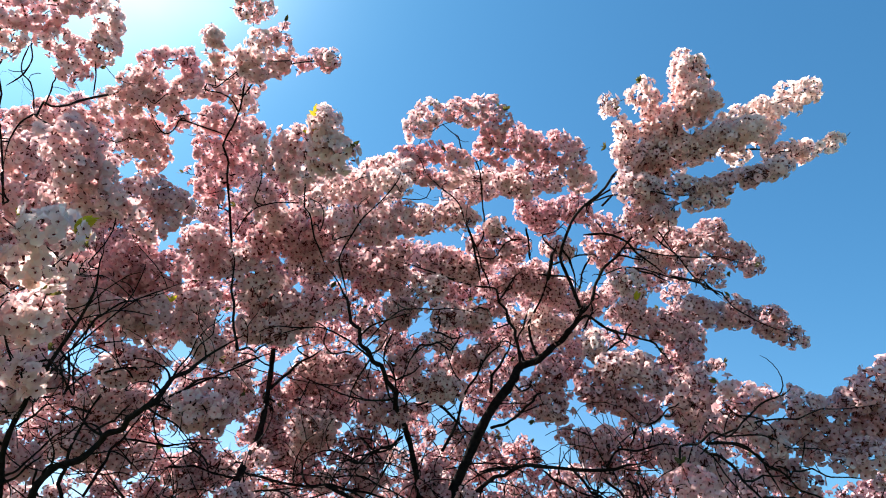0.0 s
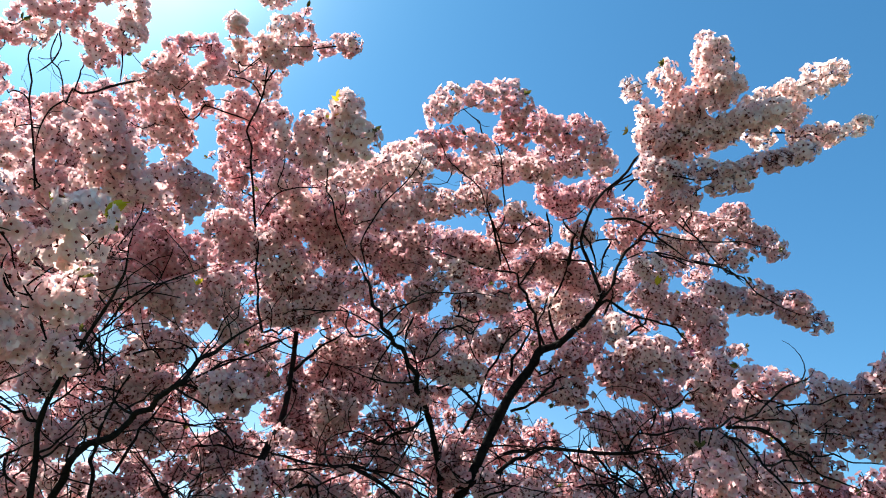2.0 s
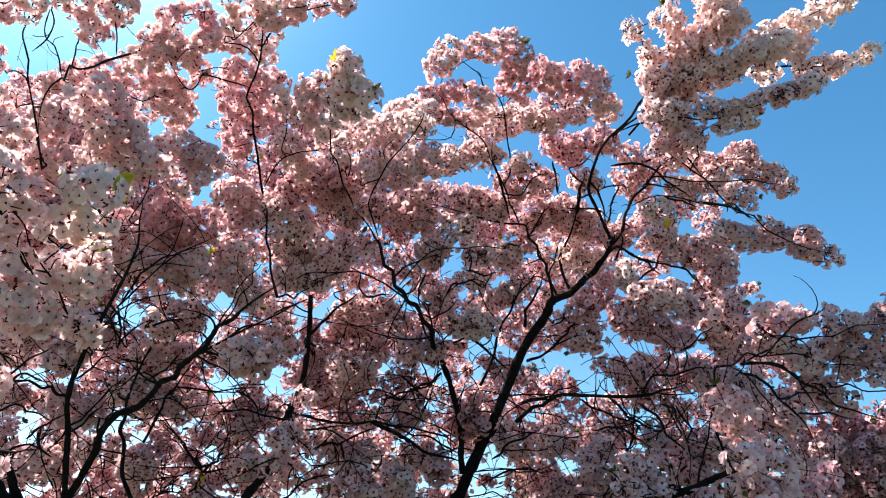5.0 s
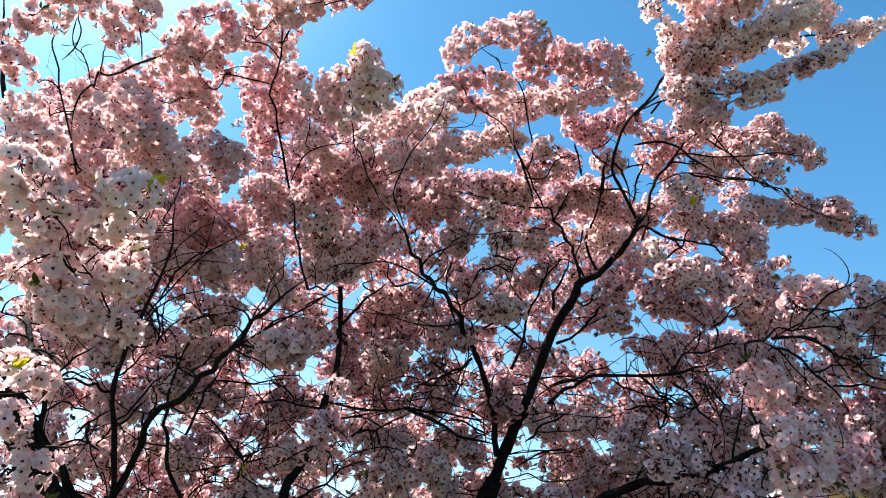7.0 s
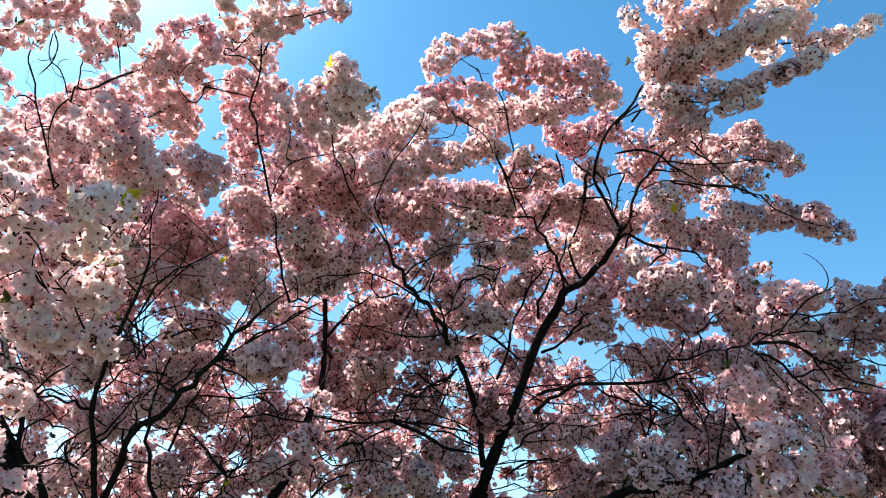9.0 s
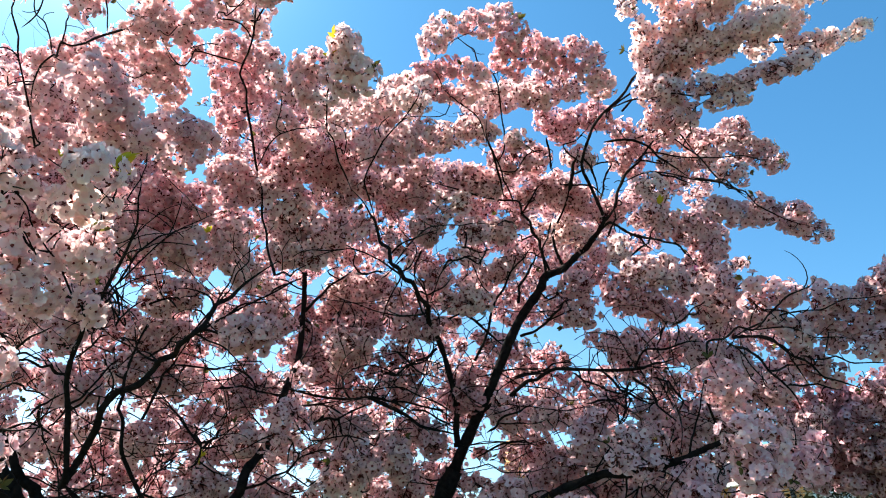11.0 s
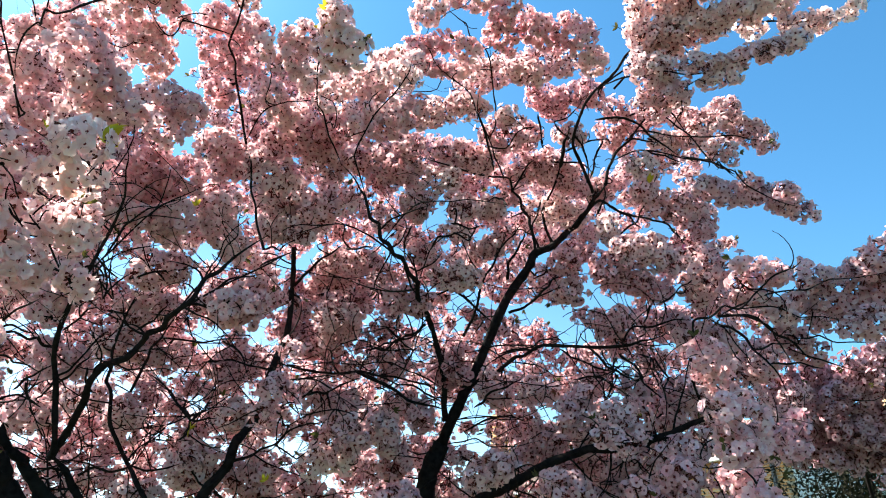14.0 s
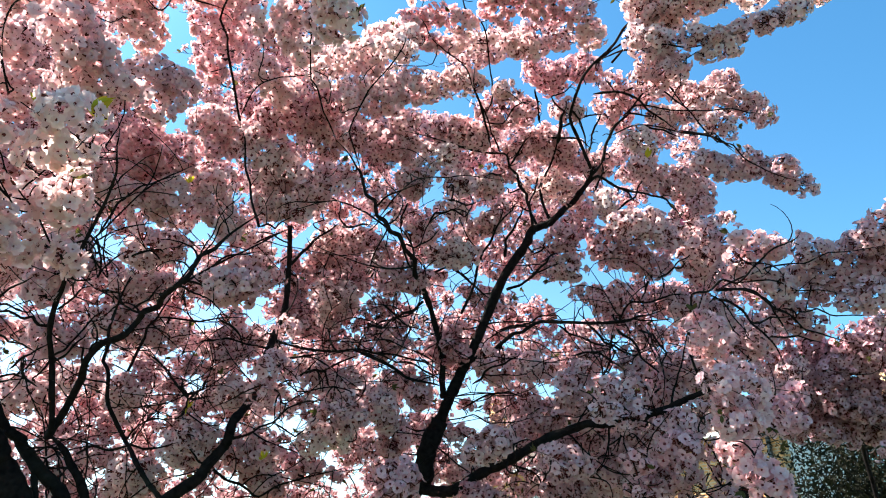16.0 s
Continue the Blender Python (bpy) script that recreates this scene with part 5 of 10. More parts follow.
spray(main, [(1.551, 2.725, 3.136), (1.612, 2.771, 3.150)], 0.043)
spray(main, [(0.822, 3.066, 3.173), (0.849, 3.143, 3.164)], 0.076, petal=PETAL_PALE)
spray(main, [(0.854, 2.992, 3.005), (1.032, 3.024, 2.990), (1.158, 3.078, 2.942)], 0.090, petal=PETAL_PALE)
spray(main, [(0.774, 3.050, 2.916), (0.925, 3.101, 2.880), (1.051, 3.161, 2.820)], 0.090)
spray(main, [(0.748, 3.142, 2.678), (0.853, 3.174, 2.729)], 0.068)
spray(main, [(1.150, 2.759, 2.804), (1.122, 2.865, 2.744), (1.228, 2.905, 2.721)], 0.110, petal=PETAL_PALE)
spray(main, [(1.187, 2.548, 2.711), (1.273, 2.585, 2.691), (1.361, 2.615, 2.687)], 0.055)
spray(main, [(1.210, 2.564, 2.648), (1.210, 2.643, 2.620)], 0.060)
spray(main, [(1.545, 2.786, 2.729), (1.670, 2.795, 2.732), (1.793, 2.798, 2.743), (1.808, 2.621, 2.742), (1.900, 2.610, 2.822)], 0.081)
spray(main, [(1.598, 2.881, 2.644), (1.751, 2.876, 2.643), (1.878, 2.873, 2.668), (1.895, 2.697, 2.653)], 0.108)
spray(main, [(1.291, 2.637, 2.595), (1.367, 2.682, 2.565), (1.412, 2.749, 2.507)], 0.066)
spray(main, [(1.688, 2.751, 2.519), (1.845, 2.739, 2.504)], 0.094)
spray(main, [(1.408, 2.802, 2.501), (1.502, 2.845, 2.447), (1.589, 2.883, 2.411)], 0.065)
spray(main, [(1.104, 3.085, 2.609), (1.227, 3.118, 2.605), (1.347, 3.154, 2.578)], 0.095, petal=PETAL_PALE)
spray(main, [(1.025, 3.115, 2.686), (1.103, 3.164, 2.689)], 0.057)
spray(main, [(1.310, 2.700, 2.346), (1.224, 2.801, 2.371)], 0.067)
spray(main, [(0.929, 2.430, 2.332), (0.982, 2.488, 2.265), (1.021, 2.544, 2.214)], 0.075)
spray(main, [(0.777, 1.969, 2.038), (0.878, 1.982, 2.004), (0.874, 2.038, 1.958), (0.798, 1.980, 1.929)], 0.059)
spray(main, [(0.849, 2.172, 1.882), (0.914, 2.200, 1.858)], 0.078)
spray(main, [(0.873, 2.103, 1.771), (0.953, 2.121, 1.738), (0.922, 2.185, 1.697)], 0.084)
spray(main, [(0.860, 3.161, 2.333), (0.831, 3.226, 2.390)], 0.084)
spray(main, [(0.643, 3.208, 2.183), (0.601, 3.290, 2.147)], 0.095, petal=PETAL_PALE)
spray(main, [(0.907, 3.026, 2.212), (0.995, 3.062, 2.241)], 0.091)
spray(main, [(0.886, 2.631, 1.908), (0.800, 2.721, 1.860), (0.865, 2.764, 1.801)], 0.089)
spray(main, [(0.650, 3.173, 1.908), (0.775, 3.217, 1.859), (0.709, 3.303, 1.795)], 0.093)
spray(main, [(0.401, 3.405, 2.229), (0.514, 3.470, 2.180), (0.351, 3.565, 2.146)], 0.101)
spray(main, [(0.222, 2.941, 2.016), (0.115, 3.010, 1.983)], 0.085)
spray(main, [(0.392, 2.870, 1.934), (0.520, 2.913, 1.911)], 0.083)
spray(main, [(0.070, 3.185, 3.395), (0.191, 3.254, 3.416), (0.301, 3.329, 3.421)], 0.079, petal=PETAL_PALE)
spray(main, [(-0.060, 2.945, 3.012), (-0.129, 3.007, 3.026)], 0.062)
spray(main, [(0.310, 3.331, 3.254), (0.207, 3.428, 3.234), (0.131, 3.517, 3.223)], 0.081)
spray(main, [(-0.024, 3.106, 2.968), (0.140, 3.182, 2.964)], 0.082, petal=PETAL_PALE)
spray(main, [(-0.369, 3.506, 3.191), (-0.564, 3.534, 3.253)], 0.097)
spray(mid, [(-0.673, 3.746, 3.367), (-0.749, 3.869, 3.259), (-0.562, 3.997, 3.257)], 0.114, petal=PETAL_PALE)
spray(main, [(-0.276, 3.008, 2.817), (-0.126, 3.093, 2.817)], 0.084)
spray(main, [(0.629, 3.362, 3.439), (0.762, 3.444, 3.404)], 0.087, petal=PETAL_SUNLIT)
spray(main, [(0.540, 3.284, 3.687), (0.707, 3.373, 3.646), (0.814, 3.433, 3.663)], 0.113, petal=PETAL_PALE)
spray(main, [(0.244, 3.057, 3.580), (0.005, 3.104, 3.646), (0.127, 3.174, 3.673)], 0.094, petal=PETAL_PALE)
spray(main, [(-0.145, 2.927, 3.499), (-0.279, 2.991, 3.504)], 0.104, petal=PETAL_PALE)
spray(mid, [(-0.467, 2.663, 3.182), (-0.587, 2.734, 3.135)], 0.094)
spray(main, [(-0.074, 2.852, 3.199), (-0.198, 2.902, 3.226)], 0.062)
spray(mid, [(-0.638, 3.213, 2.839), (-0.516, 3.320, 2.820), (-0.606, 3.398, 2.760)], 0.106)
spray(mid, [(-0.874, 3.120, 2.916), (-0.945, 3.158, 2.960)], 0.100)
spray(main, [(0.656, 3.159, 3.049), (0.584, 3.240, 3.069)], 0.088)
spray(main, [(0.638, 3.219, 2.912), (0.578, 3.317, 2.877)], 0.088, petal=PETAL_PALE)
spray(main, [(-0.296, 3.305, 2.635), (-0.289, 3.388, 2.600)], 0.102)
spray(main, [(0.010, 3.386, 2.615), (0.049, 3.477, 2.547), (-0.039, 3.544, 2.569)], 0.094)
spray(main, [(-0.309, 3.099, 2.258), (-0.394, 3.158, 2.234), (-0.273, 3.248, 2.180)], 0.091)
spray(main, [(-0.255, 3.257, 2.128), (-0.289, 3.331, 2.062)], 0.088)
spray(main, [(-0.250, 2.627, 1.856), (-0.172, 2.687, 1.877), (-0.242, 2.740, 1.783)], 0.085)
spray(mid, [(-0.489, 2.878, 2.153), (-0.405, 2.948, 2.185)], 0.090)
spray(mid, [(-0.606, 2.997, 2.082), (-0.451, 3.092, 2.076)], 0.073, petal=PETAL_PALE)
spray(mid, [(-0.738, 3.389, 2.036), (-0.713, 3.472, 1.991)], 0.100)
spray(mid, [(-0.854, 3.171, 2.067), (-0.967, 3.210, 2.052), (-0.861, 3.323, 1.932)], 0.095)
spray(mid, [(-1.154, 2.984, 2.128), (-1.111, 3.077, 2.091), (-1.221, 3.111, 2.051)], 0.108)
spray(mid, [(-1.020, 3.121, 2.346), (-0.991, 3.210, 2.310)], 0.095, petal=PETAL_PALE)
spray(mid, [(-1.104, 3.161, 2.521), (-0.974, 3.259, 2.597)], 0.095)
spray(left, [(-1.473, 3.052, 2.352), (-1.565, 3.088, 2.337)], 0.088)
spray(left, [(-1.543, 2.551, 2.251), (-1.638, 2.568, 2.236)], 0.087)
spray(left, [(-1.421, 2.519, 2.413), (-1.568, 2.489, 2.456)], 0.086)
spray(left, [(-1.395, 3.051, 2.004), (-1.356, 3.151, 1.940), (-1.490, 3.165, 1.947)], 0.088, petal=PETAL_PALE)
spray(left, [(-1.505, 2.699, 1.974), (-1.550, 2.750, 1.939)], 0.063)
spray(mid, [(-0.698, 3.329, 2.488), (-0.604, 3.444, 2.395), (-0.501, 3.520, 2.465)], 0.100)
spray(mid, [(-0.909, 3.616, 2.857), (-0.806, 3.727, 2.853), (-0.695, 3.827, 2.879)], 0.110)
spray(main, [(-0.142, 3.376, 2.303), (-0.199, 3.430, 2.374)], 0.098)
spray(mid, [(-0.853, 3.300, 1.931), (-0.922, 3.350, 1.963)], 0.087)
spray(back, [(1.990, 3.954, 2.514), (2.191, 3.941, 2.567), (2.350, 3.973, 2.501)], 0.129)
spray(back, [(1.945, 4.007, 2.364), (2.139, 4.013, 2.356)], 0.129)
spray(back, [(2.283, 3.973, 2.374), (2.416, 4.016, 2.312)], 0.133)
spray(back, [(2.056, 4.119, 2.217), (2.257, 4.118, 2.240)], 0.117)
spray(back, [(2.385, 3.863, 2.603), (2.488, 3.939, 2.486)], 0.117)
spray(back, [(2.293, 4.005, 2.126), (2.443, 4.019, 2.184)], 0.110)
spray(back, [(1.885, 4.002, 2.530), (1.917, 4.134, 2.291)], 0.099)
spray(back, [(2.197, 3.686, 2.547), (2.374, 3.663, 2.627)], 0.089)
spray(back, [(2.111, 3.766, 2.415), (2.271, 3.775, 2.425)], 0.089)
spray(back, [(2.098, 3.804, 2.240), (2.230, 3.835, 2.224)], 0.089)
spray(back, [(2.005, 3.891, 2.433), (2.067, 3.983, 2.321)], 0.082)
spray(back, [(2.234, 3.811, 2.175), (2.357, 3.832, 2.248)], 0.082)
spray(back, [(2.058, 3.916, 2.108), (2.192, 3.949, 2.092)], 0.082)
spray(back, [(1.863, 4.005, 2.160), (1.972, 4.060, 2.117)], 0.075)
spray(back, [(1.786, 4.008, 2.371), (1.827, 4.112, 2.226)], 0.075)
spray(left, [(-2.383, 2.685, 4.336), (-2.394, 2.865, 4.416)], 0.089, True)
spray(left, [(-2.099, 2.509, 4.152), (-1.863, 2.492, 4.065)], 0.085, True)
spray(left, [(-1.908, 2.564, 4.210), (-1.844, 2.553, 4.082)], 0.084, True)
spray(left, [(-1.721, 2.517, 4.159), (-1.891, 2.649, 4.203)], 0.088, True)
spray(left, [(-1.654, 2.907, 4.391), (-1.517, 2.737, 4.351)], 0.087, True)
spray(mid, [(-1.289, 3.057, 4.690), (-1.455, 3.130, 4.643)], 0.091, True)
spray(mid, [(-1.038, 2.825, 4.271), (-1.081, 2.835, 4.391)], 0.084, True)
spray(left, [(-2.024, 2.277, 3.797), (-1.959, 2.275, 3.923)], 0.066, True)
spray(left, [(-2.513, 2.829, 4.305), (-2.393, 2.879, 4.317)], 0.085, True)
spray(left, [(-2.268, 2.746, 4.344), (-2.298, 2.954, 4.414)], 0.096, True)
spray(left, [(-2.091, 2.705, 4.321), (-2.189, 2.700, 4.231)], 0.089, True)
spray(left, [(-1.930, 2.711, 4.321), (-2.006, 2.830, 4.289)], 0.075, True)
spray(left, [(-1.681, 2.461, 3.879), (-1.650, 2.416, 3.953)], 0.077, True)
spray(left, [(-1.819, 2.717, 4.290), (-1.661, 2.745, 4.272)], 0.071, True)
spray(left, [(-1.851, 2.883, 4.336), (-1.716, 2.912, 4.415)], 0.093, True)
spray(left, [(-1.720, 3.191, 4.612), (-1.848, 3.347, 4.633)], 0.080, True)
spray(mid, [(-1.155, 2.850, 4.174), (-1.041, 2.778, 4.235)], 0.083, True)
spray(mid, [(-1.123, 3.050, 4.420), (-1.015, 3.176, 4.518)], 0.085, True)
spray(mid, [(-0.805, 2.786, 4.158), (-0.603, 2.732, 4.036)], 0.065, True, petal=PETAL_PALE)
spray(left, [(-2.406, 2.694, 4.080), (-2.582, 2.696, 4.018)], 0.083, True)
spray(left, [(-2.340, 2.796, 4.120), (-2.361, 2.609, 4.067)], 0.088, True)
spray(left, [(-2.442, 2.811, 4.108), (-2.387, 2.808, 4.189)], 0.089, True)
spray(left, [(-2.456, 2.940, 4.303), (-2.436, 3.012, 4.466)], 0.098, True)
spray(left, [(-1.932, 2.540, 3.952), (-1.989, 2.613, 3.928)], 0.081, True, petal=PETAL_PALE)
spray(left, [(-1.893, 2.708, 4.140), (-1.944, 2.716, 4.006)], 0.086, True)
spray(left, [(-2.013, 2.887, 4.262), (-1.956, 3.049, 4.348)], 0.077, True)
spray(left, [(-2.012, 2.908, 4.369), (-1.894, 2.983, 4.336)], 0.098, True)
spray(left, [(-1.558, 2.582, 3.863), (-1.515, 2.567, 3.989)], 0.083, True)
spray(mid, [(-1.123, 2.837, 4.134), (-1.252, 2.810, 4.043)], 0.066, True)
spray(mid, [(-1.356, 3.203, 4.341), (-1.238, 3.251, 4.507)], 0.099, True)
spray(mid, [(-0.993, 3.086, 4.211), (-1.128, 3.102, 4.372)], 0.088, True)
spray(mid, [(-0.932, 3.009, 4.246), (-0.764, 3.045, 4.178)], 0.072, True)
spray(mid, [(-0.654, 2.844, 4.195), (-0.741, 2.705, 4.031)], 0.079, True, petal=PETAL_PALE)
spray(mid, [(-0.634, 3.071, 4.209), (-0.482, 2.963, 4.158)], 0.067, True)
spray(mid, [(-0.498, 3.376, 4.535), (-0.745, 3.338, 4.493)], 0.102, True)
spray(main, [(-0.205, 2.925, 4.071), (-0.361, 2.945, 4.127)], 0.078, True, petal=PETAL_PALE)
spray(left, [(-2.026, 2.477, 3.836), (-1.982, 2.430, 3.705)], 0.083, True)
spray(left, [(-2.106, 2.594, 3.863), (-2.047, 2.640, 4.024)], 0.086, True)
spray(left, [(-1.943, 2.764, 3.951), (-1.949, 2.573, 3.848)], 0.075, True)
spray(left, [(-1.793, 2.499, 3.867), (-1.893, 2.669, 3.898)], 0.076, True)
spray(left, [(-1.892, 2.938, 4.144), (-1.936, 2.915, 4.011)], 0.090, True)
spray(left, [(-1.737, 2.764, 3.967), (-1.700, 2.848, 3.954)], 0.073, True)
spray(left, [(-1.680, 2.681, 3.996), (-1.668, 2.784, 3.940)], 0.073, True)
spray(mid, [(-1.039, 3.091, 4.315), (-1.063, 3.066, 4.191)], 0.075, True, petal=PETAL_PALE)
spray(mid, [(-0.861, 2.868, 3.995), (-1.000, 2.935, 3.935)], 0.064, True)
spray(mid, [(-0.927, 3.458, 4.538), (-1.099, 3.440, 4.484)], 0.091, True)
spray(mid, [(-0.763, 3.395, 4.394), (-0.999, 3.444, 4.426)], 0.102, True)
spray(mid, [(-0.597, 3.240, 4.291), (-0.695, 3.221, 4.402)], 0.081, True)
spray(mid, [(-0.655, 3.395, 4.344), (-0.447, 3.448, 4.454)], 0.093, True)
spray(main, [(-0.577, 3.332, 4.363), (-0.347, 3.311, 4.262)], 0.086, True)
spray(left, [(-2.485, 3.031, 4.037), (-2.554, 2.855, 3.903)], 0.106, True)
spray(left, [(-2.392, 2.994, 4.149), (-2.429, 2.996, 3.980)], 0.105, True)
spray(left, [(-2.326, 2.948, 3.982), (-2.256, 3.069, 4.013)], 0.101, True)
spray(left, [(-1.967, 2.715, 3.926), (-1.983, 2.653, 3.792)], 0.082, True)
spray(left, [(-2.055, 2.779, 3.883), (-1.959, 2.891, 4.009)], 0.094, True)
spray(left, [(-1.810, 2.612, 3.745), (-1.825, 2.762, 3.724)], 0.079, True)
spray(left, [(-1.835, 2.891, 3.964), (-1.738, 2.851, 3.822)], 0.070, True)
spray(left, [(-1.592, 2.951, 3.937), (-1.761, 3.011, 3.930)], 0.081, True)
spray(left, [(-1.952, 3.306, 4.225), (-1.748, 3.313, 4.173)], 0.097, True)
spray(left, [(-1.440, 2.957, 3.953), (-1.553, 2.870, 3.979)], 0.085, True)
spray(mid, [(-1.166, 2.950, 3.939), (-1.224, 2.801, 3.778)], 0.083, True)
spray(mid, [(-1.191, 3.339, 4.270), (-1.126, 3.347, 4.079)], 0.090, True)
spray(mid, [(-1.011, 3.559, 4.374), (-1.144, 3.356, 4.341)], 0.102, True)
spray(mid, [(-0.946, 3.421, 4.327), (-1.018, 3.410, 4.202)], 0.103, True, petal=PETAL_PALE)
spray(mid, [(-0.737, 3.369, 4.181), (-0.792, 3.171, 4.143)], 0.074, True)
spray(mid, [(-0.645, 3.729, 4.411), (-0.867, 3.776, 4.604)], 0.093, True)
spray(mid, [(-0.553, 3.260, 4.064), (-0.509, 3.074, 4.071)], 0.094, True, petal=PETAL_PALE)
spray(main, [(-0.340, 3.430, 4.167), (-0.501, 3.249, 4.126)], 0.075, True, petal=PETAL_PALE)
spray(main, [(-0.291, 3.093, 3.941), (-0.202, 3.110, 4.098)], 0.074, True, petal=PETAL_PALE)
spray(left, [(-2.178, 2.586, 3.699), (-2.275, 2.639, 3.661)], 0.080, True)
spray(left, [(-2.128, 2.520, 3.633), (-1.965, 2.489, 3.526)], 0.078, True)
spray(left, [(-2.153, 2.706, 3.603), (-2.133, 2.819, 3.805)], 0.072, True, petal=PETAL_PALE)
spray(left, [(-2.191, 3.202, 4.078), (-2.296, 3.077, 3.962)], 0.100, True)
spray(left, [(-2.104, 3.112, 3.950), (-2.159, 3.020, 3.846)], 0.086, True)
spray(left, [(-1.653, 2.671, 3.646), (-1.899, 2.733, 3.675)], 0.079, True)
spray(left, [(-2.092, 3.406, 4.106), (-2.034, 3.359, 4.214)], 0.108, True)
spray(left, [(-1.653, 2.975, 3.787), (-1.793, 3.016, 3.941)], 0.094, True)
spray(left, [(-1.509, 2.786, 3.678), (-1.442, 2.950, 3.737)], 0.077, True)
spray(left, [(-1.539, 2.889, 3.884), (-1.497, 3.026, 3.905)], 0.071, True)
spray(mid, [(-1.120, 2.913, 3.827), (-1.123, 3.074, 3.806)], 0.069, True)
spray(mid, [(-1.061, 3.233, 4.067), (-1.284, 3.249, 4.006)], 0.077, True)
spray(mid, [(-0.915, 3.040, 3.887), (-1.040, 3.091, 3.867)], 0.087, True)
spray(mid, [(-0.756, 3.292, 3.983), (-0.906, 3.128, 3.931)], 0.083, True)
spray(mid, [(-0.848, 3.310, 4.024), (-0.715, 3.215, 4.083)], 0.076, True)
spray(mid, [(-0.541, 3.236, 3.976), (-0.733, 3.257, 3.978)], 0.090, True)
spray(mid, [(-0.545, 3.479, 4.083), (-0.611, 3.335, 4.096)], 0.097, True)
spray(main, [(-0.361, 3.243, 3.941), (-0.536, 3.140, 3.872)], 0.071, True)
spray(main, [(-0.219, 3.150, 3.894), (-0.216, 2.993, 3.906)], 0.084, True, petal=PETAL_PALE)
spray(left, [(-2.467, 3.057, 3.857), (-2.572, 3.145, 3.801)], 0.084, True)
spray(left, [(-2.099, 2.658, 3.456), (-2.059, 2.849, 3.629)], 0.070, True)
spray(left, [(-2.050, 2.695, 3.543), (-1.997, 2.825, 3.686)], 0.077, True)
spray(left, [(-1.880, 2.726, 3.587), (-1.888, 2.824, 3.507)], 0.084, True)
spray(left, [(-1.980, 3.185, 3.777), (-1.914, 3.046, 3.820)], 0.081, True, petal=PETAL_PALE)
spray(left, [(-1.581, 2.819, 3.552), (-1.703, 2.751, 3.637)], 0.075, True)
spray(left, [(-1.738, 3.250, 3.903), (-2.007, 3.279, 3.926)], 0.094, True)
spray(left, [(-1.481, 2.988, 3.697), (-1.565, 2.853, 3.606)], 0.090, True)
spray(left, [(-1.696, 3.463, 4.036), (-1.758, 3.353, 3.907)], 0.095, True)
spray(mid, [(-1.199, 2.881, 3.684), (-1.169, 2.799, 3.511)], 0.064, True, petal=PETAL_PALE)
spray(mid, [(-1.204, 3.434, 3.893), (-1.292, 3.376, 4.026)], 0.083, True, petal=PETAL_PALE)
spray(mid, [(-1.375, 3.666, 4.168), (-1.261, 3.820, 4.105)], 0.088, True)
spray(mid, [(-0.983, 3.587, 4.103), (-1.132, 3.376, 4.026)], 0.101, True)
spray(mid, [(-0.824, 3.294, 3.793), (-0.846, 3.255, 3.877)], 0.076, True)
spray(mid, [(-0.657, 3.075, 3.783), (-0.773, 2.966, 3.671)], 0.071, True)
spray(mid, [(-0.948, 3.732, 4.308), (-0.688, 3.787, 4.259)], 0.082, True)
spray(mid, [(-0.452, 3.127, 3.738), (-0.565, 3.032, 3.707)], 0.081, True)
spray(main, [(-0.474, 3.391, 3.959), (-0.286, 3.269, 3.906)], 0.075, True)
spray(main, [(-0.344, 3.594, 4.048), (-0.103, 3.604, 4.066)], 0.095, True)
spray(main, [(0.102, 3.887, 4.246), (-0.114, 3.861, 4.252)], 0.099, True)
spray(main, [(0.373, 3.280, 3.787), (0.170, 3.133, 3.689)], 0.068, True)
spray(main, [(0.386, 3.830, 4.043), (0.558, 3.901, 4.240)], 0.081, True)
spray(left, [(-2.578, 3.147, 3.763), (-2.356, 3.090, 3.771)], 0.088, True)
spray(left, [(-2.055, 2.836, 3.555), (-2.114, 2.790, 3.476)], 0.088, True)
spray(left, [(-1.979, 2.802, 3.459), (-1.972, 2.709, 3.510)], 0.085, True)
spray(left, [(-2.148, 3.138, 3.743), (-2.115, 3.049, 3.783)], 0.098, True)
spray(left, [(-1.781, 2.809, 3.576), (-1.905, 2.963, 3.555)], 0.081, True)
spray(left, [(-1.614, 2.836, 3.568), (-1.614, 2.717, 3.400)], 0.065, True)
spray(left, [(-1.684, 2.899, 3.539), (-1.475, 2.902, 3.451)], 0.072, True)
spray(left, [(-1.450, 2.873, 3.577), (-1.542, 2.695, 3.436)], 0.075, True)
spray(left, [(-1.875, 3.563, 3.880), (-1.680, 3.461, 3.913)], 0.099, True)
spray(left, [(-1.537, 3.141, 3.619), (-1.453, 3.225, 3.740)], 0.080, True)
spray(mid, [(-1.446, 3.229, 3.805), (-1.360, 3.325, 3.741)], 0.088, True)
spray(mid, [(-1.141, 3.165, 3.661), (-1.321, 3.200, 3.710)], 0.070, True)
spray(mid, [(-1.065, 3.239, 3.776), (-1.162, 3.068, 3.701)], 0.091, True)
spray(mid, [(-1.118, 3.345, 3.772), (-1.030, 3.440, 3.967)], 0.083, True)
spray(mid, [(-0.823, 3.150, 3.584), (-0.940, 3.196, 3.767)], 0.084, True)
spray(mid, [(-0.696, 3.371, 3.719), (-0.874, 3.463, 3.830)], 0.080, True)
spray(mid, [(-0.796, 3.593, 3.942), (-0.757, 3.723, 3.841)], 0.090, True)
spray(mid, [(-0.424, 3.370, 3.772), (-0.581, 3.390, 3.846)], 0.079, True)
spray(main, [(-0.345, 3.277, 3.723), (-0.571, 3.308, 3.837)], 0.087, True)
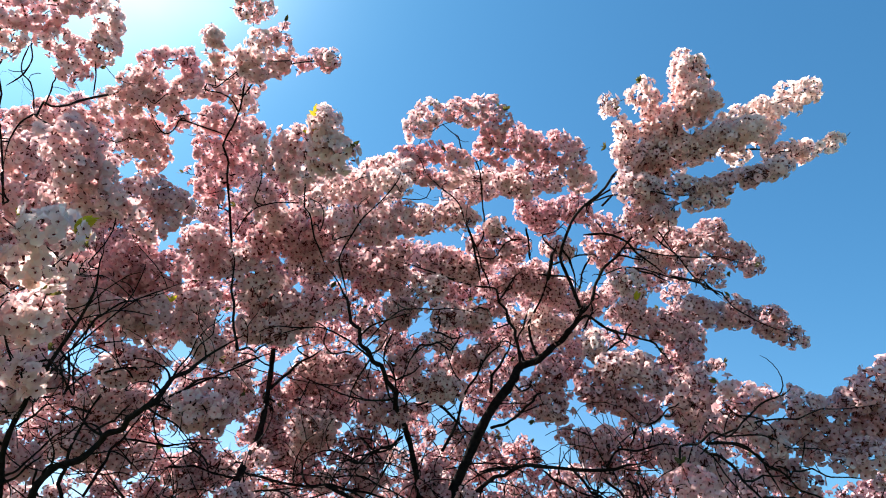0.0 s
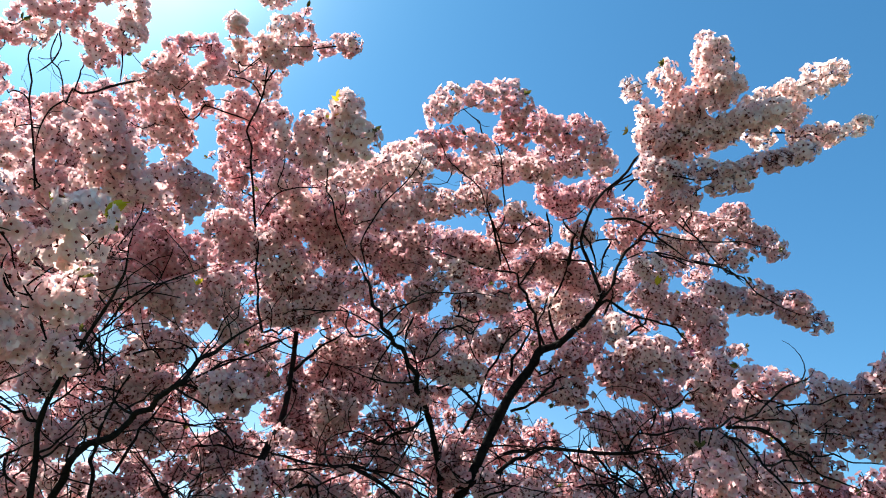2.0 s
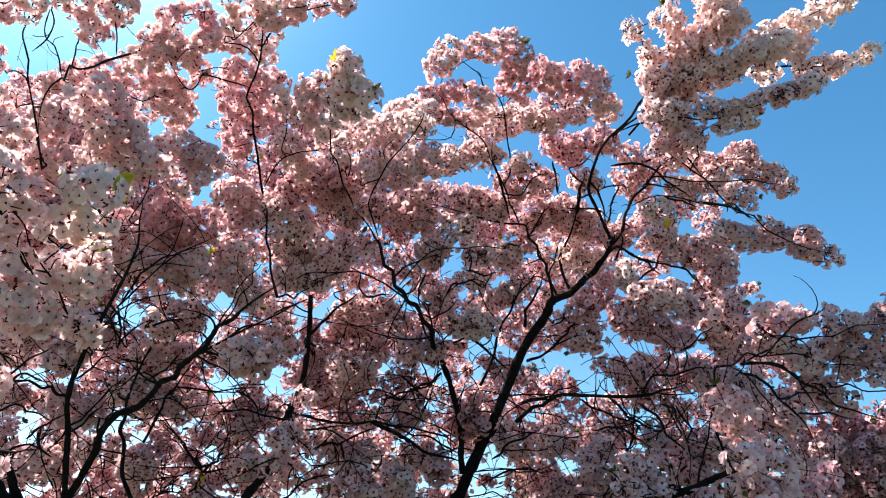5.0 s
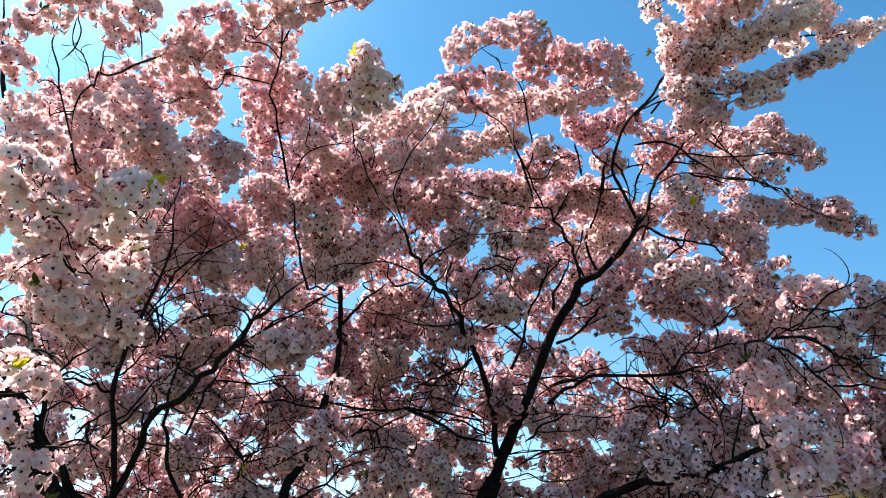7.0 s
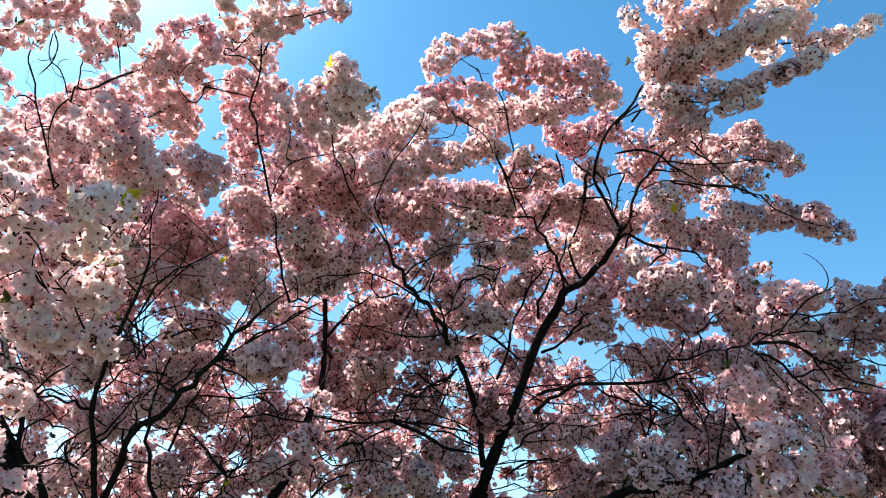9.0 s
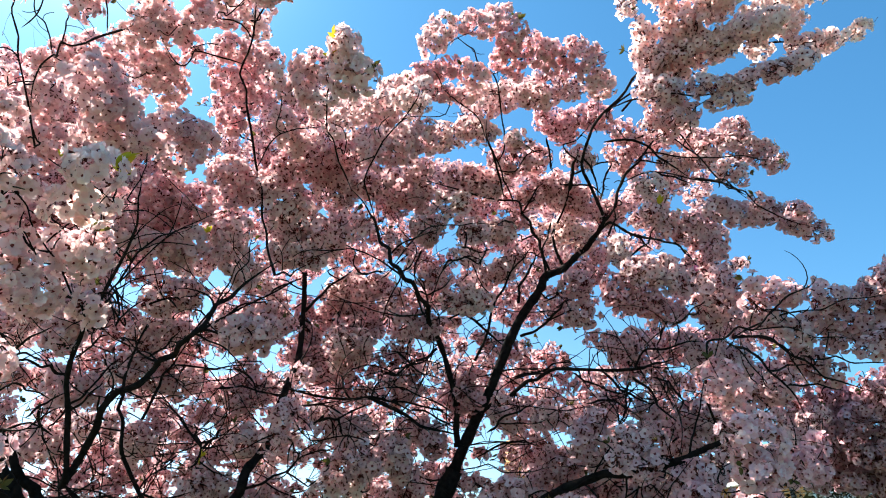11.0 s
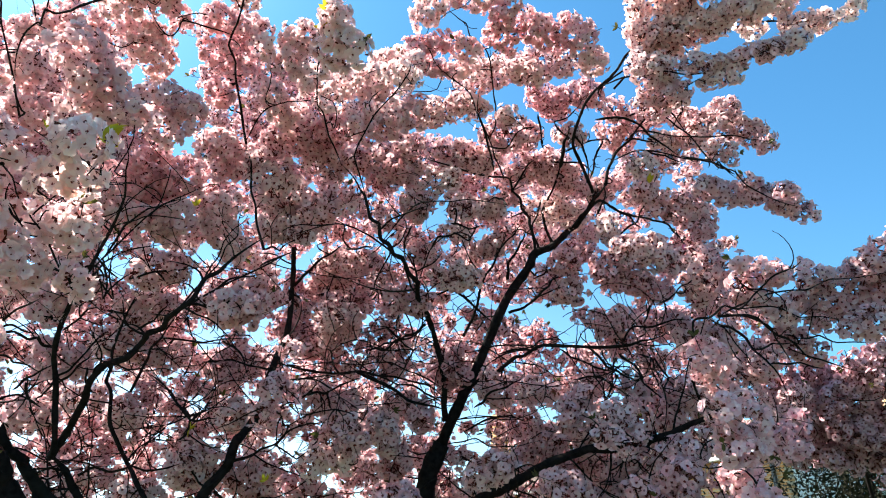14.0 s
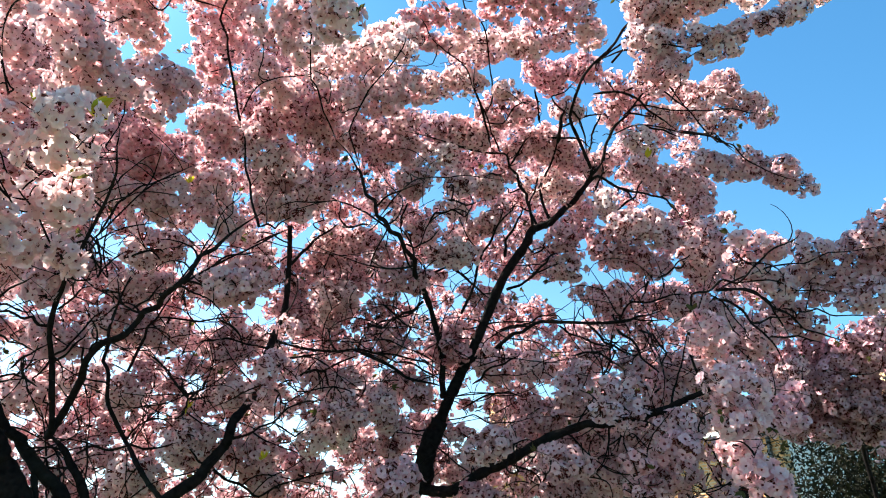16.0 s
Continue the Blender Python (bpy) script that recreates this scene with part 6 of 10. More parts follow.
spray(main, [(-0.219, 3.428, 3.812), (-0.386, 3.389, 3.669)], 0.084, True)
spray(main, [(-0.234, 3.638, 3.910), (-0.147, 3.535, 4.017)], 0.097, True)
spray(main, [(-0.191, 3.790, 3.879), (-0.105, 3.762, 3.998)], 0.097, True)
spray(main, [(-0.052, 3.793, 4.019), (0.088, 3.770, 4.090)], 0.089, True)
spray(main, [(0.128, 3.466, 3.675), (0.164, 3.290, 3.696)], 0.092, True)
spray(main, [(0.281, 3.158, 3.689), (0.191, 3.082, 3.568)], 0.086, True)
spray(main, [(0.307, 3.366, 3.693), (0.432, 3.238, 3.598)], 0.090, True)
spray(main, [(0.573, 3.350, 3.683), (0.451, 3.206, 3.694)], 0.077, True)
spray(main, [(0.684, 3.573, 3.925), (0.732, 3.478, 3.721)], 0.097, True)
spray(main, [(1.208, 3.732, 3.935), (1.157, 3.752, 3.836)], 0.098, True)
spray(main, [(1.184, 3.321, 3.672), (1.266, 3.133, 3.605)], 0.091, True)
spray(main, [(1.480, 3.621, 3.728), (1.441, 3.446, 3.795)], 0.095, True, petal=PETAL_PALE)
spray(left, [(-2.639, 3.260, 3.600), (-2.731, 3.250, 3.716)], 0.098, True)
spray(left, [(-2.288, 3.063, 3.511), (-2.453, 3.063, 3.547)], 0.074, True)
spray(left, [(-2.066, 2.683, 3.279), (-1.987, 2.687, 3.342)], 0.069, True)
spray(left, [(-1.931, 2.904, 3.413), (-2.007, 2.704, 3.341)], 0.071, True)
spray(left, [(-1.933, 2.691, 3.353), (-1.691, 2.625, 3.335)], 0.083, True)
spray(left, [(-2.219, 3.358, 3.828), (-2.131, 3.516, 3.813)], 0.098, True)
spray(left, [(-1.955, 3.236, 3.766), (-2.056, 3.343, 3.695)], 0.073, True)
spray(left, [(-1.691, 3.241, 3.536), (-1.878, 3.276, 3.621)], 0.075, True)
spray(left, [(-1.675, 3.254, 3.614), (-1.864, 3.310, 3.706)], 0.084, True)
spray(left, [(-1.532, 2.958, 3.389), (-1.333, 2.918, 3.423)], 0.074, True)
spray(left, [(-1.647, 3.784, 3.842), (-1.834, 3.652, 3.888)], 0.105, True)
spray(mid, [(-1.292, 3.428, 3.650), (-1.485, 3.523, 3.721)], 0.072, True, petal=PETAL_PALE)
spray(mid, [(-1.140, 3.178, 3.594), (-1.174, 3.034, 3.421)], 0.075, True)
spray(mid, [(-1.375, 3.613, 3.767), (-1.117, 3.577, 3.788)], 0.091, True)
spray(mid, [(-0.907, 3.218, 3.591), (-0.991, 3.185, 3.456)], 0.088, True, petal=PETAL_PALE)
spray(mid, [(-0.960, 3.186, 3.476), (-0.810, 3.338, 3.657)], 0.072, True)
spray(mid, [(-0.807, 3.238, 3.540), (-0.663, 3.465, 3.593)], 0.064, True)
spray(mid, [(-0.725, 3.540, 3.781), (-0.603, 3.611, 3.700)], 0.075, True)
spray(mid, [(-0.420, 3.377, 3.549), (-0.589, 3.457, 3.707)], 0.090, True)
spray(main, [(-0.461, 3.489, 3.840), (-0.318, 3.426, 3.658)], 0.092, True)
spray(main, [(-0.152, 3.388, 3.634), (-0.216, 3.312, 3.714)], 0.087, True)
spray(main, [(0.062, 3.333, 3.721), (0.062, 3.500, 3.658)], 0.075, True, petal=PETAL_PALE)
spray(main, [(0.206, 3.656, 3.837), (0.186, 3.870, 3.826)], 0.096, True)
spray(main, [(0.391, 3.919, 3.999), (0.155, 3.984, 3.991)], 0.094, True)
spray(main, [(0.534, 3.897, 4.001), (0.511, 3.883, 3.874)], 0.092, True)
spray(main, [(0.621, 4.011, 3.999), (0.701, 4.090, 3.899)], 0.096, True)
spray(main, [(0.659, 3.553, 3.588), (0.680, 3.327, 3.614)], 0.084, True)
spray(main, [(0.783, 3.713, 3.783), (0.718, 3.684, 3.662)], 0.090, True, petal=PETAL_PALE)
spray(main, [(0.872, 3.302, 3.451), (0.811, 3.235, 3.448)], 0.031, True, petal=PETAL_PALE)
spray(main, [(1.187, 3.897, 3.991), (1.019, 3.962, 3.898)], 0.094, True)
spray(main, [(1.023, 3.398, 3.486), (1.120, 3.423, 3.510)], 0.042, True)
spray(main, [(1.504, 3.820, 3.746), (1.719, 3.878, 3.769)], 0.094, True, petal=PETAL_PALE)
spray(main, [(1.386, 3.089, 3.395), (1.422, 3.027, 3.346)], 0.033, True)
spray(left, [(-2.416, 2.962, 3.354), (-2.611, 3.022, 3.383)], 0.087, True)
spray(left, [(-2.463, 3.129, 3.535), (-2.510, 3.071, 3.434)], 0.096, True)
spray(left, [(-2.449, 3.120, 3.449), (-2.415, 3.312, 3.609)], 0.080, True)
spray(left, [(-2.215, 3.185, 3.437), (-2.197, 2.974, 3.378)], 0.072, True)
spray(left, [(-2.102, 3.231, 3.562), (-2.317, 3.232, 3.518)], 0.082, True)
spray(left, [(-2.335, 3.410, 3.747), (-2.251, 3.537, 3.663)], 0.082, True)
spray(left, [(-2.027, 3.320, 3.660), (-2.098, 3.446, 3.626)], 0.099, True)
spray(left, [(-1.991, 3.326, 3.612), (-1.858, 3.386, 3.491)], 0.091, True, petal=PETAL_PALE)
spray(left, [(-1.802, 3.305, 3.578), (-1.928, 3.210, 3.512)], 0.071, True)
spray(left, [(-1.491, 3.038, 3.446), (-1.651, 3.106, 3.393)], 0.074, True)
spray(left, [(-1.598, 3.484, 3.617), (-1.793, 3.360, 3.543)], 0.087, True)
spray(left, [(-1.478, 3.107, 3.511), (-1.378, 3.043, 3.376)], 0.089, True, petal=PETAL_PALE)
spray(mid, [(-1.399, 3.479, 3.698), (-1.489, 3.608, 3.604)], 0.083, True)
spray(mid, [(-1.203, 3.095, 3.413), (-1.208, 3.036, 3.470)], 0.075, True)
spray(mid, [(-1.453, 3.838, 3.820), (-1.223, 3.898, 3.890)], 0.107, True)
spray(mid, [(-1.001, 3.226, 3.528), (-0.911, 3.245, 3.454)], 0.080, True)
spray(mid, [(-0.843, 3.436, 3.640), (-1.111, 3.526, 3.662)], 0.090, True)
spray(mid, [(-0.748, 3.479, 3.490), (-0.888, 3.324, 3.486)], 0.081, True)
spray(mid, [(-0.725, 3.450, 3.458), (-0.652, 3.247, 3.452)], 0.077, True)
spray(mid, [(-0.423, 3.482, 3.534), (-0.612, 3.509, 3.564)], 0.074, True)
spray(main, [(-0.350, 3.979, 3.820), (-0.379, 3.810, 3.850)], 0.079, True)
spray(main, [(-0.233, 3.864, 3.824), (-0.232, 4.082, 3.752)], 0.088, True)
spray(main, [(-0.190, 3.889, 3.832), (-0.103, 3.936, 3.826)], 0.035, True)
spray(main, [(0.168, 4.044, 3.938), (0.111, 4.165, 3.860)], 0.106, True)
spray(main, [(0.187, 3.849, 3.747), (0.300, 3.824, 3.644)], 0.083, True)
spray(main, [(0.596, 3.855, 3.665), (0.348, 4.056, 3.700)], 0.086, True)
spray(main, [(0.587, 3.531, 3.458), (0.452, 3.483, 3.563)], 0.079, True, petal=PETAL_PALE)
spray(main, [(0.669, 3.889, 3.636), (0.850, 3.805, 3.694)], 0.101, True)
spray(main, [(0.889, 4.033, 3.937), (1.034, 4.133, 3.813)], 0.103, True)
spray(main, [(1.199, 4.099, 3.744), (1.146, 4.173, 3.767)], 0.043, True)
spray(main, [(1.175, 3.398, 3.428), (1.134, 3.501, 3.573)], 0.086, True)
spray(main, [(1.338, 3.711, 3.666), (1.492, 3.583, 3.551)], 0.085, True)
spray(main, [(1.567, 3.623, 3.533), (1.509, 3.781, 3.524)], 0.074, True)
spray(left, [(-2.132, 2.730, 3.061), (-2.112, 2.624, 3.131)], 0.078, True)
spray(left, [(-2.281, 3.044, 3.262), (-2.464, 3.094, 3.271)], 0.095, True)
spray(left, [(-2.137, 2.993, 3.208), (-2.242, 3.021, 3.350)], 0.067, True, petal=PETAL_PALE)
spray(left, [(-1.901, 2.874, 3.104), (-1.894, 2.689, 3.085)], 0.070, True)
spray(left, [(-2.080, 3.191, 3.371), (-1.910, 3.060, 3.365)], 0.086, True)
spray(left, [(-2.170, 3.509, 3.531), (-2.093, 3.385, 3.606)], 0.104, True)
spray(left, [(-2.046, 3.331, 3.331), (-1.929, 3.402, 3.432)], 0.098, True)
spray(left, [(-2.107, 3.656, 3.632), (-2.030, 3.829, 3.721)], 0.101, True)
spray(left, [(-1.608, 3.020, 3.250), (-1.601, 3.118, 3.379)], 0.083, True)
spray(left, [(-1.754, 3.637, 3.663), (-1.684, 3.819, 3.697)], 0.079, True)
spray(mid, [(-1.405, 3.515, 3.461), (-1.621, 3.516, 3.396)], 0.097, True, petal=PETAL_PALE)
spray(mid, [(-1.326, 3.139, 3.261), (-1.130, 3.037, 3.285)], 0.080, True)
spray(mid, [(-1.304, 3.220, 3.377), (-1.189, 3.363, 3.381)], 0.083, True, petal=PETAL_PALE)
spray(mid, [(-1.229, 3.790, 3.643), (-1.265, 3.936, 3.543)], 0.078, True)
spray(mid, [(-1.143, 3.349, 3.278), (-0.974, 3.321, 3.372)], 0.078, True)
spray(mid, [(-1.046, 3.932, 3.708), (-1.140, 3.760, 3.714)], 0.078, True)
spray(mid, [(-0.765, 3.304, 3.330), (-0.662, 3.166, 3.354)], 0.077, True)
spray(mid, [(-0.654, 3.684, 3.516), (-0.824, 3.639, 3.534)], 0.096, True)
spray(mid, [(-0.546, 3.683, 3.562), (-0.736, 3.712, 3.547)], 0.095, True)
spray(main, [(-0.719, 4.121, 3.770), (-0.452, 4.113, 3.750)], 0.094, True)
spray(main, [(-0.205, 3.402, 3.337), (-0.356, 3.318, 3.431)], 0.087, True)
spray(main, [(-0.248, 3.949, 3.536), (-0.219, 3.950, 3.699)], 0.093, True)
spray(main, [(-0.016, 3.898, 3.545), (-0.250, 3.830, 3.526)], 0.079, True)
spray(main, [(0.128, 3.603, 3.477), (0.060, 3.533, 3.475)], 0.041, True, petal=PETAL_PALE)
spray(main, [(0.112, 3.789, 3.559), (0.358, 3.718, 3.586)], 0.085, True)
spray(main, [(0.381, 3.458, 3.365), (0.329, 3.585, 3.328)], 0.086, True)
spray(main, [(0.482, 4.100, 3.763), (0.685, 4.062, 3.626)], 0.105, True)
spray(main, [(0.725, 4.056, 3.642), (0.655, 4.156, 3.576)], 0.078, True)
spray(main, [(0.745, 3.858, 3.624), (0.909, 3.792, 3.481)], 0.090, True)
spray(main, [(0.931, 3.569, 3.361), (0.920, 3.649, 3.554)], 0.068, True)
spray(main, [(1.093, 3.788, 3.518), (1.233, 3.705, 3.555)], 0.098, True)
spray(main, [(1.283, 3.308, 3.271), (1.289, 3.308, 3.112)], 0.080, True)
spray(main, [(1.271, 3.227, 3.095), (1.369, 3.215, 3.224)], 0.071, True)
spray(left, [(-2.539, 3.276, 3.360), (-2.653, 3.243, 3.241)], 0.103, True)
spray(left, [(-2.184, 2.865, 3.063), (-2.247, 2.970, 3.231)], 0.077, True)
spray(left, [(-2.522, 3.428, 3.453), (-2.521, 3.655, 3.512)], 0.079, True)
spray(left, [(-1.864, 2.955, 3.094), (-2.092, 3.044, 3.082)], 0.077, True)
spray(left, [(-2.261, 3.404, 3.395), (-2.060, 3.421, 3.332)], 0.096, True)
spray(left, [(-2.017, 3.199, 3.370), (-1.913, 3.107, 3.197)], 0.081, True)
spray(left, [(-2.007, 3.438, 3.311), (-1.997, 3.362, 3.404)], 0.080, True)
spray(left, [(-1.755, 3.269, 3.287), (-1.604, 3.369, 3.390)], 0.094, True)
spray(mid, [(-1.314, 3.665, 3.436), (-1.147, 3.614, 3.330)], 0.086, True)
spray(mid, [(-1.242, 3.704, 3.457), (-1.134, 3.888, 3.414)], 0.073, True)
spray(mid, [(-1.144, 4.037, 3.552), (-0.961, 4.156, 3.680)], 0.082, True)
spray(mid, [(-0.762, 3.893, 3.409), (-0.720, 3.891, 3.531)], 0.095, True)
spray(mid, [(-0.552, 3.723, 3.516), (-0.640, 3.825, 3.450)], 0.077, True)
spray(main, [(-0.629, 3.887, 3.381), (-0.433, 3.750, 3.383)], 0.073, True)
spray(main, [(-0.145, 3.399, 3.234), (0.036, 3.437, 3.154)], 0.073, True)
spray(main, [(0.041, 3.833, 3.388), (0.118, 3.623, 3.434)], 0.077, True)
spray(main, [(0.116, 3.768, 3.332), (0.300, 3.867, 3.454)], 0.076, True)
spray(main, [(0.292, 3.379, 3.194), (0.251, 3.339, 3.220)], 0.033, True)
spray(main, [(0.406, 4.012, 3.405), (0.473, 3.933, 3.384)], 0.046, True)
spray(main, [(0.506, 4.303, 3.499), (0.553, 4.138, 3.572)], 0.104, True)
spray(main, [(0.504, 3.792, 3.413), (0.745, 3.738, 3.459)], 0.071, True)
spray(main, [(0.886, 3.893, 3.465), (0.761, 4.075, 3.459)], 0.096, True)
spray(main, [(0.854, 3.373, 3.159), (0.734, 3.439, 3.198)], 0.072, True)
spray(main, [(0.998, 3.475, 3.144), (1.015, 3.447, 3.250)], 0.083, True)
spray(main, [(1.044, 3.321, 3.170), (0.994, 3.363, 3.106)], 0.075, True)
spray(main, [(0.992, 3.314, 3.124), (1.163, 3.185, 3.100)], 0.087, True)
spray(main, [(1.364, 3.516, 3.129), (1.343, 3.575, 3.307)], 0.079, True)
spray(main, [(1.410, 3.239, 3.105), (1.507, 3.259, 3.136)], 0.037, True)
spray(left, [(-2.155, 2.716, 3.021), (-2.269, 2.898, 2.977)], 0.078, True)
spray(left, [(-2.388, 3.163, 3.177), (-2.176, 3.085, 3.149)], 0.097, True)
spray(left, [(-2.075, 2.919, 2.907), (-2.088, 3.030, 3.054)], 0.071, True)
spray(left, [(-2.179, 3.085, 3.106), (-2.041, 3.025, 2.997)], 0.084, True)
spray(left, [(-1.959, 3.063, 3.069), (-1.922, 3.085, 3.166)], 0.070, True)
spray(left, [(-1.840, 3.706, 3.371), (-1.799, 3.629, 3.392)], 0.034, True)
spray(left, [(-1.528, 3.214, 3.043), (-1.394, 3.093, 3.080)], 0.078, True)
spray(left, [(-1.481, 3.321, 3.140), (-1.408, 3.213, 3.179)], 0.069, True)
spray(mid, [(-1.527, 3.874, 3.455), (-1.421, 3.850, 3.266)], 0.089, True)
spray(mid, [(-1.219, 3.721, 3.162), (-1.204, 3.589, 3.256)], 0.083, True)
spray(mid, [(-1.084, 3.409, 3.257), (-1.014, 3.642, 3.211)], 0.069, True)
spray(mid, [(-0.791, 3.805, 3.224), (-0.645, 3.890, 3.371)], 0.085, True)
spray(mid, [(-0.779, 4.046, 3.313), (-0.599, 3.984, 3.342)], 0.100, True)
spray(main, [(-0.360, 3.535, 3.215), (-0.392, 3.399, 3.034)], 0.073, True)
spray(main, [(-0.450, 4.063, 3.305), (-0.313, 4.184, 3.426)], 0.080, True)
spray(main, [(-0.366, 3.640, 3.207), (-0.133, 3.508, 3.127)], 0.083, True)
spray(main, [(-0.094, 4.231, 3.495), (-0.278, 4.383, 3.506)], 0.105, True)
spray(main, [(-0.066, 3.668, 3.192), (0.104, 3.711, 3.188)], 0.087, True)
spray(main, [(0.110, 3.667, 3.324), (0.094, 3.802, 3.259)], 0.077, True)
spray(main, [(0.465, 4.279, 3.376), (0.213, 4.207, 3.463)], 0.094, True)
spray(main, [(0.278, 3.764, 3.218), (0.436, 3.691, 3.312)], 0.077, True)
spray(main, [(0.390, 3.852, 3.260), (0.615, 3.779, 3.224)], 0.085, True)
spray(main, [(0.577, 3.624, 3.048), (0.631, 3.542, 3.117)], 0.066, True)
spray(main, [(0.762, 3.636, 3.148), (0.652, 3.554, 3.194)], 0.081, True)
spray(main, [(0.859, 3.580, 3.148), (0.866, 3.672, 3.126)], 0.030, True)
spray(main, [(0.946, 3.757, 3.114), (1.186, 3.844, 3.170)], 0.070, True)
spray(main, [(0.985, 3.779, 3.210), (1.103, 3.601, 3.034)], 0.075, True)
spray(main, [(1.378, 3.986, 3.280), (1.517, 3.793, 3.263)], 0.083, True)
spray(main, [(1.408, 3.585, 3.114), (1.465, 3.550, 3.090)], 0.044, True)
spray(left, [(-2.178, 3.149, 2.975), (-2.234, 2.947, 2.976)], 0.075, True)
spray(left, [(-2.241, 3.249, 3.027), (-2.326, 3.141, 2.975)], 0.086, True)
spray(left, [(-1.981, 3.049, 2.945), (-2.083, 2.945, 2.916)], 0.072, True)
spray(left, [(-2.166, 3.336, 3.091), (-2.021, 3.375, 3.124)], 0.090, True)
spray(left, [(-2.226, 3.680, 3.234), (-2.209, 3.726, 3.118)], 0.090, True)
spray(left, [(-1.646, 3.183, 2.985), (-1.690, 3.160, 3.015)], 0.036, True)
spray(left, [(-1.742, 3.691, 3.227), (-1.802, 3.603, 3.098)], 0.095, True)
spray(left, [(-1.600, 3.581, 3.210), (-1.592, 3.459, 3.005)], 0.086, True)
spray(left, [(-1.658, 4.065, 3.240), (-1.796, 3.864, 3.252)], 0.108, True)
spray(mid, [(-1.244, 3.272, 3.005), (-1.289, 3.166, 2.855)], 0.063, True, petal=PETAL_PALE)
spray(mid, [(-1.515, 3.970, 3.325), (-1.486, 4.173, 3.259)], 0.099, True)
spray(mid, [(-1.022, 3.552, 3.005), (-1.148, 3.612, 3.180)], 0.076, True)
spray(mid, [(-0.931, 3.849, 3.323), (-0.935, 3.720, 3.146)], 0.078, True)
spray(mid, [(-0.948, 3.784, 3.110), (-0.767, 3.890, 3.212)], 0.092, True)
spray(mid, [(-0.738, 3.829, 3.222), (-0.812, 3.941, 3.121)], 0.071, True)
spray(mid, [(-0.615, 3.478, 2.962), (-0.465, 3.648, 3.059)], 0.072, True)
spray(main, [(-0.489, 3.700, 3.173), (-0.464, 3.693, 3.026)], 0.068, True)
spray(main, [(-0.500, 4.115, 3.280), (-0.357, 4.206, 3.197)], 0.079, True)
spray(main, [(-0.103, 3.648, 3.049), (-0.005, 3.679, 3.057)], 0.031, True)
spray(main, [(-0.076, 3.980, 3.167), (-0.005, 3.961, 3.160)], 0.044, True)
spray(main, [(0.228, 4.257, 3.359), (0.380, 4.149, 3.190)], 0.084, True)
spray(main, [(0.443, 4.245, 3.356), (0.465, 4.245, 3.218)], 0.085, True)
spray(main, [(0.523, 3.839, 3.099), (0.569, 3.857, 3.204)], 0.082, True)
spray(main, [(0.524, 3.601, 3.091), (0.657, 3.555, 2.962)], 0.071, True)
spray(main, [(1.153, 3.531, 2.971), (1.032, 3.419, 3.050)], 0.074, True, petal=PETAL_PALE)
spray(main, [(1.425, 3.875, 3.066), (1.450, 3.799, 3.058)], 0.037, True)
spray(main, [(1.533, 3.597, 2.910), (1.404, 3.612, 2.995)], 0.077, True)
spray(main, [(1.522, 3.305, 2.785), (1.364, 3.288, 2.877)], 0.066, True)
spray(main, [(1.658, 3.547, 2.923), (1.478, 3.573, 2.984)], 0.085, True)
spray(left, [(-2.470, 3.205, 2.925), (-2.331, 3.216, 2.845)], 0.084, True)
spray(left, [(-2.282, 3.305, 2.994), (-2.306, 3.106, 2.900)], 0.097, True)
spray(left, [(-2.357, 3.616, 3.121), (-2.481, 3.470, 3.031)], 0.078, True)
spray(left, [(-1.935, 2.981, 2.873), (-1.984, 3.127, 2.833)], 0.087, True)
spray(left, [(-2.008, 3.026, 2.869), (-1.811, 2.981, 2.851)], 0.072, True)
spray(left, [(-2.063, 3.479, 2.920), (-2.104, 3.559, 3.070)], 0.090, True)
spray(left, [(-1.834, 3.307, 3.044), (-1.937, 3.458, 2.961)], 0.086, True)
spray(left, [(-1.683, 3.091, 2.905), (-1.529, 3.098, 2.849)], 0.087, True)
spray(left, [(-1.755, 3.364, 2.987), (-1.737, 3.548, 2.920)], 0.080, True)
spray(left, [(-1.701, 3.712, 3.034), (-1.750, 3.762, 3.219)], 0.095, True)
spray(left, [(-1.442, 3.297, 2.905), (-1.463, 3.412, 2.826)], 0.080, True)
spray(mid, [(-1.478, 3.601, 2.995), (-1.341, 3.693, 2.990)], 0.088, True)
spray(mid, [(-1.395, 4.084, 3.124), (-1.527, 3.969, 3.183)], 0.079, True)
spray(mid, [(-1.046, 3.701, 3.043), (-0.880, 3.792, 3.056)], 0.072, True, petal=PETAL_PALE)
spray(mid, [(-0.904, 3.681, 3.074), (-0.891, 3.814, 2.993)], 0.073, True, petal=PETAL_PALE)
spray(mid, [(-0.695, 3.588, 2.923), (-0.644, 3.613, 3.061)], 0.083, True, petal=PETAL_PALE)
spray(mid, [(-0.470, 3.610, 3.002), (-0.639, 3.399, 2.965)], 0.083, True)
spray(main, [(-0.198, 4.343, 3.263), (-0.043, 4.464, 3.230)], 0.100, True)
spray(main, [(0.007, 3.751, 2.953), (0.005, 3.812, 2.936)], 0.037, True)
spray(main, [(0.097, 3.764, 3.002), (0.164, 3.769, 2.958)], 0.037, True)
spray(main, [(0.240, 3.830, 3.019), (0.148, 3.695, 2.876)], 0.087, True)
spray(main, [(0.927, 3.575, 2.818), (0.749, 3.707, 2.931)], 0.086, True)
spray(main, [(1.137, 3.884, 2.942), (0.957, 4.051, 2.985)], 0.075, True)
spray(main, [(0.955, 3.654, 2.908), (1.155, 3.821, 2.854)], 0.069, True)
spray(main, [(1.259, 3.921, 2.923), (1.145, 3.908, 3.041)], 0.074, True)
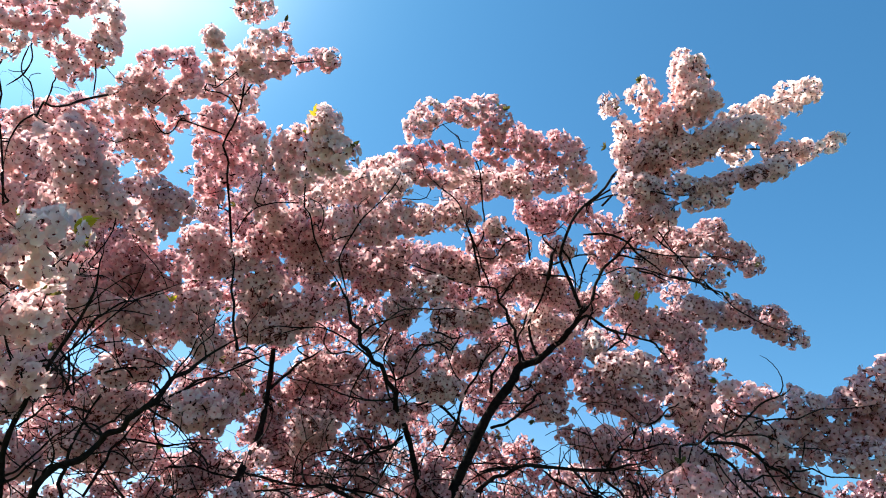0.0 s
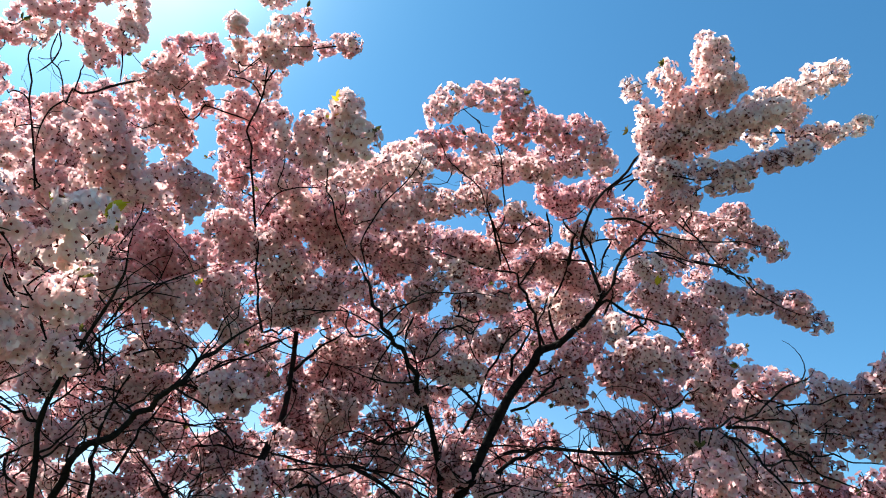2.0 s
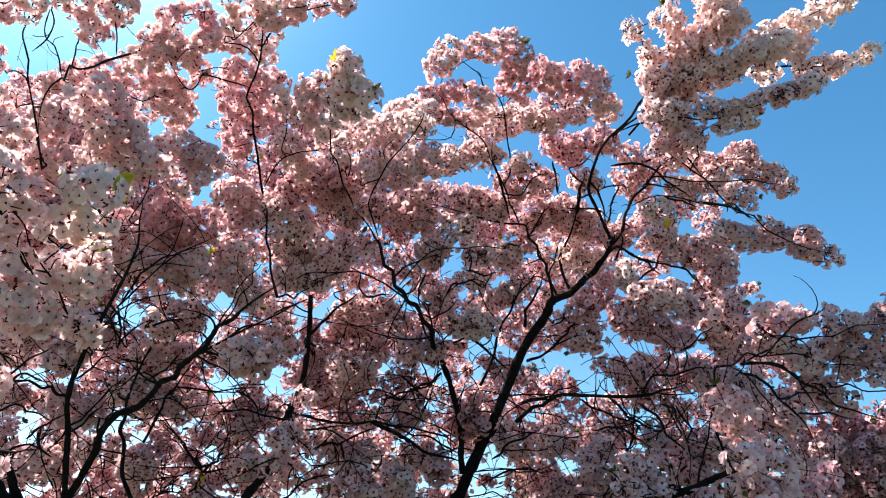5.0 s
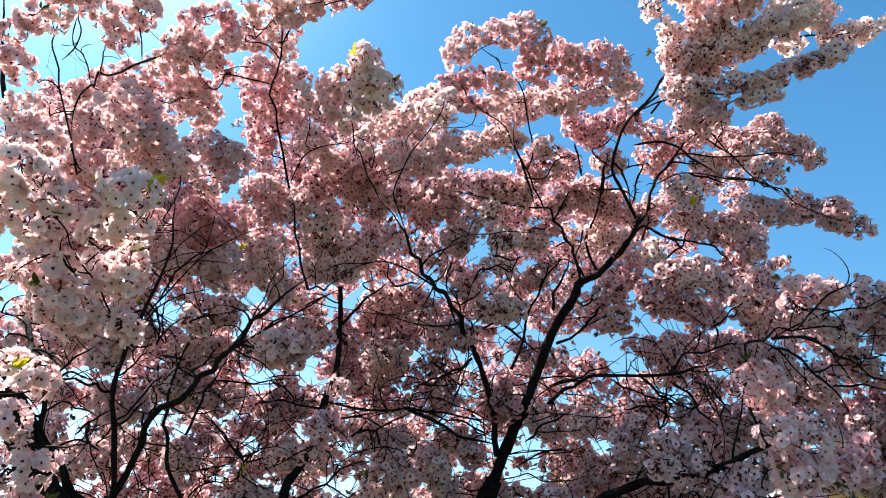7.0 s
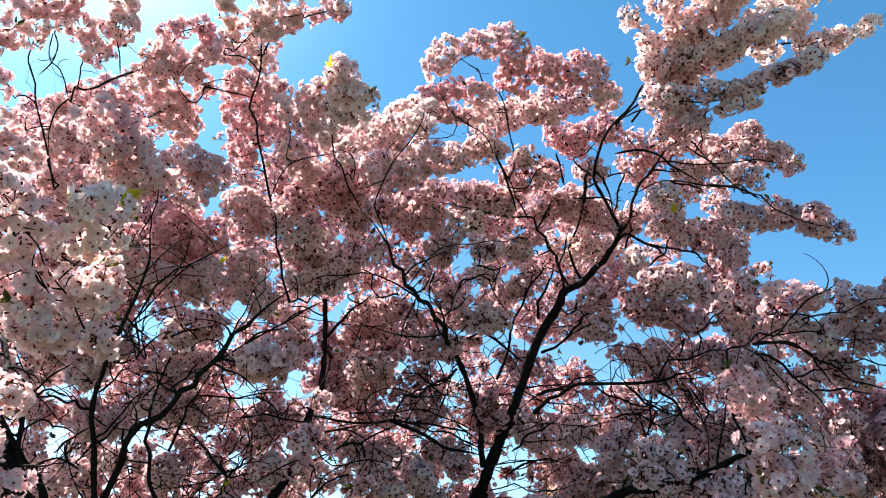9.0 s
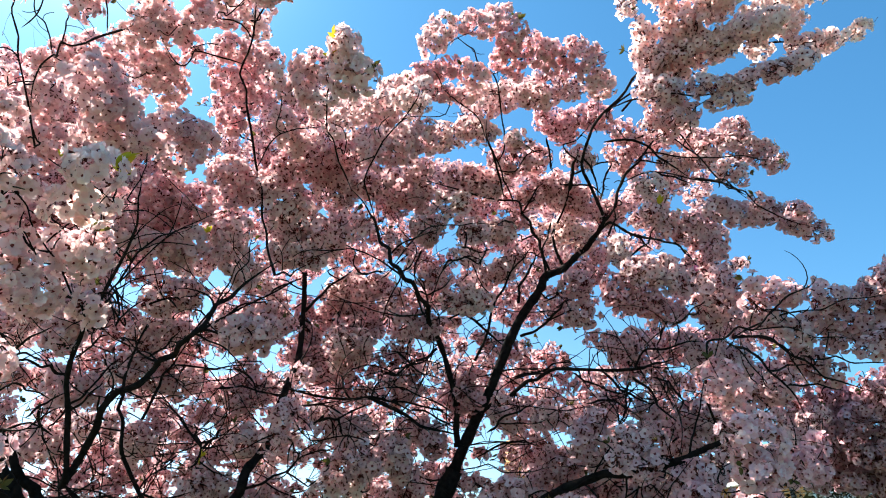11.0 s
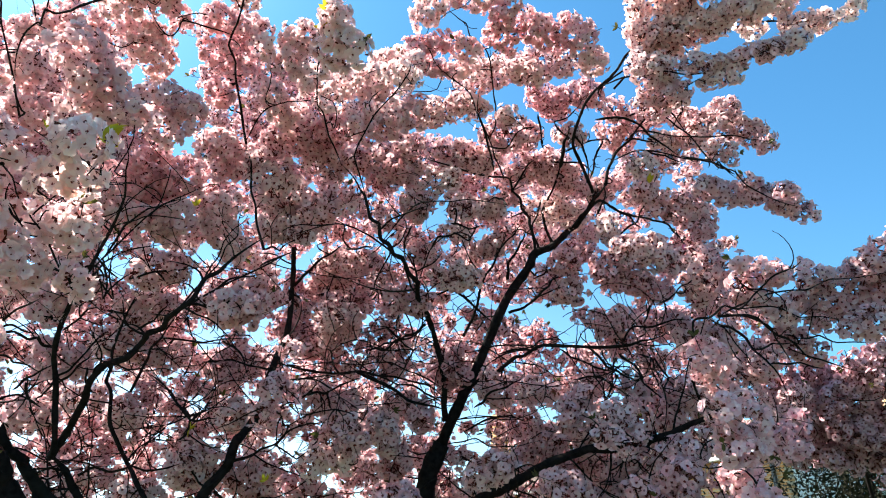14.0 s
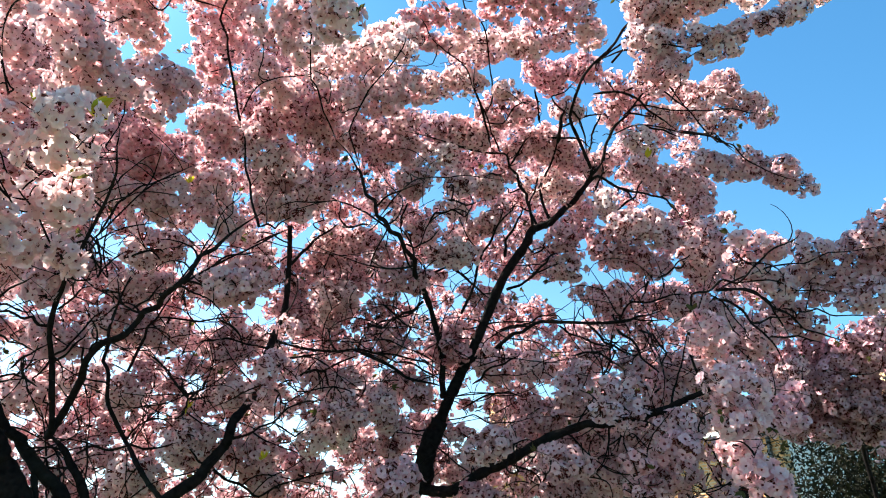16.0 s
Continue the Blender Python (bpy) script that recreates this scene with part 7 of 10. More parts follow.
spray(main, [(1.590, 4.206, 3.074), (1.386, 4.327, 3.124)], 0.097, True)
spray(main, [(1.368, 3.501, 2.932), (1.381, 3.454, 2.804)], 0.089, True)
spray(main, [(1.542, 3.958, 3.065), (1.630, 3.847, 2.980)], 0.086, True)
spray(main, [(1.686, 3.954, 2.933), (1.817, 3.870, 2.948)], 0.086, True, petal=PETAL_PALE)
spray(main, [(1.855, 3.964, 3.012), (1.807, 3.848, 2.868)], 0.088, True)
spray(left, [(-2.481, 3.369, 2.778), (-2.367, 3.234, 2.865)], 0.078, True)
spray(left, [(-2.251, 3.357, 2.745), (-2.307, 3.156, 2.763)], 0.079, True)
spray(left, [(-2.294, 3.578, 2.954), (-2.348, 3.563, 2.923)], 0.048, True)
spray(left, [(-1.980, 3.570, 2.856), (-2.033, 3.343, 2.787)], 0.080, True)
spray(left, [(-1.768, 3.462, 2.907), (-1.810, 3.328, 2.821)], 0.087, True)
spray(left, [(-1.593, 3.317, 2.921), (-1.583, 3.357, 2.796)], 0.072, True)
spray(left, [(-1.595, 3.786, 2.877), (-1.771, 3.704, 2.943)], 0.090, True)
spray(left, [(-1.635, 4.128, 2.980), (-1.883, 4.163, 3.060)], 0.081, True)
spray(mid, [(-0.898, 3.721, 2.997), (-0.991, 3.724, 2.905)], 0.079, True)
spray(mid, [(-0.899, 3.671, 2.901), (-0.838, 3.835, 3.039)], 0.074, True)
spray(mid, [(-0.721, 3.533, 2.879), (-0.709, 3.523, 2.749)], 0.065, True)
spray(mid, [(-0.714, 4.355, 3.188), (-0.640, 4.321, 3.060)], 0.103, True)
spray(main, [(-0.438, 3.661, 2.849), (-0.193, 3.804, 2.887)], 0.084, True)
spray(main, [(-0.137, 4.283, 2.935), (-0.342, 4.289, 3.019)], 0.076, True, petal=PETAL_PALE)
spray(main, [(-0.151, 4.365, 3.146), (-0.089, 4.414, 3.127)], 0.037, True)
spray(main, [(-0.078, 4.478, 3.056), (0.066, 4.375, 2.962)], 0.103, True)
spray(main, [(0.267, 4.035, 2.924), (0.033, 4.010, 2.857)], 0.093, True)
spray(main, [(0.334, 3.565, 2.838), (0.168, 3.754, 2.899)], 0.064, True)
spray(main, [(0.406, 3.869, 2.788), (0.323, 3.740, 2.859)], 0.069, True)
spray(main, [(0.576, 4.048, 2.946), (0.473, 3.962, 2.836)], 0.096, True)
spray(main, [(0.585, 3.746, 2.831), (0.596, 3.829, 2.819)], 0.035, True)
spray(main, [(1.013, 3.545, 2.670), (0.878, 3.661, 2.795)], 0.078, True)
spray(main, [(1.218, 4.183, 2.981), (1.278, 4.364, 2.855)], 0.078, True)
spray(main, [(1.165, 3.890, 2.953), (1.253, 3.840, 2.832)], 0.087, True)
spray(main, [(1.110, 3.425, 2.713), (1.255, 3.419, 2.767)], 0.064, True)
spray(main, [(1.368, 3.983, 2.835), (1.566, 4.055, 2.899)], 0.100, True)
spray(main, [(1.434, 3.430, 2.615), (1.399, 3.541, 2.771)], 0.079, True)
spray(main, [(1.664, 3.362, 2.596), (1.562, 3.459, 2.636)], 0.089, True)
spray(main, [(1.944, 3.886, 2.815), (2.013, 3.966, 2.689)], 0.094, True)
spray(left, [(-2.410, 3.329, 2.846), (-2.570, 3.396, 2.760)], 0.082, True)
spray(left, [(-2.371, 3.184, 2.796), (-2.305, 3.269, 2.707)], 0.083, True)
spray(left, [(-2.171, 3.060, 2.716), (-2.086, 3.060, 2.642)], 0.079, True)
spray(left, [(-2.266, 3.368, 2.763), (-2.179, 3.504, 2.761)], 0.071, True)
spray(left, [(-2.412, 3.826, 2.806), (-2.238, 3.837, 2.824)], 0.080, True)
spray(left, [(-2.146, 3.427, 2.742), (-2.056, 3.638, 2.763)], 0.088, True)
spray(left, [(-1.767, 3.202, 2.707), (-1.795, 3.263, 2.671)], 0.039, True)
spray(left, [(-1.886, 3.424, 2.833), (-1.860, 3.597, 2.758)], 0.089, True)
spray(left, [(-1.960, 4.021, 2.820), (-1.975, 4.181, 3.008)], 0.077, True)
spray(mid, [(-1.745, 4.107, 3.005), (-1.661, 4.217, 2.879)], 0.102, True)
spray(mid, [(-1.462, 4.149, 2.901), (-1.592, 4.090, 2.833)], 0.091, True)
spray(mid, [(-1.560, 4.183, 2.924), (-1.375, 4.154, 2.876)], 0.089, True)
spray(mid, [(-1.181, 3.531, 2.850), (-1.113, 3.510, 2.722)], 0.087, True)
spray(mid, [(-1.166, 3.765, 2.718), (-1.170, 3.904, 2.860)], 0.073, True)
spray(mid, [(-1.108, 4.105, 2.770), (-1.125, 4.228, 2.936)], 0.100, True)
spray(mid, [(-1.007, 4.333, 2.977), (-0.832, 4.278, 2.814)], 0.098, True)
spray(mid, [(-0.818, 3.733, 2.828), (-0.706, 3.924, 2.788)], 0.076, True)
spray(mid, [(-0.700, 3.768, 2.760), (-0.599, 3.877, 2.730)], 0.092, True)
spray(main, [(-0.519, 4.245, 2.803), (-0.516, 4.247, 2.984)], 0.078, True)
spray(main, [(-0.027, 3.684, 2.686), (-0.111, 3.635, 2.746)], 0.074, True)
spray(main, [(0.155, 3.725, 2.669), (-0.046, 3.618, 2.684)], 0.079, True)
spray(main, [(-0.058, 4.167, 2.783), (0.179, 4.072, 2.826)], 0.073, True)
spray(main, [(0.334, 4.275, 2.904), (0.245, 4.426, 2.828)], 0.092, True)
spray(main, [(0.415, 4.213, 2.990), (0.331, 4.392, 2.878)], 0.087, True, petal=PETAL_PALE)
spray(main, [(0.488, 4.078, 2.824), (0.460, 4.024, 2.910)], 0.081, True)
spray(main, [(0.646, 4.002, 2.711), (0.606, 4.069, 2.837)], 0.083, True)
spray(main, [(0.752, 4.403, 2.861), (0.926, 4.451, 2.883)], 0.093, True)
spray(main, [(0.966, 3.903, 2.798), (0.830, 4.103, 2.803)], 0.077, True)
spray(main, [(0.957, 3.784, 2.817), (0.919, 3.693, 2.675)], 0.075, True)
spray(main, [(1.143, 3.917, 2.679), (1.015, 3.910, 2.789)], 0.081, True)
spray(main, [(1.074, 3.821, 2.675), (1.329, 3.884, 2.694)], 0.072, True)
spray(main, [(1.518, 4.189, 2.795), (1.301, 4.305, 2.789)], 0.076, True)
spray(main, [(1.416, 3.763, 2.568), (1.497, 3.770, 2.659)], 0.086, True)
spray(main, [(1.367, 3.502, 2.605), (1.459, 3.586, 2.517)], 0.065, True)
spray(main, [(1.766, 3.743, 2.681), (1.564, 3.782, 2.704)], 0.092, True)
spray(main, [(1.908, 3.861, 2.677), (1.869, 3.798, 2.756)], 0.097, True)
spray(left, [(-2.353, 3.296, 2.545), (-2.553, 3.373, 2.594)], 0.079, True)
spray(left, [(-2.397, 3.694, 2.688), (-2.373, 3.806, 2.790)], 0.080, True)
spray(left, [(-1.946, 3.087, 2.499), (-1.914, 3.259, 2.555)], 0.077, True)
spray(left, [(-2.129, 4.062, 2.723), (-2.134, 4.097, 2.777)], 0.044, True, petal=PETAL_PALE)
spray(left, [(-1.588, 3.588, 2.620), (-1.735, 3.487, 2.645)], 0.075, True, petal=PETAL_PALE)
spray(left, [(-1.924, 4.072, 2.763), (-1.830, 4.156, 2.699)], 0.103, True)
spray(left, [(-1.436, 3.669, 2.625), (-1.590, 3.731, 2.594)], 0.074, True)
spray(mid, [(-1.338, 3.501, 2.586), (-1.363, 3.463, 2.531)], 0.041, True)
spray(mid, [(-1.272, 4.067, 2.726), (-1.461, 4.041, 2.830)], 0.077, True)
spray(mid, [(-1.382, 4.147, 2.858), (-1.235, 4.208, 2.814)], 0.100, True)
spray(mid, [(-1.018, 3.623, 2.594), (-1.053, 3.516, 2.664)], 0.065, True)
spray(mid, [(-0.965, 3.561, 2.720), (-0.917, 3.613, 2.596)], 0.087, True)
spray(mid, [(-0.869, 4.070, 2.687), (-0.900, 3.944, 2.758)], 0.089, True)
spray(mid, [(-0.776, 3.959, 2.660), (-0.664, 3.810, 2.701)], 0.087, True)
spray(mid, [(-0.643, 4.455, 2.912), (-0.711, 4.533, 2.816)], 0.095, True)
spray(mid, [(-0.483, 3.668, 2.703), (-0.581, 3.767, 2.664)], 0.080, True, petal=PETAL_PALE)
spray(main, [(-0.437, 3.738, 2.638), (-0.254, 3.669, 2.657)], 0.076, True)
spray(main, [(-0.253, 4.112, 2.712), (-0.284, 4.272, 2.653)], 0.093, True)
spray(main, [(0.010, 4.451, 2.842), (-0.240, 4.266, 2.796)], 0.092, True)
spray(main, [(0.118, 4.384, 2.750), (-0.066, 4.531, 2.744)], 0.102, True)
spray(main, [(0.048, 4.488, 2.805), (0.326, 4.368, 2.747)], 0.083, True, petal=PETAL_PALE)
spray(main, [(0.188, 3.863, 2.683), (0.261, 3.921, 2.554)], 0.078, True)
spray(main, [(0.518, 4.468, 2.786), (0.357, 4.333, 2.690)], 0.097, True)
spray(main, [(0.582, 4.097, 2.689), (0.373, 4.012, 2.775)], 0.080, True)
spray(main, [(0.680, 3.719, 2.584), (0.579, 3.829, 2.547)], 0.082, True)
spray(main, [(0.750, 4.024, 2.777), (0.725, 3.954, 2.629)], 0.072, True)
spray(main, [(1.030, 4.319, 2.657), (0.965, 4.504, 2.780)], 0.083, True)
spray(main, [(0.923, 3.601, 2.593), (0.756, 3.656, 2.540)], 0.076, True)
spray(main, [(1.307, 4.381, 2.656), (1.280, 4.498, 2.813)], 0.084, True)
spray(main, [(1.230, 3.813, 2.534), (1.074, 4.028, 2.561)], 0.083, True)
spray(main, [(1.466, 4.017, 2.547), (1.402, 4.171, 2.664)], 0.079, True)
spray(main, [(1.369, 3.745, 2.573), (1.495, 3.797, 2.467)], 0.090, True)
spray(main, [(1.485, 3.543, 2.524), (1.285, 3.558, 2.546)], 0.068, True)
spray(main, [(1.658, 4.126, 2.635), (1.804, 3.977, 2.597)], 0.081, True)
spray(main, [(1.563, 3.483, 2.578), (1.608, 3.625, 2.508)], 0.087, True)
spray(left, [(-2.512, 3.395, 2.511), (-2.584, 3.224, 2.450)], 0.092, True)
spray(left, [(-2.476, 3.448, 2.454), (-2.543, 3.355, 2.546)], 0.091, True)
spray(left, [(-2.455, 3.456, 2.512), (-2.420, 3.671, 2.518)], 0.092, True)
spray(left, [(-2.480, 3.572, 2.567), (-2.413, 3.662, 2.523)], 0.081, True)
spray(left, [(-2.523, 3.759, 2.556), (-2.501, 3.977, 2.628)], 0.079, True)
spray(left, [(-2.178, 3.495, 2.548), (-1.992, 3.535, 2.565)], 0.091, True)
spray(left, [(-1.876, 3.178, 2.445), (-1.687, 3.067, 2.417)], 0.069, True)
spray(left, [(-1.731, 3.313, 2.499), (-1.847, 3.459, 2.433)], 0.069, True)
spray(left, [(-1.767, 3.819, 2.464), (-1.728, 3.917, 2.613)], 0.091, True)
spray(left, [(-1.427, 3.464, 2.473), (-1.492, 3.490, 2.439)], 0.041, True)
spray(mid, [(-1.311, 3.535, 2.550), (-1.230, 3.621, 2.446)], 0.076, True)
spray(mid, [(-1.291, 3.977, 2.740), (-1.325, 3.896, 2.575)], 0.097, True)
spray(mid, [(-0.962, 3.950, 2.672), (-1.212, 4.070, 2.667)], 0.071, True)
spray(mid, [(-0.905, 3.843, 2.545), (-0.916, 3.769, 2.569)], 0.031, True)
spray(mid, [(-0.744, 4.232, 2.719), (-0.963, 4.088, 2.633)], 0.078, True)
spray(mid, [(-0.789, 4.364, 2.699), (-0.499, 4.323, 2.699)], 0.097, True)
spray(main, [(-0.545, 4.123, 2.606), (-0.621, 4.315, 2.548)], 0.075, True, petal=PETAL_PALE)
spray(main, [(-0.620, 4.442, 2.634), (-0.376, 4.634, 2.638)], 0.102, True, petal=PETAL_PALE)
spray(main, [(-0.343, 3.750, 2.506), (-0.251, 3.909, 2.443)], 0.076, True)
spray(main, [(-0.077, 4.525, 2.662), (-0.120, 4.356, 2.796)], 0.081, True)
spray(main, [(0.055, 4.056, 2.535), (-0.080, 3.928, 2.645)], 0.084, True)
spray(main, [(0.349, 3.653, 2.454), (0.250, 3.818, 2.407)], 0.076, True)
spray(main, [(0.481, 3.615, 2.474), (0.309, 3.634, 2.540)], 0.078, True)
spray(main, [(0.500, 4.307, 2.559), (0.710, 4.176, 2.602)], 0.102, True)
spray(main, [(0.697, 3.436, 2.514), (0.671, 3.460, 2.390)], 0.073, True)
spray(main, [(0.734, 3.966, 2.504), (0.896, 4.014, 2.617)], 0.069, True)
spray(main, [(1.075, 4.172, 2.466), (0.905, 4.336, 2.531)], 0.077, True)
spray(main, [(1.214, 3.886, 2.460), (1.065, 4.103, 2.464)], 0.081, True)
spray(main, [(1.322, 4.044, 2.539), (1.117, 4.001, 2.503)], 0.100, True)
spray(main, [(1.246, 3.651, 2.421), (1.238, 3.530, 2.319)], 0.081, True)
spray(main, [(1.180, 3.516, 2.306), (1.396, 3.553, 2.371)], 0.079, True)
spray(main, [(1.613, 3.908, 2.487), (1.461, 4.115, 2.482)], 0.092, True)
spray(main, [(1.320, 3.270, 2.343), (1.325, 3.152, 2.254)], 0.069, True)
spray(main, [(1.560, 3.559, 2.436), (1.672, 3.730, 2.385)], 0.070, True)
spray(main, [(1.753, 3.613, 2.355), (1.888, 3.707, 2.445)], 0.080, True)
spray(left, [(-2.679, 3.747, 2.476), (-2.875, 3.786, 2.422)], 0.103, True)
spray(left, [(-2.226, 3.217, 2.296), (-2.333, 3.286, 2.401)], 0.074, True)
spray(left, [(-2.280, 3.265, 2.444), (-2.273, 3.505, 2.388)], 0.086, True)
spray(left, [(-2.051, 3.450, 2.405), (-2.056, 3.235, 2.351)], 0.090, True)
spray(left, [(-2.083, 3.523, 2.356), (-2.117, 3.559, 2.494)], 0.090, True)
spray(left, [(-2.123, 4.000, 2.477), (-2.314, 4.010, 2.493)], 0.088, True)
spray(left, [(-2.282, 3.909, 2.585), (-2.078, 4.017, 2.565)], 0.106, True, petal=PETAL_PALE)
spray(left, [(-1.825, 3.596, 2.493), (-1.794, 3.574, 2.367)], 0.082, True)
spray(left, [(-1.579, 3.332, 2.296), (-1.523, 3.143, 2.342)], 0.075, True)
spray(left, [(-1.391, 3.444, 2.428), (-1.590, 3.584, 2.378)], 0.065, True)
spray(left, [(-1.558, 3.779, 2.488), (-1.523, 3.807, 2.534)], 0.041, True)
spray(mid, [(-1.502, 4.296, 2.535), (-1.643, 4.146, 2.535)], 0.089, True)
spray(mid, [(-1.237, 3.488, 2.364), (-1.111, 3.661, 2.453)], 0.080, True)
spray(mid, [(-1.414, 4.228, 2.604), (-1.132, 4.214, 2.554)], 0.080, True)
spray(mid, [(-1.089, 4.341, 2.519), (-1.314, 4.174, 2.504)], 0.077, True)
spray(mid, [(-1.092, 4.062, 2.512), (-1.014, 4.088, 2.545)], 0.041, True)
spray(mid, [(-0.701, 4.054, 2.378), (-0.690, 3.906, 2.469)], 0.086, True)
spray(mid, [(-0.491, 3.755, 2.469), (-0.691, 3.843, 2.430)], 0.065, True)
spray(mid, [(-0.492, 3.930, 2.516), (-0.615, 3.810, 2.433)], 0.087, True)
spray(main, [(-0.280, 4.091, 2.470), (-0.479, 4.116, 2.494)], 0.079, True)
spray(main, [(-0.336, 3.681, 2.378), (-0.257, 3.708, 2.492)], 0.071, True)
spray(main, [(-0.194, 3.922, 2.438), (-0.072, 3.906, 2.375)], 0.085, True)
spray(main, [(0.488, 4.301, 2.465), (0.330, 4.170, 2.399)], 0.102, True)
spray(main, [(0.373, 3.576, 2.398), (0.417, 3.616, 2.325)], 0.073, True)
spray(main, [(0.642, 3.787, 2.356), (0.535, 3.829, 2.280)], 0.075, True)
spray(main, [(0.636, 3.746, 2.301), (0.784, 3.711, 2.366)], 0.068, True)
spray(main, [(0.823, 4.191, 2.385), (0.841, 4.030, 2.439)], 0.080, True)
spray(main, [(0.910, 4.176, 2.416), (0.993, 4.013, 2.454)], 0.079, True)
spray(main, [(0.831, 3.451, 2.298), (0.971, 3.457, 2.352)], 0.081, True)
spray(main, [(1.235, 3.738, 2.295), (1.077, 3.721, 2.291)], 0.092, True)
spray(main, [(1.086, 3.546, 2.188), (1.155, 3.688, 2.310)], 0.071, True)
spray(main, [(1.298, 3.732, 2.410), (1.401, 3.758, 2.304)], 0.068, True)
spray(main, [(1.367, 3.806, 2.309), (1.416, 3.708, 2.230)], 0.093, True)
spray(main, [(1.518, 3.985, 2.329), (1.629, 3.823, 2.256)], 0.072, True)
spray(main, [(1.446, 3.229, 2.247), (1.546, 3.316, 2.184)], 0.078, True)
spray(main, [(1.698, 3.475, 2.295), (1.608, 3.545, 2.246)], 0.068, True)
spray(left, [(-2.518, 3.593, 2.471), (-2.579, 3.561, 2.342)], 0.085, True)
spray(left, [(-2.221, 3.276, 2.245), (-2.342, 3.271, 2.266)], 0.070, True)
spray(left, [(-2.180, 3.318, 2.301), (-2.119, 3.128, 2.352)], 0.094, True)
spray(left, [(-2.135, 3.897, 2.356), (-2.244, 3.806, 2.351)], 0.094, True)
spray(left, [(-1.857, 3.808, 2.313), (-2.005, 3.705, 2.375)], 0.073, True)
spray(left, [(-1.903, 3.919, 2.360), (-2.148, 3.970, 2.474)], 0.082, True)
spray(left, [(-1.846, 4.082, 2.318), (-1.907, 4.176, 2.463)], 0.101, True)
spray(left, [(-1.814, 3.937, 2.345), (-1.688, 3.936, 2.291)], 0.096, True)
spray(left, [(-1.339, 3.469, 2.184), (-1.448, 3.439, 2.265)], 0.077, True)
spray(mid, [(-1.296, 3.607, 2.355), (-1.374, 3.432, 2.268)], 0.089, True)
spray(mid, [(-1.338, 3.697, 2.405), (-1.171, 3.718, 2.327)], 0.078, True)
spray(mid, [(-1.428, 4.254, 2.495), (-1.306, 4.347, 2.441)], 0.104, True)
spray(mid, [(-1.194, 4.212, 2.322), (-1.294, 4.198, 2.459)], 0.101, True, petal=PETAL_PALE)
spray(mid, [(-1.062, 4.199, 2.438), (-0.997, 4.168, 2.393)], 0.042, True)
spray(mid, [(-0.739, 3.792, 2.275), (-0.830, 3.786, 2.390)], 0.082, True)
spray(mid, [(-0.887, 4.470, 2.463), (-0.932, 4.427, 2.400)], 0.038, True)
spray(mid, [(-0.733, 4.362, 2.293), (-0.677, 4.510, 2.446)], 0.100, True)
spray(main, [(-0.457, 3.661, 2.355), (-0.524, 3.680, 2.281)], 0.068, True)
spray(main, [(-0.320, 3.889, 2.421), (-0.413, 3.949, 2.306)], 0.091, True)
spray(main, [(-0.266, 4.138, 2.333), (-0.244, 4.328, 2.259)], 0.090, True, petal=PETAL_PALE)
spray(main, [(-0.246, 4.453, 2.367), (-0.072, 4.302, 2.309)], 0.087, True)
spray(main, [(-0.083, 4.105, 2.233), (-0.068, 4.013, 2.352)], 0.094, True)
spray(main, [(0.064, 3.872, 2.353), (0.121, 3.911, 2.336)], 0.041, True)
spray(main, [(0.306, 4.110, 2.257), (0.232, 3.964, 2.348)], 0.093, True)
spray(main, [(0.402, 4.381, 2.328), (0.382, 4.237, 2.400)], 0.099, True)
spray(main, [(0.524, 3.672, 2.270), (0.377, 3.698, 2.239)], 0.067, True)
spray(main, [(0.626, 4.108, 2.355), (0.462, 4.083, 2.363)], 0.076, True)
spray(main, [(0.615, 3.796, 2.161), (0.665, 3.843, 2.280)], 0.089, True)
spray(main, [(0.769, 3.625, 2.105), (0.665, 3.443, 2.187)], 0.080, True)
spray(main, [(0.892, 4.002, 2.219), (0.937, 3.967, 2.294)], 0.094, True)
spray(main, [(1.025, 3.712, 2.258), (0.921, 3.578, 2.167)], 0.090, True)
spray(main, [(1.073, 3.587, 2.144), (0.970, 3.703, 2.209)], 0.087, True)
spray(main, [(1.294, 3.756, 2.134), (1.172, 3.707, 2.221)], 0.089, True)
spray(main, [(1.636, 4.066, 2.195), (1.560, 4.185, 2.263)], 0.086, True)
spray(main, [(1.455, 3.618, 2.157), (1.403, 3.560, 2.278)], 0.090, True)
spray(main, [(1.544, 3.583, 2.167), (1.725, 3.706, 2.218)], 0.066, True)
spray(main, [(1.777, 3.868, 2.157), (1.938, 3.907, 2.252)], 0.087, True)
spray(left, [(-2.185, 3.036, 2.229), (-2.248, 3.100, 2.165)], 0.078, True)
spray(left, [(-2.324, 3.450, 2.198), (-2.373, 3.343, 2.261)], 0.071, True)
spray(left, [(-2.464, 3.763, 2.182), (-2.545, 3.819, 2.307)], 0.080, True)
spray(left, [(-2.147, 3.675, 2.295), (-2.321, 3.665, 2.292)], 0.094, True)
spray(left, [(-1.914, 3.213, 2.175), (-1.817, 3.231, 2.136)], 0.070, True)
spray(left, [(-1.893, 3.232, 2.223), (-1.867, 3.443, 2.190)], 0.080, True)
spray(left, [(-2.004, 3.662, 2.271), (-1.748, 3.594, 2.280)], 0.079, True)
spray(left, [(-1.724, 3.423, 2.261), (-1.682, 3.387, 2.174)], 0.089, True)
spray(left, [(-1.865, 4.131, 2.315), (-1.818, 4.075, 2.181)], 0.086, True)
spray(left, [(-1.677, 3.695, 2.249), (-1.604, 3.687, 2.139)], 0.074, True)
spray(mid, [(-1.438, 3.569, 2.228), (-1.384, 3.809, 2.154)], 0.069, True)
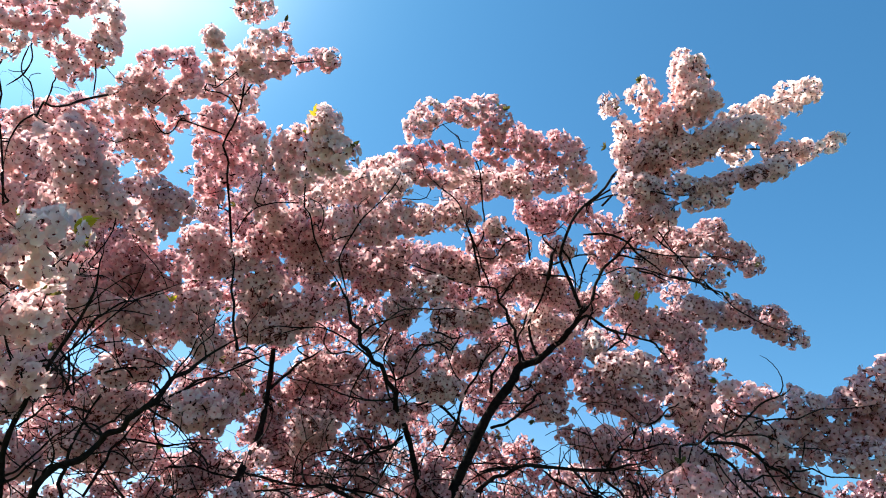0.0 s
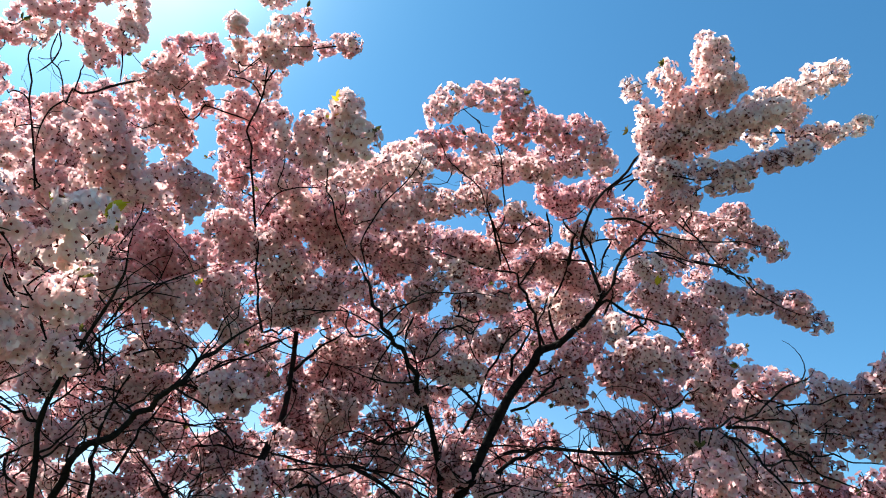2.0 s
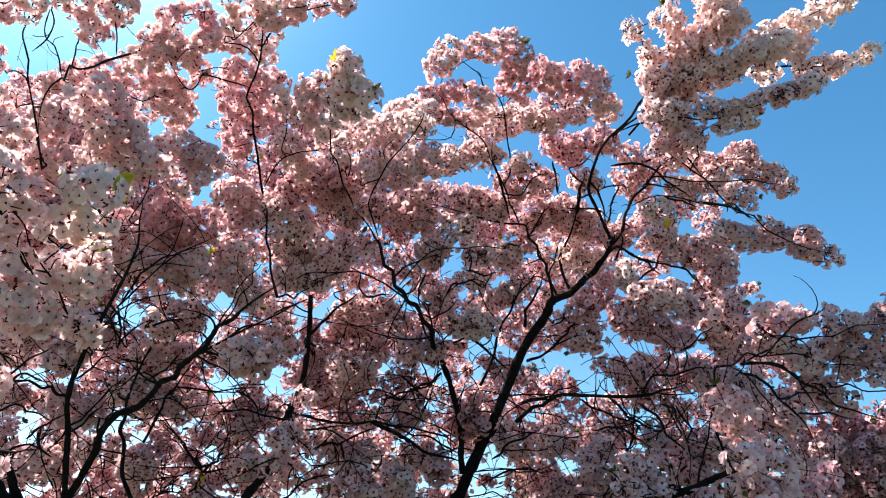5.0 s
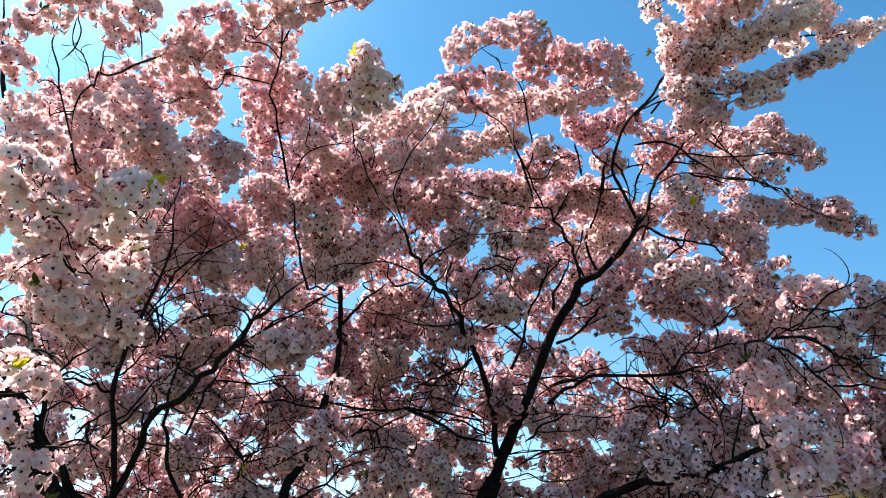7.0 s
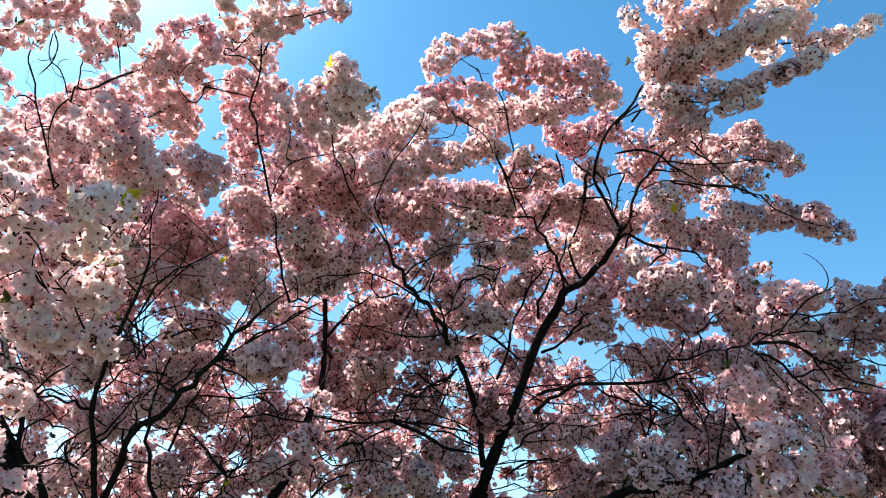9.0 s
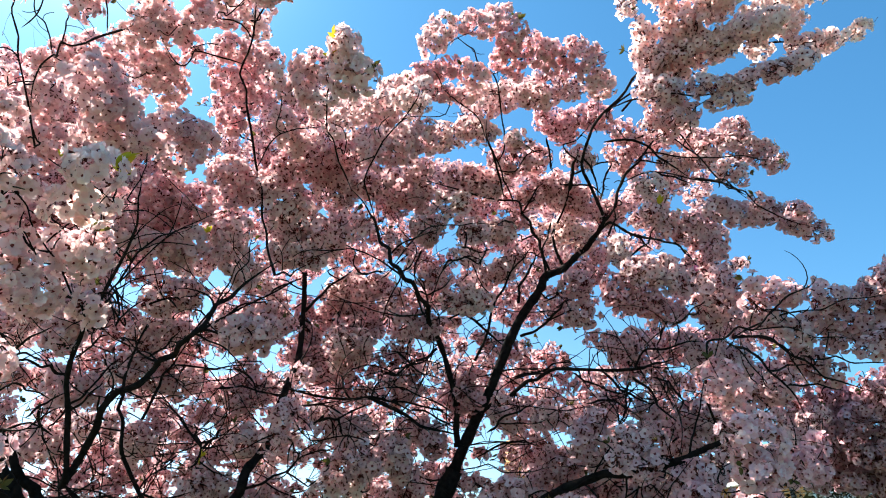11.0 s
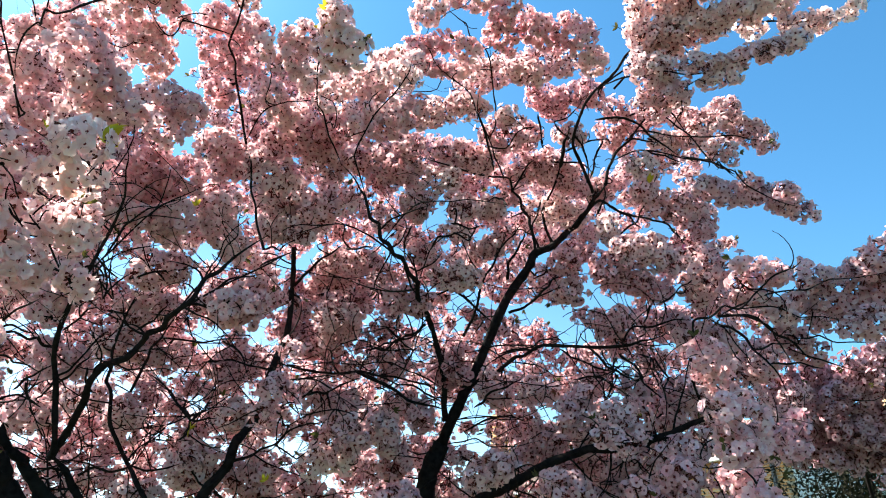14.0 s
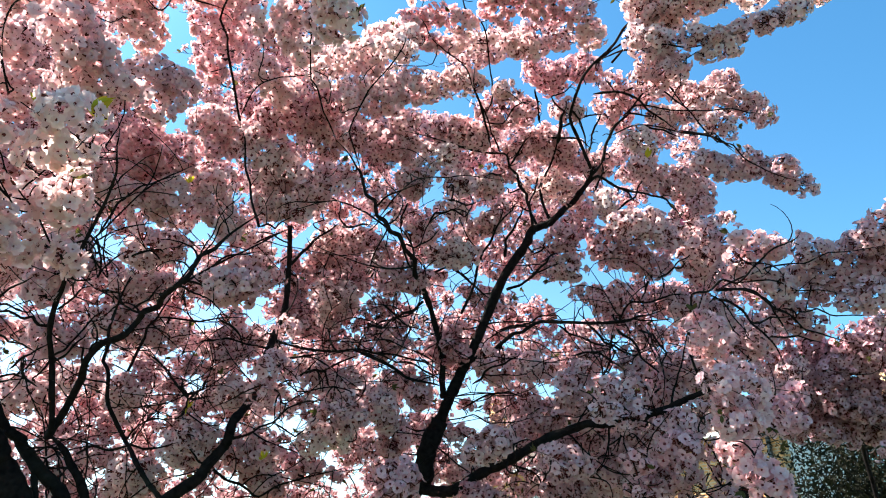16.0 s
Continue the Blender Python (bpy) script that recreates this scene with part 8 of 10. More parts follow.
spray(mid, [(-1.283, 3.639, 2.179), (-1.394, 3.641, 2.258)], 0.081, True)
spray(mid, [(-1.253, 3.550, 2.182), (-1.096, 3.459, 2.183)], 0.073, True)
spray(mid, [(-1.198, 3.828, 2.238), (-1.080, 3.923, 2.196)], 0.094, True, petal=PETAL_PALE)
spray(mid, [(-1.168, 4.473, 2.294), (-1.209, 4.539, 2.207)], 0.078, True)
spray(mid, [(-0.961, 3.837, 2.218), (-0.941, 3.877, 2.128)], 0.083, True)
spray(mid, [(-0.890, 4.084, 2.207), (-0.941, 4.066, 2.195)], 0.034, True)
spray(mid, [(-0.468, 4.004, 2.183), (-0.696, 4.102, 2.223)], 0.075, True)
spray(main, [(-0.546, 4.411, 2.347), (-0.581, 4.237, 2.211)], 0.100, True)
spray(main, [(-0.485, 3.733, 2.125), (-0.314, 3.706, 2.105)], 0.086, True)
spray(main, [(-0.214, 4.102, 2.325), (-0.211, 4.007, 2.185)], 0.076, True)
spray(main, [(-0.090, 4.646, 2.183), (-0.268, 4.516, 2.278)], 0.091, True)
spray(main, [(-0.119, 3.648, 2.183), (0.072, 3.678, 2.170)], 0.071, True)
spray(main, [(0.170, 3.759, 2.072), (0.036, 3.646, 2.159)], 0.083, True)
spray(main, [(0.152, 3.565, 2.127), (0.343, 3.462, 2.063)], 0.078, True)
spray(main, [(0.414, 4.261, 2.179), (0.666, 4.361, 2.203)], 0.092, True)
spray(main, [(0.651, 4.129, 2.134), (0.583, 3.962, 2.249)], 0.080, True)
spray(main, [(0.865, 4.094, 2.146), (0.623, 4.086, 2.125)], 0.074, True)
spray(main, [(0.593, 3.502, 2.076), (0.693, 3.348, 2.072)], 0.076, True)
spray(main, [(0.880, 3.834, 2.060), (0.743, 3.789, 2.159)], 0.086, True, petal=PETAL_PALE)
spray(main, [(1.020, 3.552, 2.038), (0.823, 3.639, 2.071)], 0.074, True)
spray(main, [(1.059, 3.511, 2.127), (0.885, 3.437, 2.069)], 0.061, True)
spray(left, [(-2.221, 3.369, 2.149), (-2.363, 3.302, 2.137)], 0.070, True)
spray(left, [(-2.402, 3.764, 2.183), (-2.665, 3.803, 2.170)], 0.094, True)
spray(left, [(-2.148, 3.361, 2.057), (-2.193, 3.421, 2.168)], 0.075, True)
spray(left, [(-2.160, 3.519, 2.135), (-2.157, 3.578, 2.040)], 0.087, True)
spray(left, [(-2.155, 3.551, 2.129), (-2.141, 3.710, 2.206)], 0.078, True)
spray(left, [(-1.836, 3.209, 2.086), (-1.671, 3.269, 2.101)], 0.084, True)
spray(left, [(-2.034, 3.738, 2.155), (-1.953, 3.752, 2.089)], 0.087, True)
spray(left, [(-1.666, 3.416, 2.104), (-1.680, 3.429, 2.064)], 0.038, True)
spray(left, [(-1.793, 3.582, 2.162), (-1.712, 3.820, 2.184)], 0.087, True)
spray(left, [(-1.825, 4.123, 2.090), (-1.768, 3.998, 2.215)], 0.094, True, petal=PETAL_PALE)
spray(left, [(-1.728, 4.141, 2.255), (-1.580, 4.174, 2.169)], 0.084, True)
spray(mid, [(-1.384, 3.475, 2.071), (-1.217, 3.403, 2.072)], 0.076, True)
spray(mid, [(-1.320, 3.710, 2.020), (-1.147, 3.684, 2.081)], 0.084, True)
spray(mid, [(-1.218, 4.290, 2.101), (-1.265, 4.244, 2.093)], 0.046, True)
spray(mid, [(-0.935, 4.299, 2.077), (-1.201, 4.366, 2.146)], 0.084, True)
spray(mid, [(-0.553, 4.188, 2.184), (-0.707, 4.137, 2.159)], 0.098, True)
spray(main, [(-0.531, 4.307, 2.240), (-0.617, 4.120, 2.112)], 0.094, True)
spray(main, [(-0.543, 4.582, 2.117), (-0.319, 4.790, 2.216)], 0.105, True)
spray(main, [(-0.482, 4.608, 2.122), (-0.298, 4.789, 2.139)], 0.106, True)
spray(main, [(-0.086, 4.150, 2.123), (-0.209, 4.268, 2.054)], 0.087, True)
spray(main, [(-0.094, 4.433, 2.150), (-0.036, 4.580, 2.066)], 0.078, True)
spray(main, [(0.074, 3.733, 1.951), (0.008, 3.733, 2.078)], 0.074, True)
spray(main, [(0.227, 4.230, 2.087), (0.111, 4.389, 2.001)], 0.083, True, petal=PETAL_PALE)
spray(main, [(0.312, 4.269, 2.041), (0.315, 4.254, 2.135)], 0.096, True)
spray(main, [(0.544, 4.129, 2.020), (0.381, 4.115, 2.000)], 0.089, True)
spray(main, [(0.438, 3.517, 1.974), (0.504, 3.506, 2.036)], 0.065, True)
spray(main, [(0.701, 3.587, 2.027), (0.518, 3.447, 2.060)], 0.076, True, petal=PETAL_PALE)
spray(main, [(0.720, 3.918, 2.043), (0.861, 3.865, 1.971)], 0.078, True)
spray(main, [(0.931, 3.925, 2.073), (0.722, 3.841, 2.088)], 0.074, True)
spray(main, [(0.883, 3.679, 2.033), (0.844, 3.549, 1.903)], 0.074, True)
spray(main, [(1.057, 3.442, 1.968), (0.985, 3.520, 1.909)], 0.080, True)
spray(left, [(-2.386, 3.480, 1.984), (-2.521, 3.484, 2.049)], 0.076, True)
spray(left, [(-2.216, 3.399, 2.020), (-2.249, 3.469, 1.931)], 0.087, True)
spray(left, [(-2.200, 3.593, 2.006), (-2.217, 3.445, 1.971)], 0.086, True)
spray(left, [(-2.106, 3.696, 1.960), (-2.285, 3.726, 2.007)], 0.080, True)
spray(left, [(-1.828, 3.358, 1.994), (-1.834, 3.130, 1.985)], 0.079, True)
spray(left, [(-2.245, 4.024, 2.017), (-2.111, 3.998, 2.130)], 0.104, True)
spray(left, [(-1.851, 3.913, 1.969), (-1.941, 3.735, 1.989)], 0.100, True)
spray(left, [(-1.711, 3.602, 2.045), (-1.667, 3.724, 1.960)], 0.070, True)
spray(left, [(-1.484, 3.580, 1.959), (-1.531, 3.381, 1.999)], 0.085, True)
spray(left, [(-1.581, 4.241, 1.954), (-1.748, 4.084, 2.026)], 0.097, True)
spray(mid, [(-1.438, 3.820, 1.987), (-1.400, 3.913, 2.069)], 0.093, True)
spray(mid, [(-1.346, 4.128, 1.963), (-1.371, 4.175, 2.008)], 0.044, True)
spray(mid, [(-0.996, 3.921, 1.977), (-1.019, 3.727, 2.064)], 0.084, True)
spray(mid, [(-0.849, 3.645, 1.967), (-0.979, 3.493, 1.930)], 0.072, True)
spray(mid, [(-1.159, 4.540, 1.982), (-0.921, 4.637, 2.018)], 0.106, True)
spray(mid, [(-0.615, 3.742, 1.981), (-0.654, 3.749, 2.017)], 0.034, True)
spray(mid, [(-0.742, 4.526, 2.115), (-0.697, 4.580, 2.088)], 0.042, True)
spray(main, [(-0.553, 4.136, 2.031), (-0.394, 4.317, 1.952)], 0.089, True)
spray(main, [(-0.496, 4.594, 2.090), (-0.502, 4.790, 1.950)], 0.102, True)
spray(main, [(-0.276, 4.507, 1.973), (-0.444, 4.629, 2.017)], 0.099, True, petal=PETAL_PALE)
spray(main, [(-0.275, 4.187, 1.975), (-0.076, 4.373, 2.076)], 0.091, True)
spray(main, [(-0.087, 3.911, 2.049), (0.028, 4.087, 1.964)], 0.087, True)
spray(main, [(0.143, 3.657, 1.936), (0.115, 3.487, 2.009)], 0.065, True)
spray(main, [(0.228, 4.318, 1.920), (0.157, 4.266, 2.062)], 0.095, True)
spray(main, [(0.272, 4.082, 1.935), (0.463, 4.104, 1.870)], 0.089, True)
spray(main, [(0.528, 4.022, 1.898), (0.398, 3.921, 1.975)], 0.068, True, petal=PETAL_PALE)
spray(main, [(0.595, 3.531, 1.835), (0.442, 3.619, 1.893)], 0.079, True)
spray(main, [(0.579, 4.006, 1.950), (0.713, 3.898, 1.964)], 0.069, True)
spray(main, [(0.652, 3.572, 1.903), (0.688, 3.633, 1.820)], 0.066, True)
spray(main, [(0.786, 3.663, 1.880), (0.914, 3.806, 2.006)], 0.065, True)
spray(main, [(0.852, 3.630, 1.893), (0.908, 3.535, 1.968)], 0.083, True)
spray(main, [(1.063, 3.637, 1.882), (0.955, 3.745, 1.818)], 0.084, True)
spray(left, [(-2.583, 3.848, 1.889), (-2.548, 3.731, 1.965)], 0.084, True)
spray(left, [(-2.338, 3.601, 1.886), (-2.459, 3.605, 1.955)], 0.095, True)
spray(left, [(-2.272, 3.523, 1.899), (-2.043, 3.461, 1.830)], 0.091, True)
spray(left, [(-2.133, 3.673, 1.937), (-2.202, 3.666, 1.851)], 0.080, True)
spray(left, [(-1.813, 3.247, 1.882), (-1.802, 3.187, 1.974)], 0.073, True)
spray(left, [(-1.974, 3.559, 1.890), (-1.993, 3.735, 1.992)], 0.087, True)
spray(left, [(-2.095, 3.919, 1.965), (-2.042, 4.116, 1.890)], 0.077, True)
spray(left, [(-1.890, 3.832, 1.844), (-1.746, 3.772, 1.919)], 0.098, True)
spray(left, [(-1.780, 4.311, 1.862), (-2.051, 4.388, 1.952)], 0.087, True)
spray(left, [(-1.716, 4.116, 1.924), (-1.656, 4.036, 1.811)], 0.084, True)
spray(left, [(-1.540, 4.200, 1.886), (-1.713, 4.146, 1.982)], 0.080, True)
spray(mid, [(-1.275, 3.570, 1.957), (-1.382, 3.605, 1.907)], 0.084, True)
spray(mid, [(-1.568, 4.378, 1.876), (-1.354, 4.351, 1.929)], 0.105, True)
spray(mid, [(-1.171, 3.816, 1.900), (-1.047, 3.719, 1.812)], 0.091, True)
spray(mid, [(-1.155, 4.354, 1.904), (-1.301, 4.323, 1.934)], 0.076, True)
spray(mid, [(-1.110, 4.274, 1.896), (-0.917, 4.268, 1.932)], 0.080, True)
spray(mid, [(-0.950, 4.503, 1.829), (-0.876, 4.405, 1.922)], 0.091, True)
spray(mid, [(-0.812, 4.378, 1.977), (-0.732, 4.342, 1.861)], 0.097, True)
spray(mid, [(-0.504, 3.868, 1.812), (-0.706, 3.700, 1.840)], 0.074, True)
spray(main, [(-0.513, 4.520, 1.860), (-0.661, 4.447, 1.959)], 0.080, True)
spray(main, [(-0.370, 4.223, 1.816), (-0.491, 4.339, 1.890)], 0.095, True)
spray(main, [(-0.324, 3.833, 1.947), (-0.255, 4.010, 1.888)], 0.087, True)
spray(main, [(-0.155, 4.474, 1.885), (-0.235, 4.305, 1.777)], 0.097, True)
spray(main, [(-0.115, 3.873, 1.813), (-0.037, 3.959, 1.906)], 0.068, True)
spray(main, [(0.149, 3.913, 1.948), (0.046, 3.881, 1.826)], 0.076, True)
spray(main, [(0.056, 3.681, 1.763), (0.234, 3.561, 1.824)], 0.076, True)
spray(main, [(0.175, 3.712, 1.803), (0.301, 3.750, 1.837)], 0.069, True)
spray(main, [(0.374, 4.271, 1.898), (0.394, 4.260, 1.930)], 0.034, True)
spray(main, [(0.579, 3.931, 1.820), (0.575, 4.041, 1.735)], 0.079, True, petal=PETAL_PALE)
spray(main, [(0.580, 3.953, 1.766), (0.641, 4.110, 1.897)], 0.082, True)
spray(main, [(0.762, 3.624, 1.886), (0.733, 3.670, 1.791)], 0.071, True)
spray(main, [(0.908, 4.090, 1.819), (0.804, 3.982, 1.753)], 0.084, True)
spray(main, [(0.992, 3.677, 1.807), (0.971, 3.839, 1.891)], 0.082, True)
spray(main, [(0.920, 3.455, 1.850), (0.921, 3.388, 1.747)], 0.066, True)
spray(left, [(-2.359, 3.429, 1.822), (-2.528, 3.550, 1.748)], 0.079, True)
spray(left, [(-2.593, 3.785, 1.779), (-2.508, 3.670, 1.857)], 0.104, True, petal=PETAL_PALE)
spray(left, [(-2.187, 3.242, 1.773), (-2.229, 3.439, 1.825)], 0.077, True)
spray(left, [(-2.130, 3.447, 1.836), (-2.110, 3.277, 1.887)], 0.087, True)
spray(left, [(-1.890, 3.249, 1.814), (-2.012, 3.273, 1.778)], 0.064, True)
spray(left, [(-2.038, 3.691, 1.810), (-2.132, 3.653, 1.763)], 0.074, True)
spray(left, [(-2.095, 3.948, 1.852), (-2.110, 3.810, 1.909)], 0.096, True)
spray(left, [(-2.084, 3.953, 1.893), (-1.910, 3.845, 1.786)], 0.077, True, petal=PETAL_PALE)
spray(left, [(-1.963, 4.230, 1.713), (-2.106, 4.191, 1.837)], 0.079, True)
spray(left, [(-1.675, 3.737, 1.864), (-1.777, 3.780, 1.810)], 0.091, True)
spray(left, [(-1.373, 3.543, 1.786), (-1.517, 3.428, 1.768)], 0.070, True)
spray(mid, [(-1.400, 3.871, 1.763), (-1.570, 3.924, 1.772)], 0.076, True)
spray(mid, [(-1.459, 3.868, 1.789), (-1.352, 3.758, 1.869)], 0.081, True)
spray(mid, [(-1.529, 4.404, 1.882), (-1.514, 4.544, 1.737)], 0.079, True)
spray(mid, [(-1.249, 4.038, 1.828), (-1.281, 4.059, 1.747)], 0.096, True)
spray(mid, [(-1.107, 3.935, 1.839), (-1.010, 3.951, 1.769)], 0.088, True)
spray(mid, [(-0.963, 3.840, 1.799), (-0.985, 3.768, 1.680)], 0.077, True)
spray(mid, [(-0.977, 3.952, 1.861), (-0.857, 4.110, 1.752)], 0.076, True)
spray(mid, [(-0.902, 4.521, 1.905), (-0.910, 4.516, 1.814)], 0.093, True)
spray(mid, [(-0.694, 3.830, 1.699), (-0.618, 3.918, 1.807)], 0.073, True)
spray(main, [(-0.451, 3.913, 1.756), (-0.417, 3.886, 1.829)], 0.079, True)
spray(main, [(-0.383, 4.200, 1.806), (-0.494, 4.354, 1.741)], 0.096, True)
spray(main, [(-0.188, 3.852, 1.769), (-0.318, 3.818, 1.780)], 0.066, True)
spray(main, [(-0.084, 4.590, 1.831), (-0.168, 4.496, 1.690)], 0.100, True)
spray(main, [(-0.005, 4.068, 1.690), (-0.062, 3.954, 1.818)], 0.083, True)
spray(main, [(-0.060, 3.600, 1.730), (0.094, 3.435, 1.796)], 0.069, True)
spray(main, [(0.176, 4.449, 1.771), (0.148, 4.340, 1.680)], 0.084, True)
spray(main, [(0.135, 4.286, 1.765), (0.372, 4.431, 1.699)], 0.087, True)
spray(main, [(0.457, 3.756, 1.763), (0.262, 3.756, 1.730)], 0.071, True)
spray(main, [(0.500, 4.221, 1.637), (0.503, 4.199, 1.754)], 0.096, True)
spray(main, [(0.601, 3.752, 1.803), (0.601, 3.813, 1.702)], 0.069, True)
spray(main, [(0.777, 4.380, 1.652), (0.871, 4.380, 1.714)], 0.098, True)
spray(main, [(0.684, 3.996, 1.672), (0.925, 4.095, 1.679)], 0.085, True)
spray(main, [(0.965, 4.186, 1.726), (1.088, 4.015, 1.775)], 0.093, True)
spray(main, [(0.983, 4.013, 1.736), (1.181, 4.015, 1.707)], 0.070, True)
spray(left, [(-2.263, 3.491, 1.754), (-2.282, 3.331, 1.703)], 0.089, True)
spray(left, [(-2.354, 3.542, 1.776), (-2.171, 3.472, 1.761)], 0.084, True)
spray(left, [(-2.091, 3.533, 1.761), (-2.125, 3.298, 1.771)], 0.092, True)
spray(left, [(-1.980, 3.488, 1.803), (-2.004, 3.372, 1.718)], 0.083, True, petal=PETAL_PALE)
spray(left, [(-2.080, 3.762, 1.748), (-2.167, 3.880, 1.626)], 0.081, True)
spray(left, [(-1.850, 3.643, 1.667), (-2.011, 3.703, 1.711)], 0.079, True)
spray(left, [(-1.701, 3.560, 1.769), (-1.721, 3.478, 1.692)], 0.083, True)
spray(left, [(-1.936, 4.165, 1.744), (-1.999, 4.338, 1.643)], 0.105, True)
spray(left, [(-1.463, 3.482, 1.667), (-1.447, 3.286, 1.762)], 0.083, True)
spray(left, [(-1.495, 3.438, 1.721), (-1.411, 3.504, 1.689)], 0.072, True, petal=PETAL_PALE)
spray(left, [(-1.704, 4.265, 1.749), (-1.595, 4.191, 1.645)], 0.096, True)
spray(mid, [(-1.434, 3.830, 1.757), (-1.401, 3.929, 1.673)], 0.071, True)
spray(mid, [(-1.069, 3.603, 1.705), (-1.219, 3.508, 1.740)], 0.068, True)
spray(mid, [(-1.197, 3.663, 1.686), (-1.072, 3.632, 1.616)], 0.069, True)
spray(mid, [(-0.889, 3.698, 1.691), (-0.985, 3.523, 1.709)], 0.080, True)
spray(mid, [(-1.032, 4.102, 1.672), (-1.025, 4.179, 1.574)], 0.077, True)
spray(mid, [(-0.940, 4.575, 1.609), (-1.026, 4.456, 1.686)], 0.084, True)
spray(mid, [(-0.808, 4.516, 1.605), (-0.992, 4.612, 1.670)], 0.092, True)
spray(mid, [(-0.730, 4.294, 1.727), (-0.531, 4.143, 1.635)], 0.084, True)
spray(main, [(-0.709, 4.422, 1.626), (-0.512, 4.533, 1.692)], 0.098, True)
spray(main, [(-0.251, 4.148, 1.694), (-0.505, 4.255, 1.688)], 0.096, True, petal=PETAL_PALE)
spray(main, [(-0.338, 4.219, 1.642), (-0.267, 4.397, 1.544)], 0.081, True)
spray(main, [(-0.186, 4.077, 1.619), (-0.158, 3.934, 1.744)], 0.070, True)
spray(main, [(-0.152, 3.661, 1.702), (0.044, 3.709, 1.686)], 0.084, True, petal=PETAL_PALE)
spray(main, [(-0.043, 3.666, 1.634), (0.128, 3.508, 1.603)], 0.069, True)
spray(main, [(0.098, 4.154, 1.657), (0.310, 4.052, 1.660)], 0.073, True)
spray(main, [(0.152, 3.820, 1.598), (0.304, 3.778, 1.660)], 0.080, True)
spray(main, [(0.372, 4.058, 1.589), (0.529, 4.021, 1.678)], 0.072, True)
spray(main, [(0.493, 4.361, 1.591), (0.724, 4.332, 1.655)], 0.090, True)
spray(main, [(0.655, 4.347, 1.571), (0.604, 4.236, 1.653)], 0.100, True)
spray(main, [(0.576, 3.770, 1.576), (0.732, 3.672, 1.642)], 0.081, True)
spray(main, [(0.859, 3.713, 1.611), (0.750, 3.754, 1.699)], 0.078, True)
spray(main, [(0.986, 3.992, 1.654), (0.891, 4.120, 1.620)], 0.093, True)
spray(main, [(1.110, 3.750, 1.564), (1.002, 3.857, 1.617)], 0.076, True)
spray(left, [(-2.306, 3.690, 1.598), (-2.481, 3.641, 1.655)], 0.092, True)
spray(left, [(-2.282, 3.612, 1.647), (-2.302, 3.826, 1.697)], 0.092, True)
spray(left, [(-2.312, 3.868, 1.643), (-2.114, 3.782, 1.639)], 0.083, True)
spray(left, [(-2.162, 3.887, 1.600), (-2.185, 3.978, 1.668)], 0.093, True)
spray(left, [(-1.759, 3.374, 1.643), (-1.726, 3.211, 1.567)], 0.079, True)
spray(left, [(-1.673, 3.460, 1.575), (-1.741, 3.393, 1.625)], 0.068, True)
spray(left, [(-1.617, 3.543, 1.630), (-1.638, 3.441, 1.545)], 0.072, True)
spray(left, [(-1.490, 3.426, 1.599), (-1.450, 3.338, 1.679)], 0.083, True, petal=PETAL_PALE)
spray(left, [(-1.465, 3.936, 1.576), (-1.580, 3.746, 1.648)], 0.075, True)
spray(mid, [(-1.508, 4.150, 1.616), (-1.605, 4.248, 1.538)], 0.096, True)
spray(mid, [(-1.424, 4.352, 1.672), (-1.593, 4.370, 1.590)], 0.098, True)
spray(mid, [(-1.483, 4.220, 1.647), (-1.262, 4.211, 1.587)], 0.089, True)
spray(mid, [(-1.305, 4.207, 1.614), (-1.238, 4.331, 1.481)], 0.082, True)
spray(mid, [(-1.102, 4.084, 1.595), (-1.019, 4.249, 1.644)], 0.097, True)
spray(mid, [(-1.043, 4.231, 1.482), (-0.964, 4.183, 1.590)], 0.099, True)
spray(mid, [(-0.934, 4.515, 1.532), (-1.073, 4.435, 1.490)], 0.084, True)
spray(mid, [(-0.818, 4.229, 1.507), (-0.804, 4.248, 1.618)], 0.090, True)
spray(mid, [(-0.684, 4.656, 1.465), (-0.785, 4.616, 1.548)], 0.090, True)
spray(main, [(-0.487, 4.057, 1.629), (-0.445, 4.215, 1.515)], 0.085, True)
spray(main, [(-0.618, 4.652, 1.494), (-0.396, 4.597, 1.530)], 0.085, True)
spray(main, [(-0.288, 4.330, 1.497), (-0.290, 4.299, 1.585)], 0.090, True)
spray(main, [(-0.021, 4.351, 1.472), (-0.240, 4.454, 1.487)], 0.091, True)
spray(main, [(0.039, 4.075, 1.504), (-0.089, 4.018, 1.588)], 0.084, True, petal=PETAL_PALE)
spray(main, [(0.079, 3.809, 1.561), (0.124, 3.726, 1.462)], 0.087, True)
spray(main, [(0.102, 3.712, 1.457), (0.092, 3.612, 1.562)], 0.073, True)
spray(main, [(0.406, 4.023, 1.602), (0.260, 3.859, 1.533)], 0.086, True)
spray(main, [(0.426, 3.714, 1.521), (0.224, 3.673, 1.514)], 0.084, True)
spray(main, [(0.543, 3.715, 1.588), (0.409, 3.607, 1.508)], 0.078, True)
spray(main, [(0.675, 4.268, 1.485), (0.606, 4.447, 1.555)], 0.090, True)
spray(main, [(0.658, 4.198, 1.468), (0.790, 4.014, 1.508)], 0.075, True)
spray(main, [(0.759, 3.657, 1.592), (0.781, 3.738, 1.485)], 0.065, True, petal=PETAL_PALE)
spray(main, [(0.902, 3.658, 1.471), (0.832, 3.796, 1.558)], 0.078, True)
spray(main, [(1.197, 4.219, 1.483), (1.032, 4.420, 1.541)], 0.088, True)
spray(main, [(1.082, 3.605, 1.548), (0.880, 3.483, 1.557)], 0.063, True)
